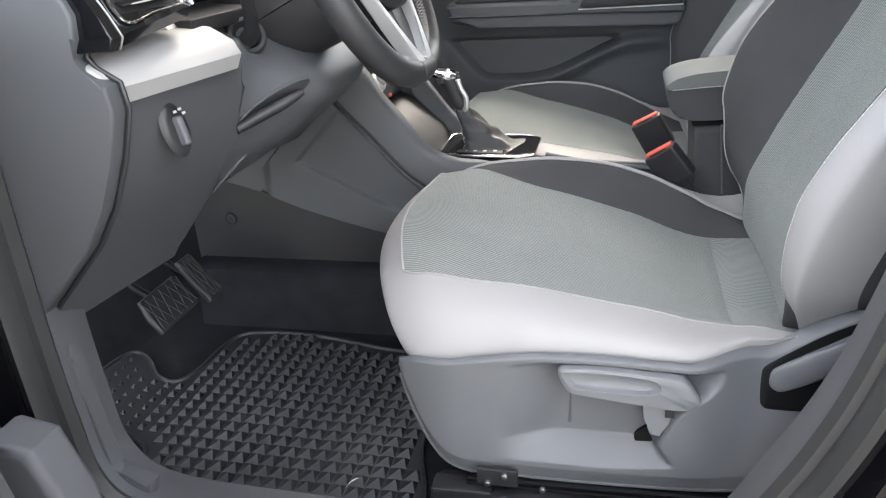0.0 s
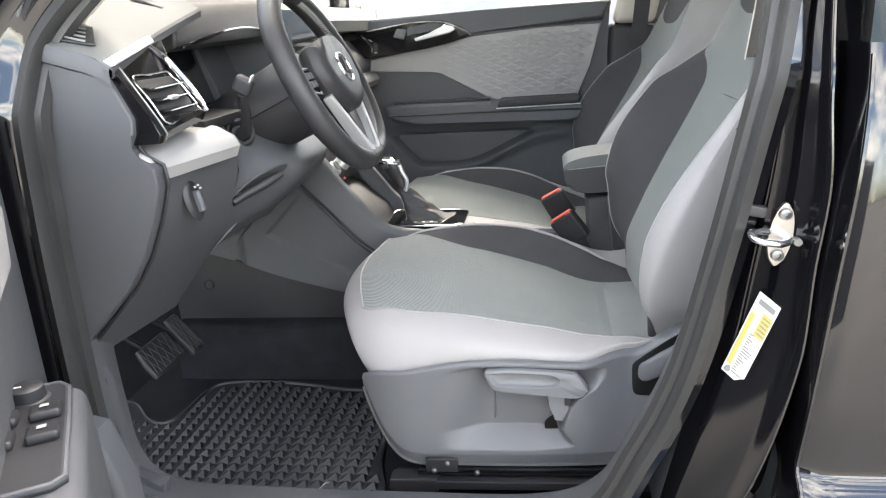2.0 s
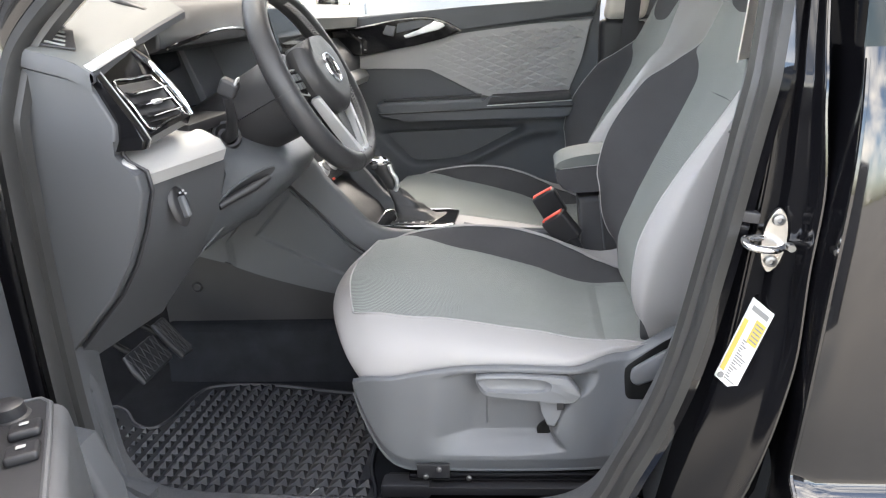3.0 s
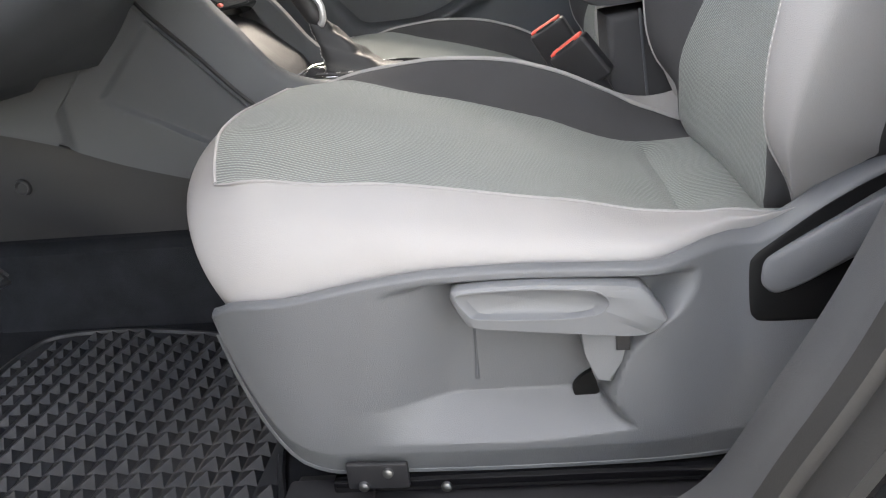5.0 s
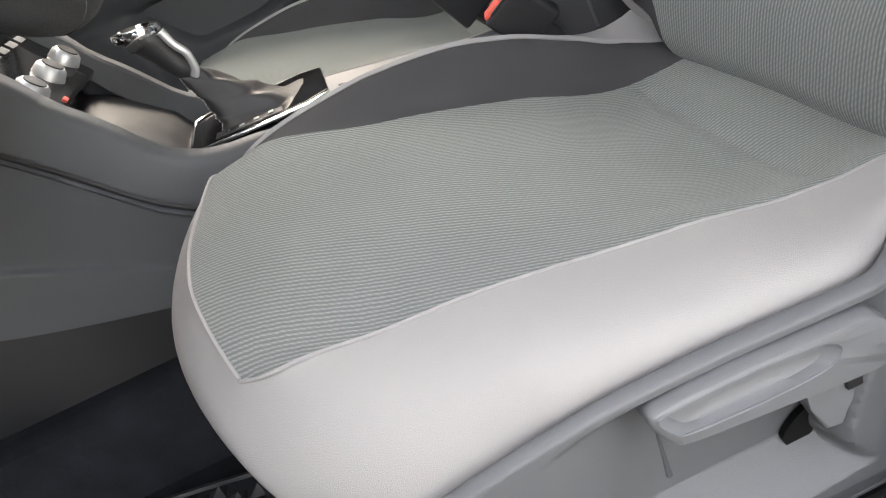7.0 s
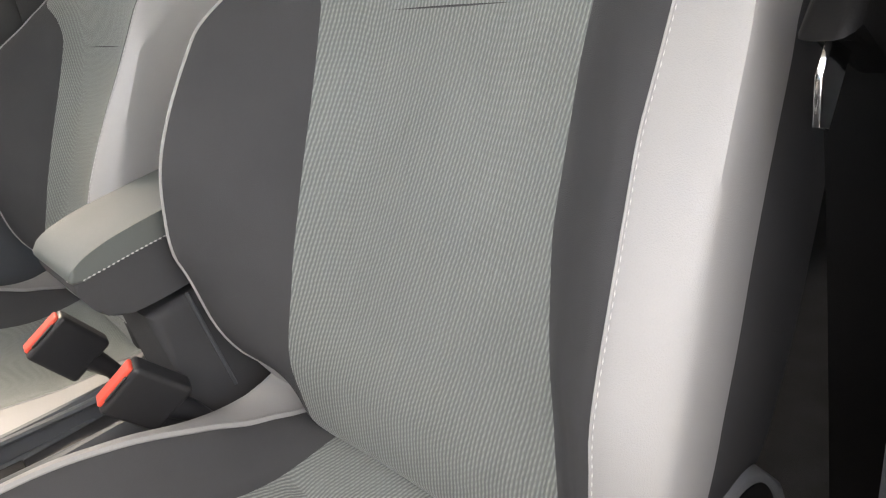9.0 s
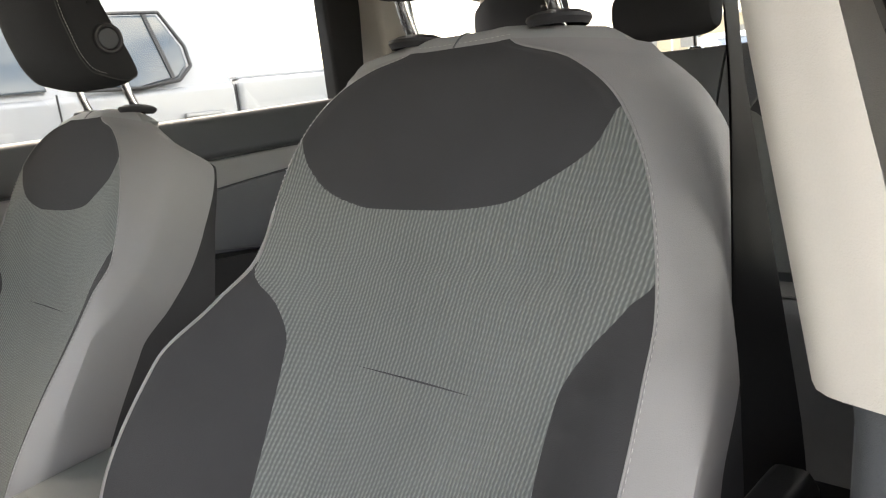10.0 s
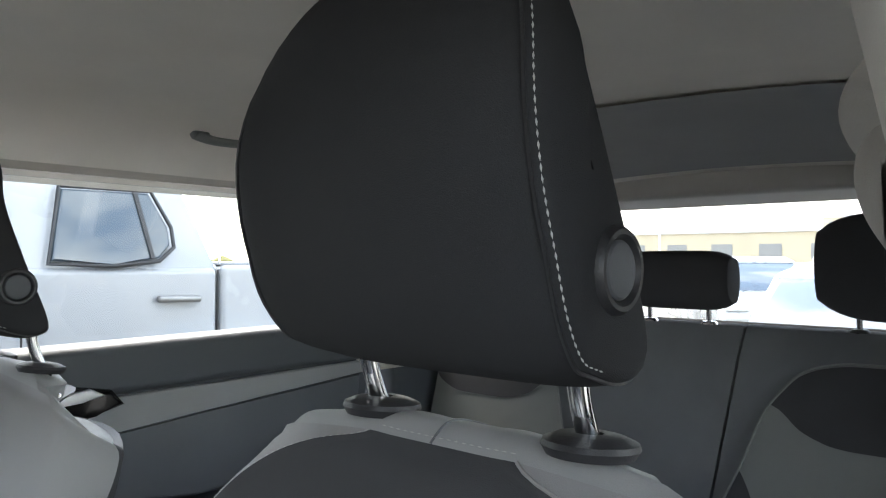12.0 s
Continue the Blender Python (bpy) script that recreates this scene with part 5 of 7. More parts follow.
hub = wpart("hub_cover", prism_bm([(-.058, -.084), (-.066, -.04), (-.068, 0), (-.066, .04), (-.058, .084), (-.02, .100), (.024, .090), (.062, .050), (.074, .02), (.074, -.02), (.062, -.050), (.024, -.090), (-.02, -.100)], -.012, .040, "z", .026, 5), M_LEATHER, None, "dark padded hub cover")
wpart("hub_back", lathe_mesh([(.0, -.10), (.055, -.10), (.066, -.05), (.062, -.012), (.03, 0)], 28), M_BLACKPL, None, "black hub back")
wpart("badge", lathe_mesh([(0, .0410), (.025, .0410), (.0255, .039)], 28, (-.004, 0, 0)), M_BLACKPL, hub, "round badge")
wpart("badge_ring", lathe_mesh([(.0255, .0408), (.0265, .043), (.0295, .043), (.031, .0395)], 32, (-.004, 0, 0)), M_CHROME, hub, "chrome badge ring")
for x0, x1, y0, y1 in ((-.018, .0, -.008, -.001), (-.018, .0, .008, .001), (-.002, .012, -.012, -.006), (-.002, .012, -.001, -.006), (-.002, .012, .001, .006), (-.002, .012, .012, .006)):
    wpart("badge_bar", tube_mesh([(x0 - .004, y0, .0425), (x1 - .004, y1, .0425)], .0014, 6), M_CHROME, hub)
for s in (-1, 1):
    sp = wpart("spoke", prism_bm([(-.028, s * .060), (-.030, s * .168), (.012, s * .168), (.028, s * .070)], -.022, -.002, "z", .006, 3), M_BLACKPL, None, "black side spoke")
    wpart("button_pad", prism_bm([(-.024, s * .092), (-.027, s * .150), (.008, s * .152), (.022, s * .090)], -.004, .005, "z", .004, 3), M_GLOSS, sp, "gloss black button pad")
    wpart("pad_rim", tube_mesh([(-.026, s * .090, .003), (-.029, s * .152, .002), (.010, s * .154, .002), (.024, s * .088, .003)], .0018, 6, True), M_SATIN, sp, "silver pad rim")
    for i in range(2):
        for j in range(3):
            wpart("pad_button", box_bm((.012, .014, .003), (-.012 + .016 * i, s * (.103 + .017 * j), .0062), (0, 0, 0), .001), M_PLASTIC2, sp)
    lo = wpart("lower_spoke", prism_bm([(.030, s * .082), (.034, s * .094), (.100, s * .060), (.150, s * .036), (.166, s * .026), (.160, s * .004), (.150, s * .004), (.146, s * .022), (.095, s * .050)], -.002, .018, "z", .005, 3), M_SATIN, None, "satin silver lower spoke")
    wpart("spoke_back", prism_bm([(.050, s * .002), (.050, s * .060), (.100, s * .046), (.150, s * .022), (.160, s * .002)], -.012, .004, "z", .003), M_BLACKPL, None, "black lower spoke")
shroud = thing("column_shroud", "dark grey plastic shroud round the steering column", "column shroud", (-.2, YC, .98))


def shroud_half(a0, a1, grow):
    """Half of the two-piece column cover, from angle a0 to a1."""
    rows = []
    for d, w, h in ((.026, .060, .050), (.028, .070, .060), (.034, .082, .072), (.05, .088, .078), (.12, .086, .075), (.24, .08, .07)):
        c = Vector((-.084 - d * .906, YC, 1.037 - d * .423))
        rows.append([c + Vector((-.423 * math.sin(t) * h * grow, w * math.cos(t) * grow, .906 * math.sin(t) * h * grow)) for t in (lerp(a0, a1, q / 16) for q in range(17))])
    return grid_mesh(rows)


part("upper_shell", shroud_half(.02, math.pi - .02, .985), M_BLACKPL, shroud, "upper half of the column cover")
part("lower_shell", shroud_half(math.pi, 2 * math.pi, 1.0), M_BLACKPL, shroud, "lower half of the column cover")

# ---- centre console ----
NARROW = spl([-.9, -.16, -.08, .02, .10, .9], [1, 1, .98, .80, .42, .36])


def waist(x, y, z):
    """The console narrows between the seats."""
    return x, .905 + (y - .905) * NARROW(x), z


def rod(pts, r, sides=6):
    return tube_mesh([waist(*p) for p in pts], r, sides)


console = thing("centre_console", "dark grey centre console with storage and gear selector", "console", (0, .905, .45))
TOPZ = spl([-.62, -.45, -.24, -.192, -.16, -.132, -.071, -.03, .02, .12, .60], [.60, .80, .880, .846, .795, .762, .688, .668, .658, .622, .600])
GRV = spl([-.43, -.378, -.274, -.236, -.186, -.107, -.05, .02, .10], [.648, .700, .812, .774, .722, .638, .602, .585, .575])
LOW = spl([-.62, -.378, -.301, -.229, -.181, -.10, .02, .10], [.72, .681, .645, .609, .585, .550, .515, .50])
SEAM = spl([-.62, -.434, -.333, -.22, -.10, .06], [.655, .607, .570, .537, .508, .475])


def knee_y(x, z):
    """Inner knee panel of the console: a raised border with chamfered edges round a sunk field."""
    left = (x - (-.347 + (z - .673) * .98)) * .71
    inside = ramp(.002, .010, left) * ramp(.001, .009, z - LOW(x)) * ramp(.004, .013, GRV(x) - z)
    crown = ramp(0, .006, GRV(x) - z) * ramp(0, .030, x + .425)
    return .7535 - .0095 * crown + .0085 * inside


for s in (0, 1):
    sg = 1 if not s else -1

    def wall(i, k, sg=sg):
        x = lerp(-.60, .60, i)
        t = TOPZ(x)
        d, z = ((.150, .45), (.150, lerp(.45, t, .5)), (.150, t - .018), (.146, t - .005), (.139, t), (.120, t), (.116, t - .006), (.114, t - .06))[k]
        return Vector(waist(x, .905 - sg * d, z))
    side = part("console_side", grid_mesh([[wall(i / 80, k) for k in range(8)] for i in range(81)]), M_PLASTIC, console, "dark grey console side")
    if not s:
        part("panel_groove", rod([(x, .753, GRV(x) + .002) for x in [-.274 + .0145 * k for k in range(21)]], .0036), M_BLACKPL, side, "dark groove")
        xs = [lerp(-.425, .02, k / 120) for k in range(121)]
        part("inset_panel", grid_mesh([[Vector(waist(x, knee_y(x, z), z)) for z in [lerp(SEAM(x), GRV(x), j / 90) for j in range(91)]] for x in xs]), M_PLASTIC, side, "inset knee panel")
        part("panel_seam", rod([(x, .7520, SEAM(x)) for x in [-.43 + .02 * k for k in range(22)]], .0024), M_BLACKPL, side, "dark seam")
        part("foot_panel", grid_mesh([[Vector(waist(x, .752, lerp(.440, SEAM(x) - .002, j / 4))) for j in range(5)] for x in [-.60 + .024 * k for k in range(28)]]), M_BLACKPL, side, "black lower console panel")
        cl = part("trim_clip", lathe_mesh([(0, .003), (.008, .003), (.011, .006), (.013, .005), (.014, 0)], 20, (-.510, .751, .544), (90, 0, 0)), M_BLACKPL, side, "round trim clip")
part("tray_wall", prism_bm([(-.30, .80), (-.17, .74), (-.10, .68), (-.08, .645), (-.12, .63), (-.35, .63)], .785, 1.025, "y", .01, 3), M_BLACKPL, console, "dark storage tray")
part("console_top", box_bm((.17, .250, .20), (-.035, .905, .548), (0, 0, 0), .008, 3), M_PLASTIC, console, "dark console top")
part("console_top", box_bm((.46, .080, .20), (.37, .905, .480), (0, 1, 0), .008, 3), M_BLACKPL, console, "dark tray between the seats")
gate = part("shift_frame", prism_bm([(-.075, .845), (-.055, .830), (.09, .830), (.118, .845), (.118, .965), (.09, .98), (-.055, .98), (-.075, .965)], .647, .662, "z", .004, 3), M_GLOSS, console, "gloss black shift frame")
part("shift_rim", tube_mesh([(-.074, .840, .662), (-.055, .827, .662), (.09, .827, .658), (.116, .842, .657), (.116, .968, .657), (.09, .983, .658), (-.055, .983, .662), (-.074, .97, .662)], .0028, 8, True), M_CHROME, gate, "chrome shift rim")
part("mode_scale", box_bm((.090, .020, .003), (.01, .845, .6635), (0, 2, 0), .001), M_BLACKPL, gate, "gear scale")
for k in range(4):
    part("scale_mark", box_bm((.007, .007, .001), (-.02 + .02 * k, .845, .6655)), M_WHITE, gate)
boot_rows = []
for i in range(18):
    t = i / 17
    w = lerp(.062, .014, t ** .55)
    c = Vector((lerp(.026, -.036, t), .905, lerp(.660, .742, t ** 1.15)))
    boot_rows.append([c + Vector((w * 1.0 * max(-1, min(1, 1.25 * math.cos(a))) * (1 + .05 * math.sin(5 * t * 6 + 2 * a)), .82 * w * max(-1, min(1, 1.25 * math.sin(a))), .003 * math.sin(16 * t + 3 * a))) for a in (2 * math.pi * q / 32 for q in range(32))])
boot = part("shift_boot", grid_mesh(boot_rows, False, True), M_LEATHER, gate, "black leather shift boot")
for dy in (-.5, -.36):
    part("stitching", stitch_mesh([boot_rows[i][int((.5 + .22 * dy) * 32) % 32 + 6] + Vector((0, -.001, .0006)) for i in range(18)], .006, .0042, .0009), M_STITCH, boot)
knob = thing("gear_knob", "black and silver gear selector knob on the console", "gear knob", (-.05, .905, .74))
rows = []
for t, w, d in ((0, .012, .012), (.08, .017, .016), (.25, .019, .017), (.5, .022, .019), (.75, .027, .023), (.90, .029, .025), (.97, .028, .024), (1.0, .020, .018), (1.0, .001, .001)):
    c = Vector((-.034 - .030 * t, .905, .735 + .072 * t))
    rows.append([c + Vector((w * math.cos(a), d * math.sin(a), -.004 * math.cos(a) * t)) for a in (2 * math.pi * q / 28 for q in range(28))])
part("grip", grid_mesh(rows, False, True), M_LEATHER, knob, "black leather grip")
part("silver_band", tube_mesh(curve([(-.036, .882, .800), (-.030, .884, .780), (-.022, .886, .765), (-.022, .888, .745), (-.028, .89, .735)], 14), .0055, 8), M_SATIN, knob, "silver band")
part("silver_cap", grid_mesh([[Vector((-.066, .905, .808)) + Vector((w * math.cos(a), .86 * w * math.sin(a), z - .12 * w * math.cos(a))) for a in (2 * math.pi * q / 28 for q in range(28))] for w, z in ((.030, -.006), (.032, 0), (.030, .005), (.022, .006), (.020, .003), (.001, .003))], False, True), M_CHROME, knob, "bright cap")
part("lock_button", box_bm((.018, .008, .012), (-.072, .880, .797), (0, -12, 0), .003, 3), M_BLACKPL, knob, "lock button")
# hand brake switch row and cup holder edge
part("switch_strip", box_bm((.13, .026, .008), (.185, .880, .612), (0, 6, 0), .003), M_GLOSS, console, "gloss black switch row")
part("tray_lip", tube_mesh(curve([(.13, .862, .628), (.22, .862, .612), (.34, .864, .600), (.42, .870, .598)], 20), .005, 8), M_PLASTIC, console, "raised lip of the tray")
part("tray_lip", tube_mesh(curve([(.13, .948, .628), (.22, .948, .612), (.34, .946, .600), (.42, .940, .598)], 20), .005, 8), M_PLASTIC, console)

# centre armrest
armrest = thing("armrest", "grey padded centre armrest with pale stitching", "armrest", (.5, .905, .62))
part("pad", prism_bm([(p.x, p.z) for p in curve([(.358, 0, .788), (.366, 0, .783), (.385, 0, .786), (.43, 0, .790), (.54, 0, .796), (.64, 0, .800), (.655, 0, .812), (.64, 0, .827), (.54, 0, .824), (.43, 0, .816), (.385, 0, .808), (.364, 0, .798)], 44, True)], .822, .968, "y", .011, 5), M_ARM, armrest, "grey-green padded top")
part("body", prism_bm([(p.x, p.z) for p in curve([(.360, 0, .782), (.364, 0, .760), (.376, 0, .740), (.400, 0, .730), (.46, 0, .731), (.56, 0, .742), (.65, 0, .75), (.652, 0, .78), (.64, 0, .799), (.54, 0, .796), (.43, 0, .790), (.385, 0, .786), (.368, 0, .786)], 44, True)], .8235, .9665, "y", .012, 4), M_DARK, armrest, "dark grey padded side of the armrest")
for y in (.8215,):
    part("stitching", stitch_mesh(curve([(.359, y + .016, .786), (.366, y + .003, .785), (.386, y - .001, .787), (.46, y - .001, .7925), (.65, y - .001, .801)], 40), .0052, .0042, .0011), M_STITCH, armrest, "pale stitching")
part("tower", prism_bm([(.410, .715), (.61, .73), (.63, .44), (.424, .44), (.417, .60)], .826, .960, "y", .014, 3), M_DARK, armrest, "dark tower under the armrest")
part("tower_groove", tube_mesh([(.458, .8255, .722), (.470, .8255, .590)], .0022, 6), M_PLASTIC, armrest)


def buckle(lo, hi, axis):
    """A belt buckle: lo and hi are the ends of its release button, axis runs down into the stalk."""
    lo, hi = Vector(lo), Vector(hi)
    ey = (hi - lo).normalized()
    ez = -Vector(axis).normalized()
    ez = (ez - ey * ez.dot(ey)).normalized()
    ex = ey.cross(ez)
    c = (lo + hi) / 2
    m = Matrix((ex, ey, ez)).transposed().to_4x4()
    m.translation = c
    b = thing("belt_buckle", "black seat belt buckle with a red release button", "belt buckle", tuple(c - Vector((0, 0, .12))), "belt buckles")
    for nm, bm, mm, lb in (("housing", box_bm((.027, .064, .070), (0, 0, -.036), (0, 0, 0), .006, 3, 1.0), M_BLACKPL, "black housing"),
                           ("release_button", box_bm((.017, .054, .006), (0, 0, .0), (0, 0, 0), .0025, 3), M_RED, "red release button"),
                           ("tongue_slot", box_bm((.003, .034, .002), (.0105, 0, .0), (0, 0, 0), .0006), M_BLACKPL, ""),
                           ("stem", tube_mesh([(0, 0, -.065), (.0, .0, -.10), (0, -.02, -.20)], [.016, .011, .009], 10), M_BLACKPL, "black stem")):
        o = part(nm, bm, mm, b, lb)
        o.data.transform(m)
        o.matrix_parent_inverse = b.matrix_world.inverted()
    return b


buckle((.328, .806, .667), (.372, .784, .700), (.75, -.10, -.62))
buckle((.307, .990, .680), (.352, .980, .706), (.75, -.05, -.62))

# ---- pedals and floor mat ----
def pedal(name, label, outline, y0, y1, tilt, at, ribs):
    p = thing(name, label, "pedal", at)
    m = pose(*at, 0, tilt, 0)
    pad = part("pad", prism_bm(outline, -.007, .007, "x", .006, 3), M_RUBBER, p, "black ribbed rubber pad")
    pad.data.transform(m)
    ys = [q[0] for q in outline]
    zs = [q[1] for q in outline]
    for k in range(ribs):
        f = (k + .5) / ribs
        for sgn in (1, -1):
            c = lerp(min(ys), max(ys), f)
            hh = (max(zs) - min(zs)) * .42
            r = part("rib", tube_mesh([(.0075, max(min(ys) + .006, min(max(ys) - .006, c - sgn * .012)), -hh), (.0075, max(min(ys) + .006, min(max(ys) - .006, c + sgn * .012)), hh)], .0014, 5), M_RUBBER, p)
            r.data.transform(m)
    a = part("arm", tube_mesh([(-.006, 0, .0), (-.03, 0, .06), (-.05, 0, .20)], .007, 8), M_PIT, p, "black pedal arm")
    a.data.transform(m)
    for o in p.children:
        o.matrix_parent_inverse = p.matrix_world.inverted()
    return p


pedal("brake_pedal", "wide black rubber brake pedal, worn and dusty", [(-.062, -.036), (.058, -.036), (.064, -.01), (.056, .034), (-.050, .034), (-.062, 0)], 0, 0, -38, (-.515, .490, .480), 6)
pedal("accelerator_pedal", "narrow black rubber accelerator pedal", [(-.024, -.050), (.020, -.054), (.028, .012), (.024, .050), (-.020, .050), (-.027, 0)], 0, 0, -38, (-.515, .600, .478), 4)
rest = finish("foot_rest", prism_bm([(-.47, .335), (-.60, .44), (-.63, .44), (-.60, .33)], .135, .235, "y", .008, 3), M_RUBBER)
tagged(rest, "black ribbed foot rest pad", "foot rest")

MAT = [(-.006, .185), (-.012, .36), (-.030, .55), (-.075, .620), (-.16, .635), (-.33, .668), (-.46, .660), (-.492, .61), (-.500, .52), (-.520, .474), (-.565, .478), (-.615, .525), (-.655, .525), (-.665, .44), (-.615, .355), (-.47, .290), (-.445, .22), (-.40, .185)]
mat_thing = thing("floor_mat", "black rubber floor mat with raised pyramids, dusty", "floor mat", (-.3, .42, .313))


def mat_z(x, y):
    return .318 + .15 * max(0.0, -.53 - x)


part("base", prism_bm([(p.x, p.y) for p in curve([(x, y, 0) for x, y in MAT], 72, True)], 0, .006, "z", .002, warp=lambda x, y, z: (x, y, z + mat_z(x, y) - .003)), M_RUBBER, mat_thing, "black rubber mat")
part("edge_bead", tube_mesh([(p.x, p.y, mat_z(p.x, p.y) + .004) for p in curve([(x, y, 0) for x, y in MAT], 96, True)], .0045, 6, True), M_RUBBER, mat_thing, "raised edge bead")
loop = curve([(x, y, 0) for x, y in MAT], 72, True)


def inside(x, y, pts):
    c = False
    for a, b in zip(pts, pts[1:] + pts[:1]):
        if (a.y > y) != (b.y > y) and x < (b.x - a.x) * (y - a.y) / (b.y - a.y) + a.x:
            c = not c
    return c


step = .0262
pm = bpy.data.meshes.new("pyramid")
pm.from_pydata([(-1, -1, 0), (1, -1, 0), (1, 1, 0), (-1, 1, 0), (.55, .15, 1)], [], [(0, 1, 4), (1, 2, 4), (2, 3, 4), (3, 0, 4)])
pm.materials.append(M_RUBBER)
pyr, near_count = [], 0
for i in range(25, -1, -1):
    for j in range(20):
        x, y = -.665 + step * i, .190 + step * .93 * j
        if all(inside(x + dx, y + dy, loop) for dx in (-.012, .012) for dy in (-.012, .012)):
            k = min(1.0, max(.30, .35 + (x + .62) * 2.2))
            h, s = .0115 * (.6 + .4 * k), .0127 * k
            zz = mat_z(x, y) + .0025
            if near_count < 290:
                o = new("pyramid", pm)
                o.matrix_world = Matrix.LocRotScale((x, y, zz), None, (s, s * .93, h))
                o.parent = mat_thing
                o.matrix_parent_inverse = mat_thing.matrix_world.inverted()
                near_count += 1
            else:
                b = [(x - s, y - s, zz), (x + s, y - s, zz), (x + s, y + s, zz), (x - s, y + s, zz), (x + s * .55, y + s * .2, zz + h)]
                pyr.append((b, [], [(0, 1, 4), (1, 2, 4), (2, 3, 4), (3, 0, 4)]))
if pyr:
    part("mat_relief", merge(*pyr), M_RUBBER, mat_thing, "small raised rubber darts", smooth=False)["kind"] = "stuff"
leaf = finish("leaf_scrap", grid_mesh([[Vector((-.098 + .012 * s + .004 * t, .246 + .022 * (s - .5) + .004 * t, .333 + .003 * math.sin(3 * s + t))) for t in (-.5, 0, .5)] for s in (0, .25, .5, .75, 1)]), M_WHITE)
tagged(leaf, "tiny pale scrap of paper on the floor mat", "scrap")

# ---- far side of the car: front passenger door ----
def far(y):
    """Lean of the far side."""
    return lambda x, yy, z: (x, yy - lean(z), z)


pdoor = thing("passenger_door", "closed passenger door with quilted pale insert and black handle bezel", "car door", (.1, 1.65, .4), kind="structure")
part("door_body", prism_bm([(-.62, .36), (.47, .36), (.50, .75), (.525, 1.13), (.53, 1.158), (-.26, 1.140), (-.62, 1.10)], 1.612, 1.72, "y", .012, 3), M_PLASTIC, pdoor, "dark grey door panel")
part("belt_roll", prism_bm([(-.34, 1.112), (.08, 1.090), (.505, 1.106), (.53, 1.166), (.10, 1.158), (-.34, 1.150)], 1.592, 1.70, "y", .016, 4), M_PLASTIC, pdoor, "dark padded belt line")
INS = [(-.30, .985), (-.045, .980), (-.02, .970), (.150, .872), (.420, .873), (.462, .97), (.500, 1.098), (.30, 1.092), (.085, 1.078), (-.06, 1.050), (-.30, 1.018)]
ins = part("pale_insert", prism_bm(INS, 1.596, 1.616, "y", .005, 3), M_VINYL2, pdoor, "pale grey door insert")
q = []
ins_loop = [Vector((x, y, 0)) for x, y in INS]
QW, QH = .0265, .0118
for r in range(19):
    for c in range(11):
        x, z = .000 + 2 * QW * c + (QW if r % 2 else 0), .884 + QH * r
        if all(inside(x + dx, z + dz, ins_loop) for dx, dz in ((-QW, 0), (QW, 0), (0, QH * 1.1), (0, -QH * 1.1))) and z < 1.078 - .10 * max(0, .28 - x):
            f = .30 + .70 * min(1, max(0, (x - .04) / .2))
            q.append(([(x - QW, 1.5955, z), (x, 1.5955, z - QH), (x + QW, 1.5955, z), (x, 1.5955, z + QH), (x + .006, 1.5955 - .0058 * f, z + .004)], [], [(0, 1, 4), (1, 2, 4), (2, 3, 4), (3, 0, 4)]))
part("quilting", merge(*q), M_VINYL2, ins, "raised diamond quilting", smooth=False)["kind"] = "stuff"
bez = part("handle_bezel", prism_bm([(-.30, 1.022), (-.06, 1.050), (.03, 1.066), (.090, 1.086), (.055, 1.112), (.0, 1.134), (-.08, 1.138), (-.30, 1.112)], 1.578, 1.604, "y", .010, 4), M_GLOSS, pdoor, "gloss black handle bezel")
part("handle", prism_bm([(-.095, 1.084), (-.088, 1.074), (.020, 1.094), (.040, 1.104), (.032, 1.114), (.004, 1.122), (-.012, 1.108), (-.05, 1.096)], 1.562, 1.577, "y", .004, 3), M_SATIN, bez, "silver door handle")
part("handle_bowl", prism_bm([(-.12, 1.092), (-.015, 1.108), (.0, 1.124), (-.04, 1.128), (-.115, 1.120)], 1.5755, 1.580, "y", .002), M_PLASTIC, bez, "dark handle bowl")
part("lock_switch", prism_bm([(-.165, 1.092), (-.130, 1.082), (-.118, 1.112), (-.150, 1.118)], 1.572, 1.580, "y", .003, 3), M_PLASTIC2, bez, "lock switch")
part("bright_line", tube_mesh(curve([(-.30, 1.576, 1.108), (-.10, 1.574, 1.132), (.0, 1.574, 1.128), (.055, 1.576, 1.106), (.088, 1.58, 1.086)], 24), .0026, 6), M_CHROME, bez, "chrome line")
parm = part("door_armrest", prism_bm([(-.195, .868), (-.19, .880), (.15, .880), (.175, .874), (.425, .872), (.440, .846), (.425, .812), (.39, .802), (-.10, .818), (-.18, .832)], 1.508, 1.614, "y", .012, 4), M_PLASTIC, pdoor, "dark armrest")
part("grab_slot", prism_bm([(-.17, .880), (.145, .882), (.145, .888), (-.17, .886)], 1.525, 1.575, "y", .002), M_BLACKPL, parm, "black grab slot")
part("armrest_pad", prism_bm([(.165, .858), (.43, .862), (.425, .884), (.175, .882)], 1.502, 1.60, "y", .009, 4), M_DARK, parm, "cloth armrest pad")
part("armrest_line", tube_mesh([(.165, 1.5045, .856), (.43, 1.5045, .860)], .0018, 6), M_SATIN, parm)
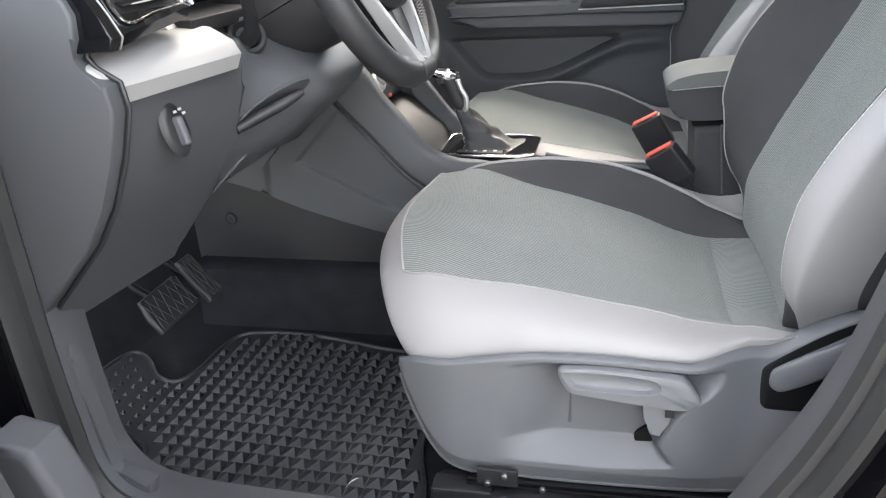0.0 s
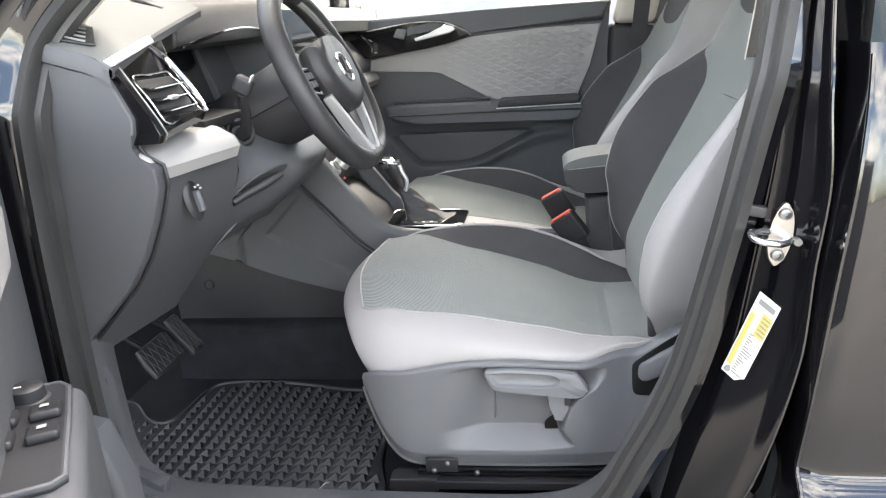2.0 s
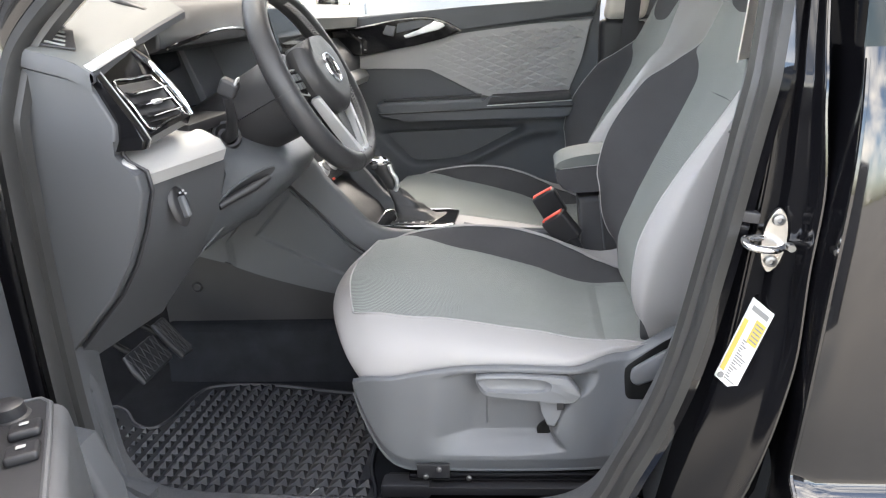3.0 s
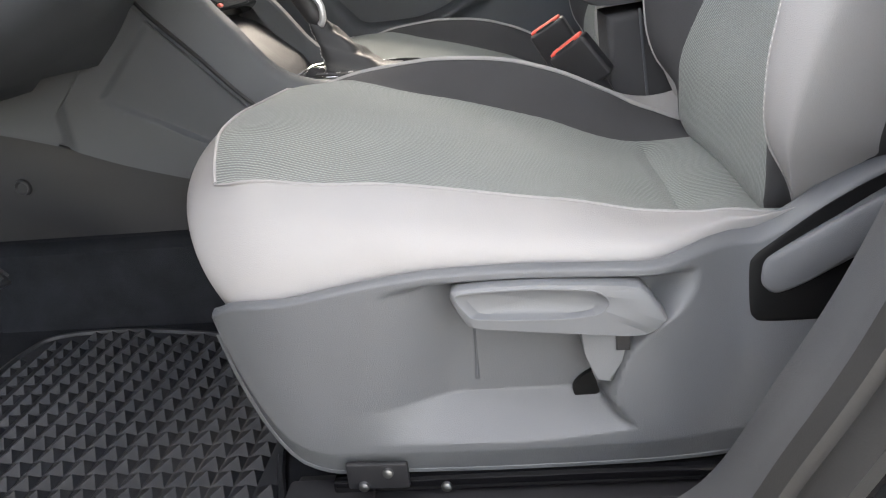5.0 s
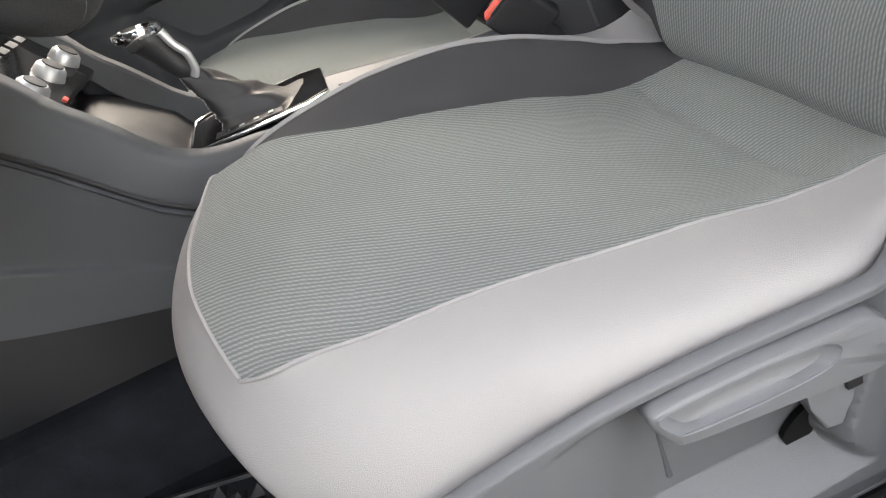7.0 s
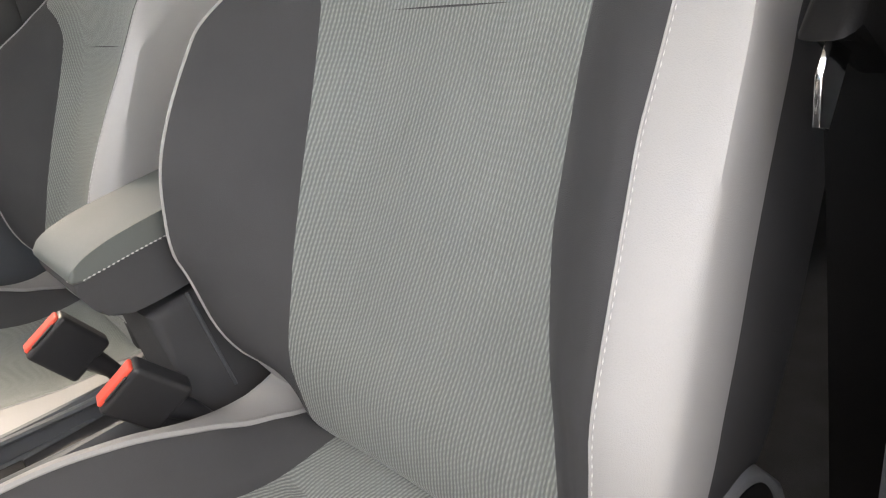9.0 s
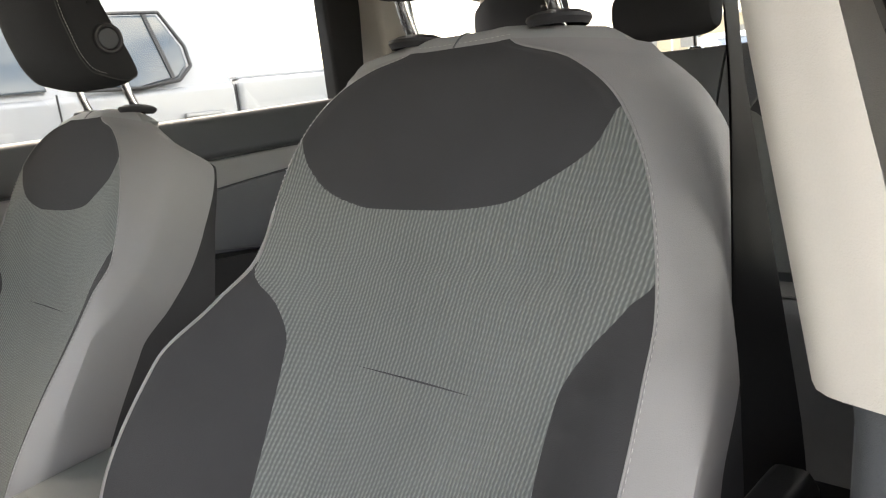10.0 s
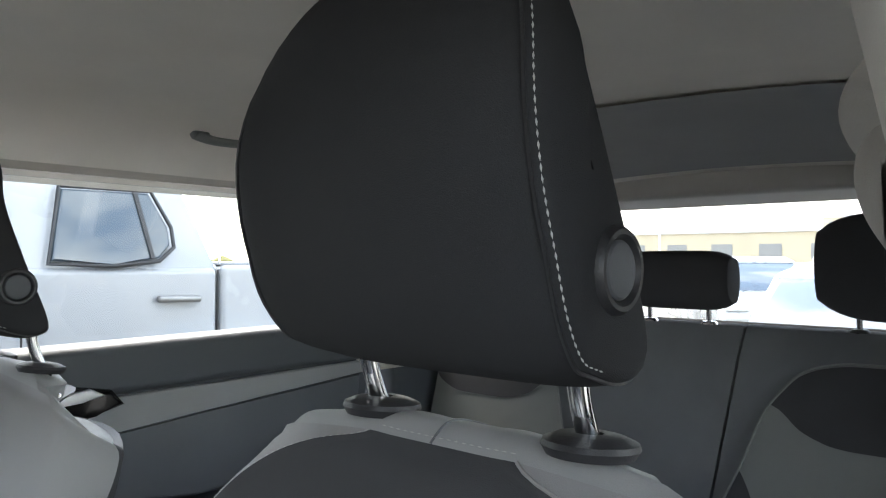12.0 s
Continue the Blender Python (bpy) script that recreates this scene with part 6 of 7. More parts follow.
def door_y(x, z):
    """Inner face of the passenger door below its armrest: a hollow pocket with a swept lip that fades out to the rear."""
    lip = .655 + .105 * ramp(.02, .34, x)
    inside_pocket = ramp(lip, lip + .030, z) * (1 - ramp(.762, .782, z)) * (1 - ramp(.235, .262, x - .5 * (z - .72))) * ramp(-.16, -.10, x + .9 * (z - .70))
    ridge_out = math.exp(-((z - lip) / .020) ** 2) * ramp(-.05, .12, x) * (1 - ramp(.33, .42, x))
    speaker = .010 * (1 - ramp(.095, .115, math.hypot(x + .315, z - .66)))
    return 1.590 + .034 * inside_pocket - .020 * ridge_out - speaker - .03 * (1 - ramp(.36, .52, z)) - .012 * ramp(.775, .815, z)


part("armrest_groove", tube_mesh([(-.185, 1.5075, .846), (.16, 1.5060, .846), (.43, 1.5060, .842)], .0035, 6), M_BLACKPL, parm, "dark groove")
sheet("lower_moulding", [[Vector((x, door_y(x, z), z)) for x in [lerp(-.60, .48, i / 150) for i in range(151)]] for z in [lerp(.40, .825, j / 80) for j in range(81)]], M_PLASTIC, pdoor, "dark lower door moulding with a map pocket")
part("outer_skin", box_bm((1.12, .03, .74), (-.06, 1.75, .73), (0, 0, 0), .01), M_PAINT, pdoor, "black outer skin")
mir = thing("wing_mirror", "black door mirror outside the passenger window", "mirror", (-.30, 1.85, 1.15))
part("housing", box_bm((.10, .20, .13), (-.40, 1.86, 1.215), (0, 0, 12), .035, 4), M_PAINT, mir, "black mirror housing")
part("mirror_glass", box_bm((.004, .165, .10), (-.348, 1.85, 1.215), (0, 0, 12), .02, 2), M_CHROME, mir, "mirror glass")
part("foot", box_bm((.07, .12, .03), (-.38, 1.77, 1.145), (0, 0, 0), .01), M_PAINT, mir)

# rear passenger door
rpd = thing("rear_passenger_door", "closed rear passenger door with grey and pale trim bands", "car door", (1.15, 1.65, .4), kind="structure")
part("door_body", prism_bm([(.60, .36), (1.62, .36), (1.68, .80), (1.70, 1.196), (.66, 1.185)], 1.612, 1.72, "y", .012, 3), M_PLASTIC, rpd, "dark grey door panel")
part("belt_roll", prism_bm([(.64, 1.090), (1.68, 1.108), (1.70, 1.204), (.66, 1.186)], 1.590, 1.70, "y", .018, 4), M_PLASTIC, rpd, "dark padded belt line")
part("pale_band", prism_bm([(.64, 1.086), (1.68, 1.104), (1.68, 1.075), (1.20, 1.040), (.64, .990)], 1.600, 1.616, "y", .005, 3), M_VINYL2, rpd, "pale grey band")
part("grey_field", prism_bm([(.64, .986), (1.20, 1.035), (1.66, 1.070), (1.64, .90), (1.22, .872), (1.05, .900), (.64, .93)], 1.602, 1.616, "y", .005, 3), M_PLASTIC2, rpd, "slate grey field")
rb = part("handle_bezel", prism_bm([(.80, 1.04), (1.00, 1.068), (1.055, 1.082), (1.03, 1.112), (.96, 1.125), (.80, 1.118)], 1.575, 1.603, "y", .010, 4), M_GLOSS, rpd, "gloss black handle bezel")
part("handle", prism_bm([(.88, 1.090), (.97, 1.098), (1.012, 1.106), (.985, 1.120), (.95, 1.116)], 1.560, 1.576, "y", .004, 3), M_SATIN, rb, "silver door handle")
part("door_armrest", prism_bm([(.70, .90), (1.05, .888), (1.22, .862), (1.60, .880), (1.60, .82), (1.20, .80), (.70, .82)], 1.53, 1.614, "y", .014, 4), M_BLACKPL, rpd, "black armrest")
part("outer_skin", box_bm((1.10, .03, .80), (1.14, 1.75, .76), (0, 0, 0), .01), M_PAINT, rpd, "black outer skin")


def far_glass(name, out, label):
    g = finish(name, prism_bm(out, 1.668, 1.672, "y", warp=far(0)), M_GLASS, smooth=False)
    g.visible_shadow = False
    return tagged(g, label, "window", kind="structure")


far_glass("window_1", [(-.60, 1.10), (.53, 1.15), (.62, 1.48), (.20, 1.49), (-.15, 1.36)], "clear front passenger window")
far_glass("window_2", [(.66, 1.18), (1.70, 1.19), (1.62, 1.36), (1.48, 1.49), (.72, 1.49)], "clear rear passenger window")

# pillars on the far side
fp = thing("pillar_passenger", "centre pillar on the passenger side with pale upper trim", "pillar", (.6, 1.65, .45), kind="structure")
part("upper_trim", prism_bm([(.535, 1.092), (.660, 1.085), (.745, 1.53), (.63, 1.53)], 1.590, 1.70, "y", .022, 4, warp=far(0)), M_BEIGE, fp, "pale beige upper trim")
part("lower_trim", prism_bm([(.50, .40), (.66, .40), (.672, 1.088), (.525, 1.095)], 1.596, 1.70, "y", .02, 4), M_BLACKPL, fp, "black lower trim")
part("belt_webbing", box_bm((.046, .0018, .80), (.615, 1.555, 1.12), (0, 6, 0)), M_DARK, fp, "black belt webbing")
cp = thing("pillar_rear", "dark rear pillar with pale inner trim", "pillar", (1.7, 1.65, 1.0), kind="structure")
part("door_pillar", prism_bm([(1.50, 1.19), (1.60, 1.20), (1.56, 1.49), (1.44, 1.49)], 1.630, 1.68, "y", .01, 3, warp=far(0)), M_BLACKPL, cp, "black window pillar")
part("pale_trim", prism_bm([(1.66, 1.08), (1.78, 1.08), (1.78, 1.20), (1.66, 1.50), (1.54, 1.50), (1.625, 1.22)], 1.56, 1.68, "y", .02, 4, warp=far(0)), M_BEIGE, cp, "pale pillar trim")
part("rear_quarter", prism_bm([(1.78, .40), (2.50, .40), (2.52, 1.18), (1.78, 1.18)], 1.60, 1.74, "y", .02, 3), M_PLASTIC, cp, "dark quarter trim")
part("tail_pillar", prism_bm([(2.15, 1.18), (2.52, 1.18), (2.40, 1.52), (2.10, 1.52)], 1.58, 1.70, "y", .02, 3, warp=far(0)), M_BEIGE, cp, "pale tail pillar")
part("tail_pillar", prism_bm([(1.70, .40), (2.50, .40), (2.52, 1.18), (2.40, 1.52), (1.60, 1.52), (1.68, 1.05)], .06, .20, "y", .02, 3, warp=lambda x, y, z: (x, y + lean(z), z)), M_BEIGE, cp)

# ---- roof ----
SEC = [(.20, 1.495), (.235, 1.545), (.30, 1.590), (.45, 1.622), (.70, 1.640), (.905, 1.644), (1.11, 1.640), (1.36, 1.622), (1.51, 1.590), (1.575, 1.545), (1.61, 1.495)]
sec = curve([(0, y, z) for y, z in SEC], 40)


def roof_drop(x):
    return -.05 * max(0, (.25 - x) / .5) ** 2 - .09 * max(0, (x - 1.3) / 1.05) ** 2


lin = [[Vector((x, p.y, p.z + roof_drop(x))) for p in sec] for x in [-.05 + .0615 * i for i in range(40)]]
ceil = sheet("ceiling", lin, M_LINING, None, flip=True)
tagged(ceil, "warm grey cloth headliner of the car", "headliner", kind="structure")
roof_y = spl([q[0] for q in SEC], [q[1] for q in SEC])
# grey sheet just under the rear lining, darker than headliner_cloth
rear_sheet = sheet("roof_panel", [[Vector((x, y, roof_y(y) + roof_drop(x) - .006)) for y in [lerp(.40, 1.41, j / 24) for j in range(25)]] for x in [lerp(1.60, 2.16, i / 16) for i in range(17)]], M_ROOF_GREY, None, flip=True)
tagged(rear_sheet, "darker grey sheet under the rear of the headliner", "roof panel", kind="structure")
outer = finish("roof", grid_mesh([[Vector((x, .905 + (p.y - .905) * 1.06, p.z + .05 + roof_drop(x))) for p in sec] for x in [-.10 + .0645 * i for i in range(40)]]), M_PAINT)
tagged(outer, "black painted car roof", "car roof", kind="structure")
for nm, y0, y1, w in (("trim_left", .085, .215, None), ("trim_right", 1.595, 1.725, None)):
    t = finish(nm, prism_bm([(y0, 1.505), (y1, 1.495), (y1 + (.02 if y0 < 1 else -.0), 1.56), ((y0 + y1) / 2, 1.66), (y0, 1.60)], .25, 2.30, "x", .012, 3), M_BEIGE)
    tagged(t, "pale roof rail trim over the windows", "roof trim", kind="structure")
hd = finish("trim_rear", prism_bm([(2.20, 1.515), (2.36, 1.500), (2.40, 1.58), (2.22, 1.60)], .22, 1.59, "y", .014, 3), M_BEIGE)
tagged(hd, "pale trim above the rear window", "roof trim", kind="structure")
fh = finish("trim_front", prism_bm([(-.08, 1.53), (.05, 1.555), (.05, 1.64), (-.10, 1.62)], .24, 1.57, "y", .014, 3), M_LINING)
tagged(fh, "cloth-covered roof edge above the windscreen", "roof trim", kind="structure")
tg = thing("tailgate", "dark tailgate with a clear rear window", "tailgate", (2.5, .9, .5), kind="structure")
part("lower_panel", prism_bm([(2.42, .40), (2.62, .40), (2.60, 1.175), (2.50, 1.190), (2.44, 1.10)], .10, 1.71, "y", .02, 3), M_BLACKPL, tg, "black tailgate trim")
part("shelf", box_bm((.50, 1.30, .025), (2.22, .905, 1.10), (0, 0, 0), .008), M_BLACKPL, tg, "black parcel shelf")
bw = finish("window_4", prism_bm([(2.555, 1.16), (2.560, 1.16), (2.385, 1.53), (2.380, 1.53)], .22, 1.59, "y"), M_GLASS, smooth=False)
bw.visible_shadow = False
tagged(bw, "clear rear window", "window", kind="structure")
ws = finish("windscreen", prism_bm([(-.98, 1.09), (-.975, 1.09), (-.05, 1.585), (-.055, 1.585)], .20, 1.61, "y"), M_GLASS, smooth=False)
ws.visible_shadow = False
tagged(ws, "clear windscreen", "window", kind="structure")
for nm, y0, y1, s in (("pillar_front", .075, .15, 1), ("pillar_front_far", 1.66, 1.735, -1)):
    ap = finish(nm, prism_bm([(-.99, 1.08), (-.93, 1.08), (-.365, 1.10), (-.358, 1.16), (-.07, 1.40), (.06, 1.53), (.0, 1.58), (-.10, 1.575), (-.60, 1.29)] if s > 0 else [(-.99, 1.08), (-.90, 1.08), (-.02, 1.53), (-.08, 1.575)], y0, y1, "y", .015, 3, warp=lambda x, y, z, s=s: (x, y + s * lean(z), z)), M_BEIGE)
    tagged(ap, "pale trimmed windscreen pillar", "pillar", kind="structure")
fw = finish("bulkhead", box_bm((.04, 1.66, .72), (-1.0, .905, .72), (0, 0, 0), .005), M_BLACKPL)
tagged(fw, "black front bulkhead of the cabin", "bulkhead", kind="structure")

grab = thing("grab_handle", "pale folding grab handle on the roof rail", "grab handle", (1.28, 1.50, 1.55))
part("bar", tube_mesh(curve([(1.15, 1.500, 1.588), (1.165, 1.474, 1.578), (1.19, 1.456, 1.574), (1.28, 1.450, 1.576), (1.36, 1.456, 1.578), (1.39, 1.474, 1.584), (1.41, 1.500, 1.592)], 40), [.010 - .002 * math.sin(math.pi * i / 39) for i in range(40)], 12), M_SOFT, grab, "grey grab bar")
for x in (1.155, 1.405):
    part("foot", box_bm((.035, .020, .026), (x, 1.502, 1.594), (-35, 0, 0), .006, 3), M_SOFT, grab, "handle foot")
lamp = finish("roof_lamp", box_bm((.09, .05, .012), (1.32, .905, 1.640), (0, 0, 0), .004, 3), M_PALETRIM)
tagged(lamp, "small pale roof lamp, off", "roof lamp")

# ---- driver's belt ----
belt = thing("seat_belt", "black seat belt with guide and steel tongue beside the pillar", "seat belt", (.66, .25, .5))
bc = curve([(.750, .282, 1.39), (.745, .276, 1.25), (.735, .262, 1.10), (.728, .250, .95), (.722, .240, .80), (.712, .230, .48)], 30)
part("webbing", merge(*[grid_mesh([[p + Vector(((1 - k / 1.5) * lerp(.0093, .021, min(1, max(0, (p.z - .95) * 4))), (k / 1.5 - 1) * lerp(.020, -.004, min(1, max(0, (p.z - .95) * 4))) + d, 0)) for k in range(4)] for p in bc]) for d in (0, .0016)]), M_PIT, belt, "black webbing")
part("guide", prism_bm([(.585, .955), (.605, .974), (.655, .972), (.668, .958), (.668, .922), (.650, .920), (.630, .942)], .198, .224, "y", .007, 3), M_PIT, belt, "black tongue cover")
part("tongue", prism_bm([(.596, .935), (.608, .950), (.628, .938), (.604, .906), (.594, .911)], .214, .218, "y", .0008), M_CHROME, belt, "steel tongue")
part("upper_guide", tube_mesh(curve([(.785, .272, 1.442), (.785, .280, 1.434), (.785, .287, 1.420), (.785, .288, 1.408), (.783, .284, 1.394)], 16), [.006 + .013 * math.sin(math.pi * (i + .5) / 17) for i in range(16)], 20), M_BEIGE, belt, "pale upper belt guide")
part("guide_skirt", tube_mesh(curve([(.775, .274, 1.402), (.778, .280, 1.394), (.780, .279, 1.378), (.778, .272, 1.358), (.774, .262, 1.335), (.770, .256, 1.318)], 20), [.010 + .009 * math.sin(math.pi * min(1, (i + 2) / 16)) for i in range(20)], 20), M_BEIGE, belt, "pale guide cover")

# ---- rear bench ----
bench = thing("rear_bench", "dark cloth rear bench with slate grey panels and pale piping", "rear seat", (1.75, .9, .4))


def bench_sec(y0, y1, name, m, label):
    a = [(1.58, .50), (1.55, .62), (1.57, .735), (1.64, .750), (1.84, .700), (1.96, 1.17), (1.985, 1.212), (2.02, 1.222), (2.06, 1.205), (2.08, 1.10), (2.02, .55), (1.98, .40), (1.60, .40)]
    def slant(x, y, z):
        return x, y + (.12 * (1.19 - z) if .70 < y < .86 else 0), z
    return part(name, prism_bm([(p.x, p.z) for p in curve([(x, 0, z) for x, z in a], 52, True)], y0, y1, "y", .022, 4, warp=slant), m, bench, label)


bench_sec(.215, .772, "seat_section", M_BENCH, "dark cloth seat section")
bench_sec(.778, 1.575, "seat_section", M_BENCH, "dark cloth seat section")


def bench_x(z):
    return 1.835 + (z - .72) * .248


# outline of a padded back panel, the lower edge of its dark shoulder piece and of the dark bolsters beside it, by the way from its middle
PAD_TOP = spl([0, .06, .11, .15, .181, .213, .245, .28], [1.166, 1.165, 1.157, 1.140, 1.107, 1.060, .965, .880])
YOKE_LOW = spl([0, .05, .08, .14, .19, .205], [1.014, 1.014, 1.016, 1.035, 1.073, 1.078])
BOLSTER = spl([.16, .19, .218, .246, .28], [.735, .80, .89, .943, .98])


def bench_pad(yc, d, z, lift):
    full = 1 - min(1.0, abs(d) / .30) ** 3
    return Vector((bench_x(z) - .004 - .010 * full * math.sin(math.pi * min(1, max(0, (z - .70) / .48))) - lift, yc + d, z))


def pad_sheet(yc, d0, d1, low, high, lift):
    return [[bench_pad(yc, d, lerp(low(abs(d)), high(abs(d)), j / 14), lift) for j in range(15)] for d in [lerp(d0, d1, i / 40) for i in range(41)]]


for yc in (.500, 1.400):
    reach = .28 if yc < 1 else .165
    pn = sheet("back_panel_cloth", pad_sheet(yc, -.28, reach, lambda d: .735, PAD_TOP, 0), M_SOFT, bench, "slate grey back panel", flip=True)
    sheet("yoke", pad_sheet(yc, -.205, min(.205, reach), lambda d: YOKE_LOW(d), lambda d: PAD_TOP(d) - .004, .0025), M_DARK, pn, "charcoal shoulder panel", flip=True)
    for s in (-1, 1):
        if s < 0 or yc < 1:
            sheet("bolster", pad_sheet(yc, min(s * .165, s * .275), max(s * .165, s * .275), lambda d: .735, lambda d: min(BOLSTER(d), PAD_TOP(d) - .003), .0025), M_DARK, pn, "charcoal lower side bolster", flip=True)
    part("piping", tube_mesh([bench_pad(yc, d, PAD_TOP(abs(d)), .002) for d in [lerp(-.28, reach, i / 70) for i in range(71)]], .0028, 6), M_SOFT, bench, "grey piping")
    part("cushion_panel", prism_bm([(1.60, yc - .16), (1.83, yc - .15), (1.83, yc + .15), (1.60, yc + .16)], .742, .750, "z", .004, warp=lambda x, y, z: (x, y, z - (x - 1.60) * .20 + .012)), M_SOFT, bench, "slate grey cushion panel")
part("release_loop", box_bm((.012, .022, .05), (1.975, .93, 1.19), (0, 14, 0), .004), M_BLACKPL, bench, "black strap loop")


def rear_headrest(y, w, h, z0, soft=.16, power=8):
    hr = thing("rear_headrest", "dark cloth rear headrest on chrome posts", "headrest", (1.99, y, z0), "rear headrests")
    a = [(1.950, z0 + .02), (1.935, z0 + h * .5), (1.945, z0 + h * .9), (1.975, z0 + h), (2.02, z0 + h * .92), (2.035, z0 + h * .5), (2.02, z0 + .01), (1.985, z0)]
    ol = curve([(x, 0, z) for x, z in a], 40, True)
    c = Vector((1.985, 0, z0 + h / 2))
    rows = []
    for i in range(17):
        t = i / 8 - 1
        k = 1 - abs(t) ** power * soft
        rows.append([Vector(((c + (p - c) * k).x, y + t * w, (c + (p - c) * k).z)) for p in ol])
    for t, k in ((1, .5), (1, .02)):
        rows.append([Vector(((c + (p - c) * k).x, y + w * (1.02 if k > .1 else 1.025), (c + (p - c) * k).z)) for p in ol])
    rows = [[Vector(((c + (p - c) * .02).x, y - w * 1.025, (c + (p - c) * .02).z)) for p in ol], [Vector(((c + (p - c) * .5).x, y - w * 1.02, (c + (p - c) * .5).z)) for p in ol]] + rows
    part("pad", grid_mesh(rows, False, True), M_DARK, hr, "dark cloth pad")
    for s in (-1, 1):
        part("post", tube_mesh([(1.995, y + s * w * .55, 1.20), (1.990, y + s * w * .55, z0 + .03)], .0055, 10), M_CHROME, hr, "chrome post")
        part("collar", lathe_mesh([(.007, .008), (.014, .007), (.018, .002), (.018, -.004)], 18, (1.995, y + s * w * .55, 1.219)), M_CHROME if y > .6 and y < 1.1 else M_BLACKPL, hr)
    return hr


rear_headrest(.922, .124, .128, 1.250, .26, 6)
rear_headrest(.480, .152, .205, 1.243, .34, 4)
rear_headrest(1.350, .140, .190, 1.243, .34, 4)

# ---- outside: white pickup truck beside the car ----
TY = 3.30
truck = thing("pickup_truck", "white crew cab pickup truck parked alongside", "truck", (2.0, 4.2, 0))


def twarp(x, y, z):
    return x, y + (.30 * max(0, z - 1.32) if y < TY + .9 else -.30 * max(0, z - 1.32)), z


part("cab_lower", prism_bm([(-.60, .50), (2.29, .50), (2.29, 1.32), (-.60, 1.32)], TY, TY + 1.85, "y", .03, 3), M_TRUCK, truck, "white cab side")
part("cab_upper", prism_bm([(-.60, 1.30), (-.35, 1.34), (.05, 1.66), (.35, 1.74), (1.2, 1.765), (2.06, 1.73), (2.17, 1.68), (2.30, 1.30)], TY + .02, TY + 1.83, "y", .05, 4, warp=twarp), M_TRUCK, truck, "white cab roof")
part("bed", prism_bm([(2.31, .55), (4.20, .55), (4.20, 1.335), (2.31, 1.335)], TY + .005, TY + 1.845, "y", .03, 3), M_TRUCK, truck, "white pickup bed")
part("bed_rail", prism_bm([(2.31, 1.333), (4.20, 1.333), (4.20, 1.350), (2.31, 1.350)], TY + .03, TY + .10, "y", .005), M_TRUCK, truck, "white bed rail")
part("bonnet", prism_bm([(-2.0, .50), (-.58, .50), (-.58, 1.25), (-1.8, 1.15), (-2.0, 1.0)], TY, TY + 1.85, "y", .06, 4), M_TRUCK, truck, "white bonnet")
M_TWIN = mat("reflecting_truck_glass", (0.05, 0.07, 0.09), 0.03, vary=0.1, coat=1.0, rvary=0.01)
tw = part("rear_side_window", prism_bm([(1.55, 1.345), (1.62, 1.645), (1.99, 1.650), (2.06, 1.50), (2.06, 1.42), (2.0, 1.36), (1.80, 1.335)], TY - .012, TY + .03, "y", .012, 3, warp=twarp), M_TWIN, truck, "dark reflecting side window")
part("window_seal", tube_mesh([twarp(x, TY - .012, z) for x, z in ((1.54, 1.335), (1.61, 1.655), (2.0, 1.66), (2.075, 1.50), (2.075, 1.41), (2.0, 1.35), (1.80, 1.325))], .009, 8, True), M_BLACKPL, tw)
part("window_bar", prism_bm([(1.96, 1.36), (1.98, 1.36), (1.935, 1.65), (1.915, 1.65)], TY - .020, TY - .008, "y", .002, warp=twarp), M_BLACKPL, tw)
part("front_side_window", prism_bm([(.10, 1.34), (.18, 1.60), (.45, 1.66), (1.38, 1.66), (1.42, 1.345)], TY - .012, TY + .03, "y", .012, 3, warp=twarp), M_TWIN, truck, "dark reflecting side window")
th = part("door_handle", box_bm((.205, .035, .030), (2.085, TY - .022, 1.182), (0, 1, 0), .012, 3), M_STEEL, truck, "grey door handle")
part("handle_bowl", lathe_mesh([(0, 0), (.05, .002), (.06, .004), (.062, .0)], 24, (2.06, TY + .004, 1.176), (90, 0, 0)), M_TRUCK, th)
part("door_gap", tube_mesh([(2.300, TY + .020, .56), (2.300, TY + .020, 1.31)], .0045, 6), M_BLACKPL, truck, "dark body gap")
part("door_gap", tube_mesh([(1.45, TY - .001, .56), (1.45, TY - .001, 1.33)], .004, 6), M_BLACKPL, truck)
part("badge", box_bm((.07, .006, .018), (3.30, TY + .002, 1.20), (0, 0, 0), .003), M_GREYPRINT, truck, "small grey badge")
for x in (-1.3, 3.35):
    wh = part("wheel", lathe_mesh([(.0, .0), (.25, .0), (.36, .02), (.38, .06), (.38, .22), (.36, .25), (0, .25)], 36, (x, TY + .25, .38), (90, 0, 0)), M_RUBBER, truck, "black tyre")
    part("rim", lathe_mesh([(0, .262), (.06, .262), (.22, .255), (.245, .25)], 30, (x, TY + .25, .38), (90, 0, 0)), M_SATIN, wh, "silver rim")


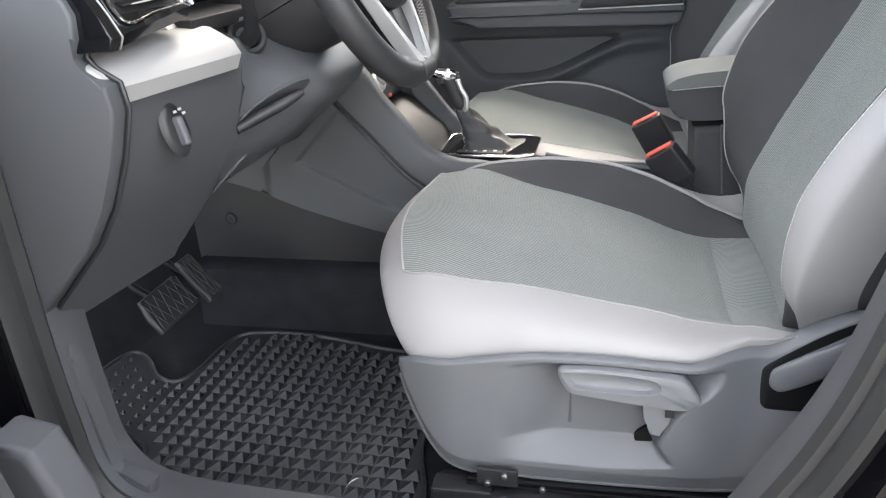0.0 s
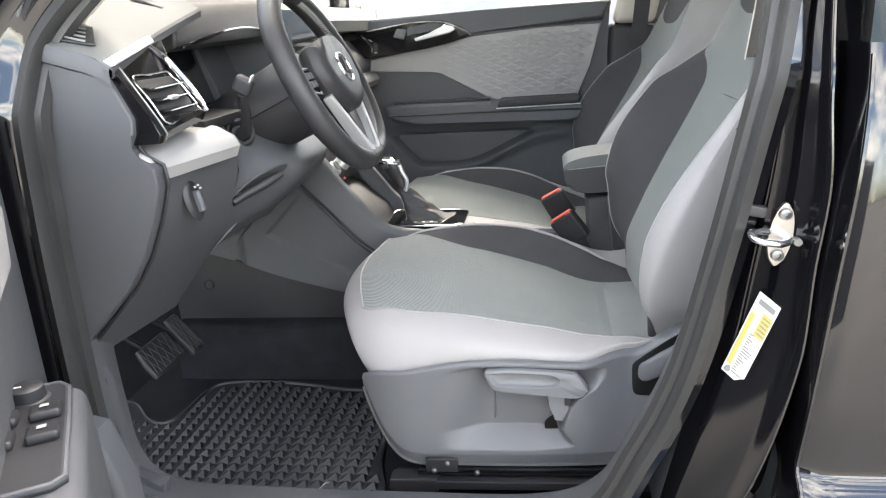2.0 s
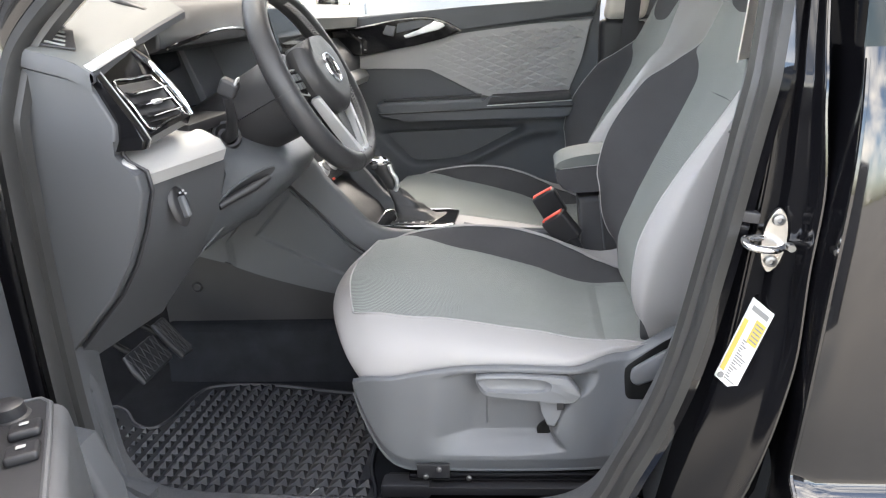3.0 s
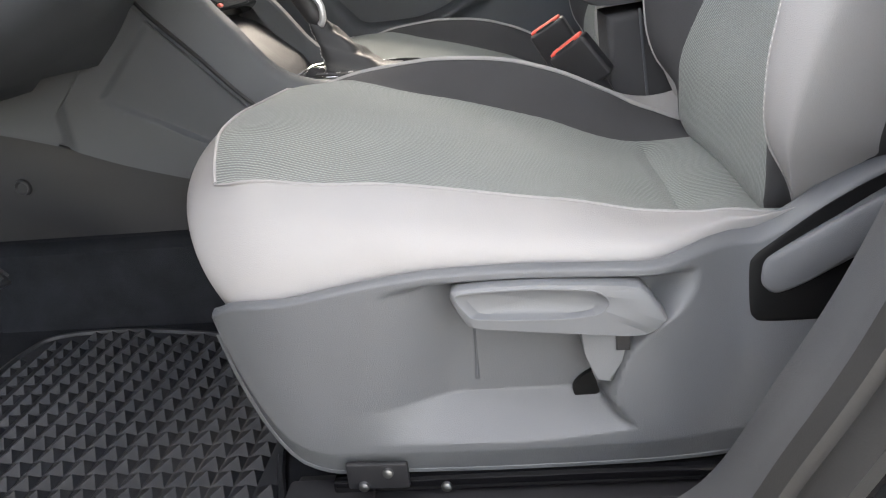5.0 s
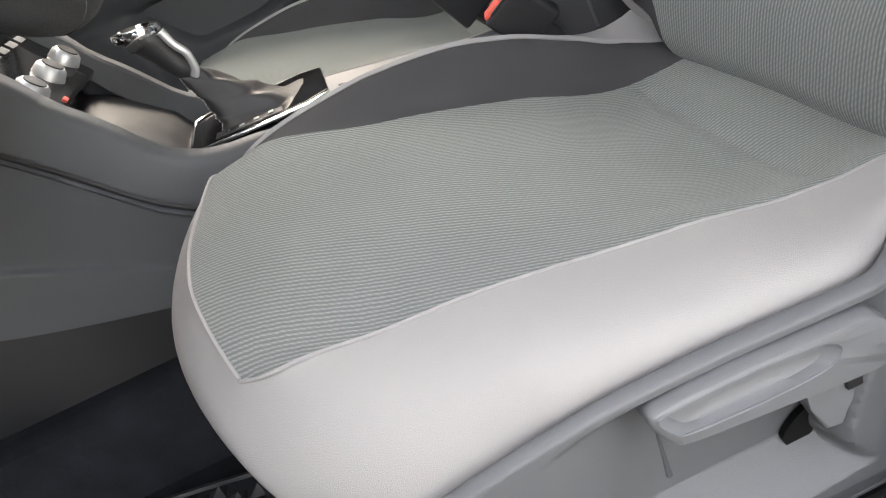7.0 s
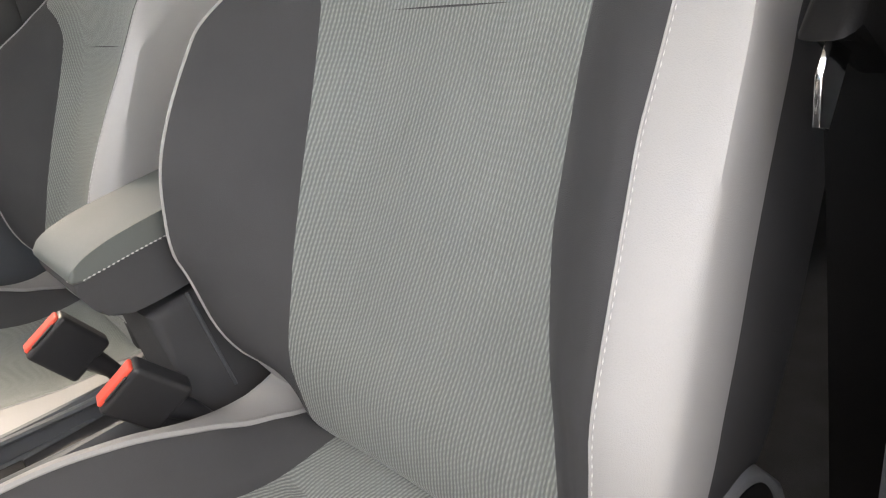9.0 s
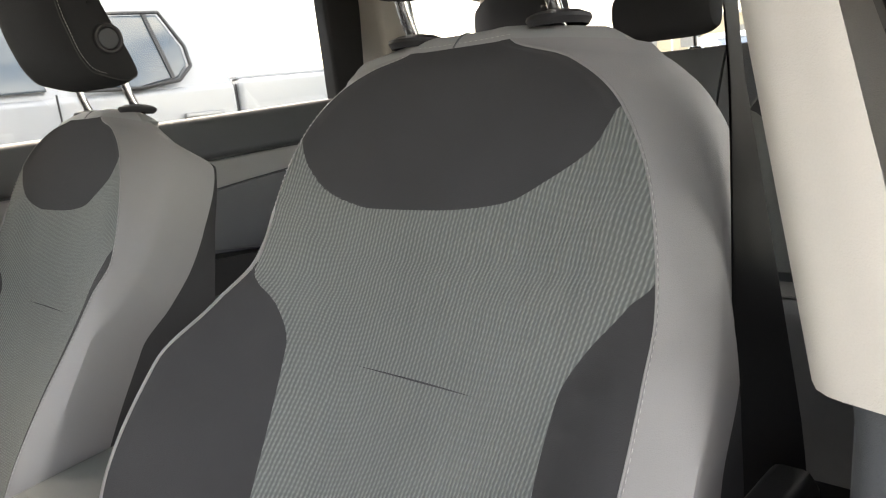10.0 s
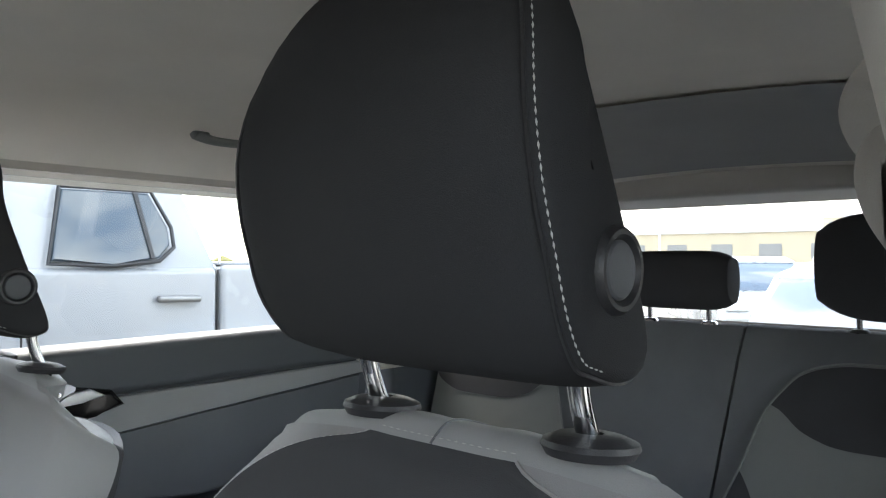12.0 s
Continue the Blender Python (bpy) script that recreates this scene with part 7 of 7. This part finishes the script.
# ---- outside: parked cars behind ----
def parked_car(at, turn, paint, label, h=1.48, lights=True):
    """A simple parked car with its tail to +x of its own frame; body, glass, lamps and wheels."""
    c = thing("parked_car", label, "car", at, "parked cars")
    m = Matrix.Translation(at) @ Matrix.Rotation(radians(turn), 4, "Z")
    k = h / 1.48

    def p(name, data, mm, lab="", par=None):
        o = part(name, data, mm, None, lab)
        o.data.transform(m)
        o.parent = par or c
        o.matrix_parent_inverse = c.matrix_world.inverted()
        return o
    p("body", prism_bm([(-2.2, .30), (2.2, .30), (2.25, .62), (2.15, .92 * k), (1.5, .97 * k), (-1.0, .95 * k), (-2.1, .78), (-2.25, .55)], -.90, .90, "y", .07, 4), paint, "painted body")
    p("cabin", prism_bm([(-1.15, .93 * k), (-.35, 1.42 * k), (.2, 1.48 * k), (1.2, 1.44 * k), (1.95, .95 * k)], -.78, .78, "y", .10, 4), M_TWIN, "dark windows")
    p("roof", prism_bm([(-.40, 1.415 * k), (.2, 1.485 * k), (1.2, 1.445 * k), (1.3, 1.39 * k), (.2, 1.435 * k), (-.42, 1.375 * k)], -.72, .72, "y", .03, 3), paint, "painted roof")
    for s in (-1, 1):
        p("head_lamp", box_bm((.10, .34, .12), (-2.17, s * .68, .72), (0, 0, 0), .03, 3), M_SATIN, "clear lamp")
        p("tail_lamp", box_bm((.10, .30, .16), (2.17, s * .70, .82 * k), (0, 0, 0), .03, 3), M_RED, "red tail lamp")
        for x in (-1.4, 1.35):
            p("wheel", lathe_mesh([(0, 0), (.22, 0), (.31, .02), (.32, .05), (.32, .20), (0, .2)], 28, (x, s * .74 + (.1 if s < 0 else -.1) + (0 if s > 0 else .0), .32), (90, 0, 0)), M_RUBBER, "black tyre")
    return c


M_BLUE = mat("pale_blue_paint", (0.30, 0.40, 0.55), 0.25, vary=0.05, coat=0.8)
M_SILVER = mat("silver_paint", (0.40, 0.41, 0.42), 0.3, 0.4, vary=0.05, coat=0.6)
M_TAUPE = mat("taupe_paint", (0.14, 0.12, 0.11), 0.3, 0.2, vary=0.05, coat=0.6)
parked_car((5.6, 1.0, 0), 0, M_BLUE, "pale blue car parked behind, nose towards us", 1.36)
parked_car((13.5, 4.9, 0), 35, M_SILVER, "silver car parked across the lot")
parked_car((15.0, 3.0, 0), 180, M_TAUPE, "dark taupe tall car parked across the lot", 1.78)
parked_car((13.5, 8.6, 0), 15, M_SILVER, "silver car parked further along the lot", 1.5)

# ---- distance: low pale buildings and a line of scrub ----
M_WALL = mat("pale_building_wall", (0.44, 0.38, 0.28), 0.9, vary=0.10, scale=0.2, grain=4)
M_SHED = mat("pale_shed_roof", (0.55, 0.58, 0.60), 0.8, vary=0.08, scale=0.2, grain=4)
M_SCRUB = mat("dry_scrub", (0.16, 0.15, 0.05), 0.95, vary=0.5, scale=0.8, grain=9)


def building(x, y, w, d, h, rows, cols, label, turn=0):
    b = thing("building", label, "building", (x, y, 0))
    m = Matrix.Translation((x, y, 0)) @ Matrix.Rotation(radians(turn), 4, "Z")
    o = part("wall", box_bm((d, w, h), (0, 0, h / 2), (0, 0, 0), .05), M_WALL, b, "pale wall")
    o.data.transform(m)
    r = part("roof", box_bm((d + .8, w + .8, .5), (0, 0, h + .25), (0, 0, 0), .05), M_SHED, b, "pale roof edge")
    r.data.transform(m)
    for i in range(rows):
        for j in range(cols):
            win = part("window", box_bm((.3, w / cols * .45, h / rows * .4), (-d / 2, -w / 2 + w / cols * (j + .5), h / rows * (i + .5)), (0, 0, 0), .02), M_GREYPRINT, b)
            win.data.transform(m)
    for o in b.children:
        o.matrix_parent_inverse = b.matrix_world.inverted()


building(165, 66, 60, 14, 8.0, 1, 6, "long low pale warehouse in the distance")
building(172, 32, 22, 14, 11.0, 4, 5, "pale office block in the distance")
building(150, 8, 26, 14, 8.5, 2, 6, "pale low building in the distance")
building(140, -40, 46, 14, 7.0, 1, 8, "pale shed in the distance")
rng = random.Random(7)
sc = []
for k in range(420):
    a = rng.uniform(0, 2 * math.pi)
    d = rng.uniform(180, 240)
    x, y, s = d * math.sin(a), d * math.cos(a), rng.uniform(1.0, 2.6)
    sc.append(lathe_mesh([(.05, 0), (s * 1.4, s * .3), (s * rng.uniform(.9, 1.6), s * .7), (s * .5, s * rng.uniform(.9, 1.3)), (.02, s * 1.3)], 7, (x, y, 0), (0, 0, rng.uniform(0, 60))))
scrub = finish("scrub", merge(*sc), M_SCRUB)
tagged(scrub, "low dry scrub along the edge of the lot", "scrub", kind="stuff")
for x, y, h in ((60, 52, 11), (84, 40, 11), (38, 62, 10)):
    lp = thing("street_lamp", "tall grey lot lamp on a pole", "street lamp", (x, y, 0), "street lamps")
    part("pole", tube_mesh([(x, y, 0), (x, y, h)], .11, 8), M_SATIN, lp, "grey pole")
    part("head", box_bm((.5, .9, .16), (x, y, h), (0, 0, 20), .04), M_SATIN, lp, "lamp head")
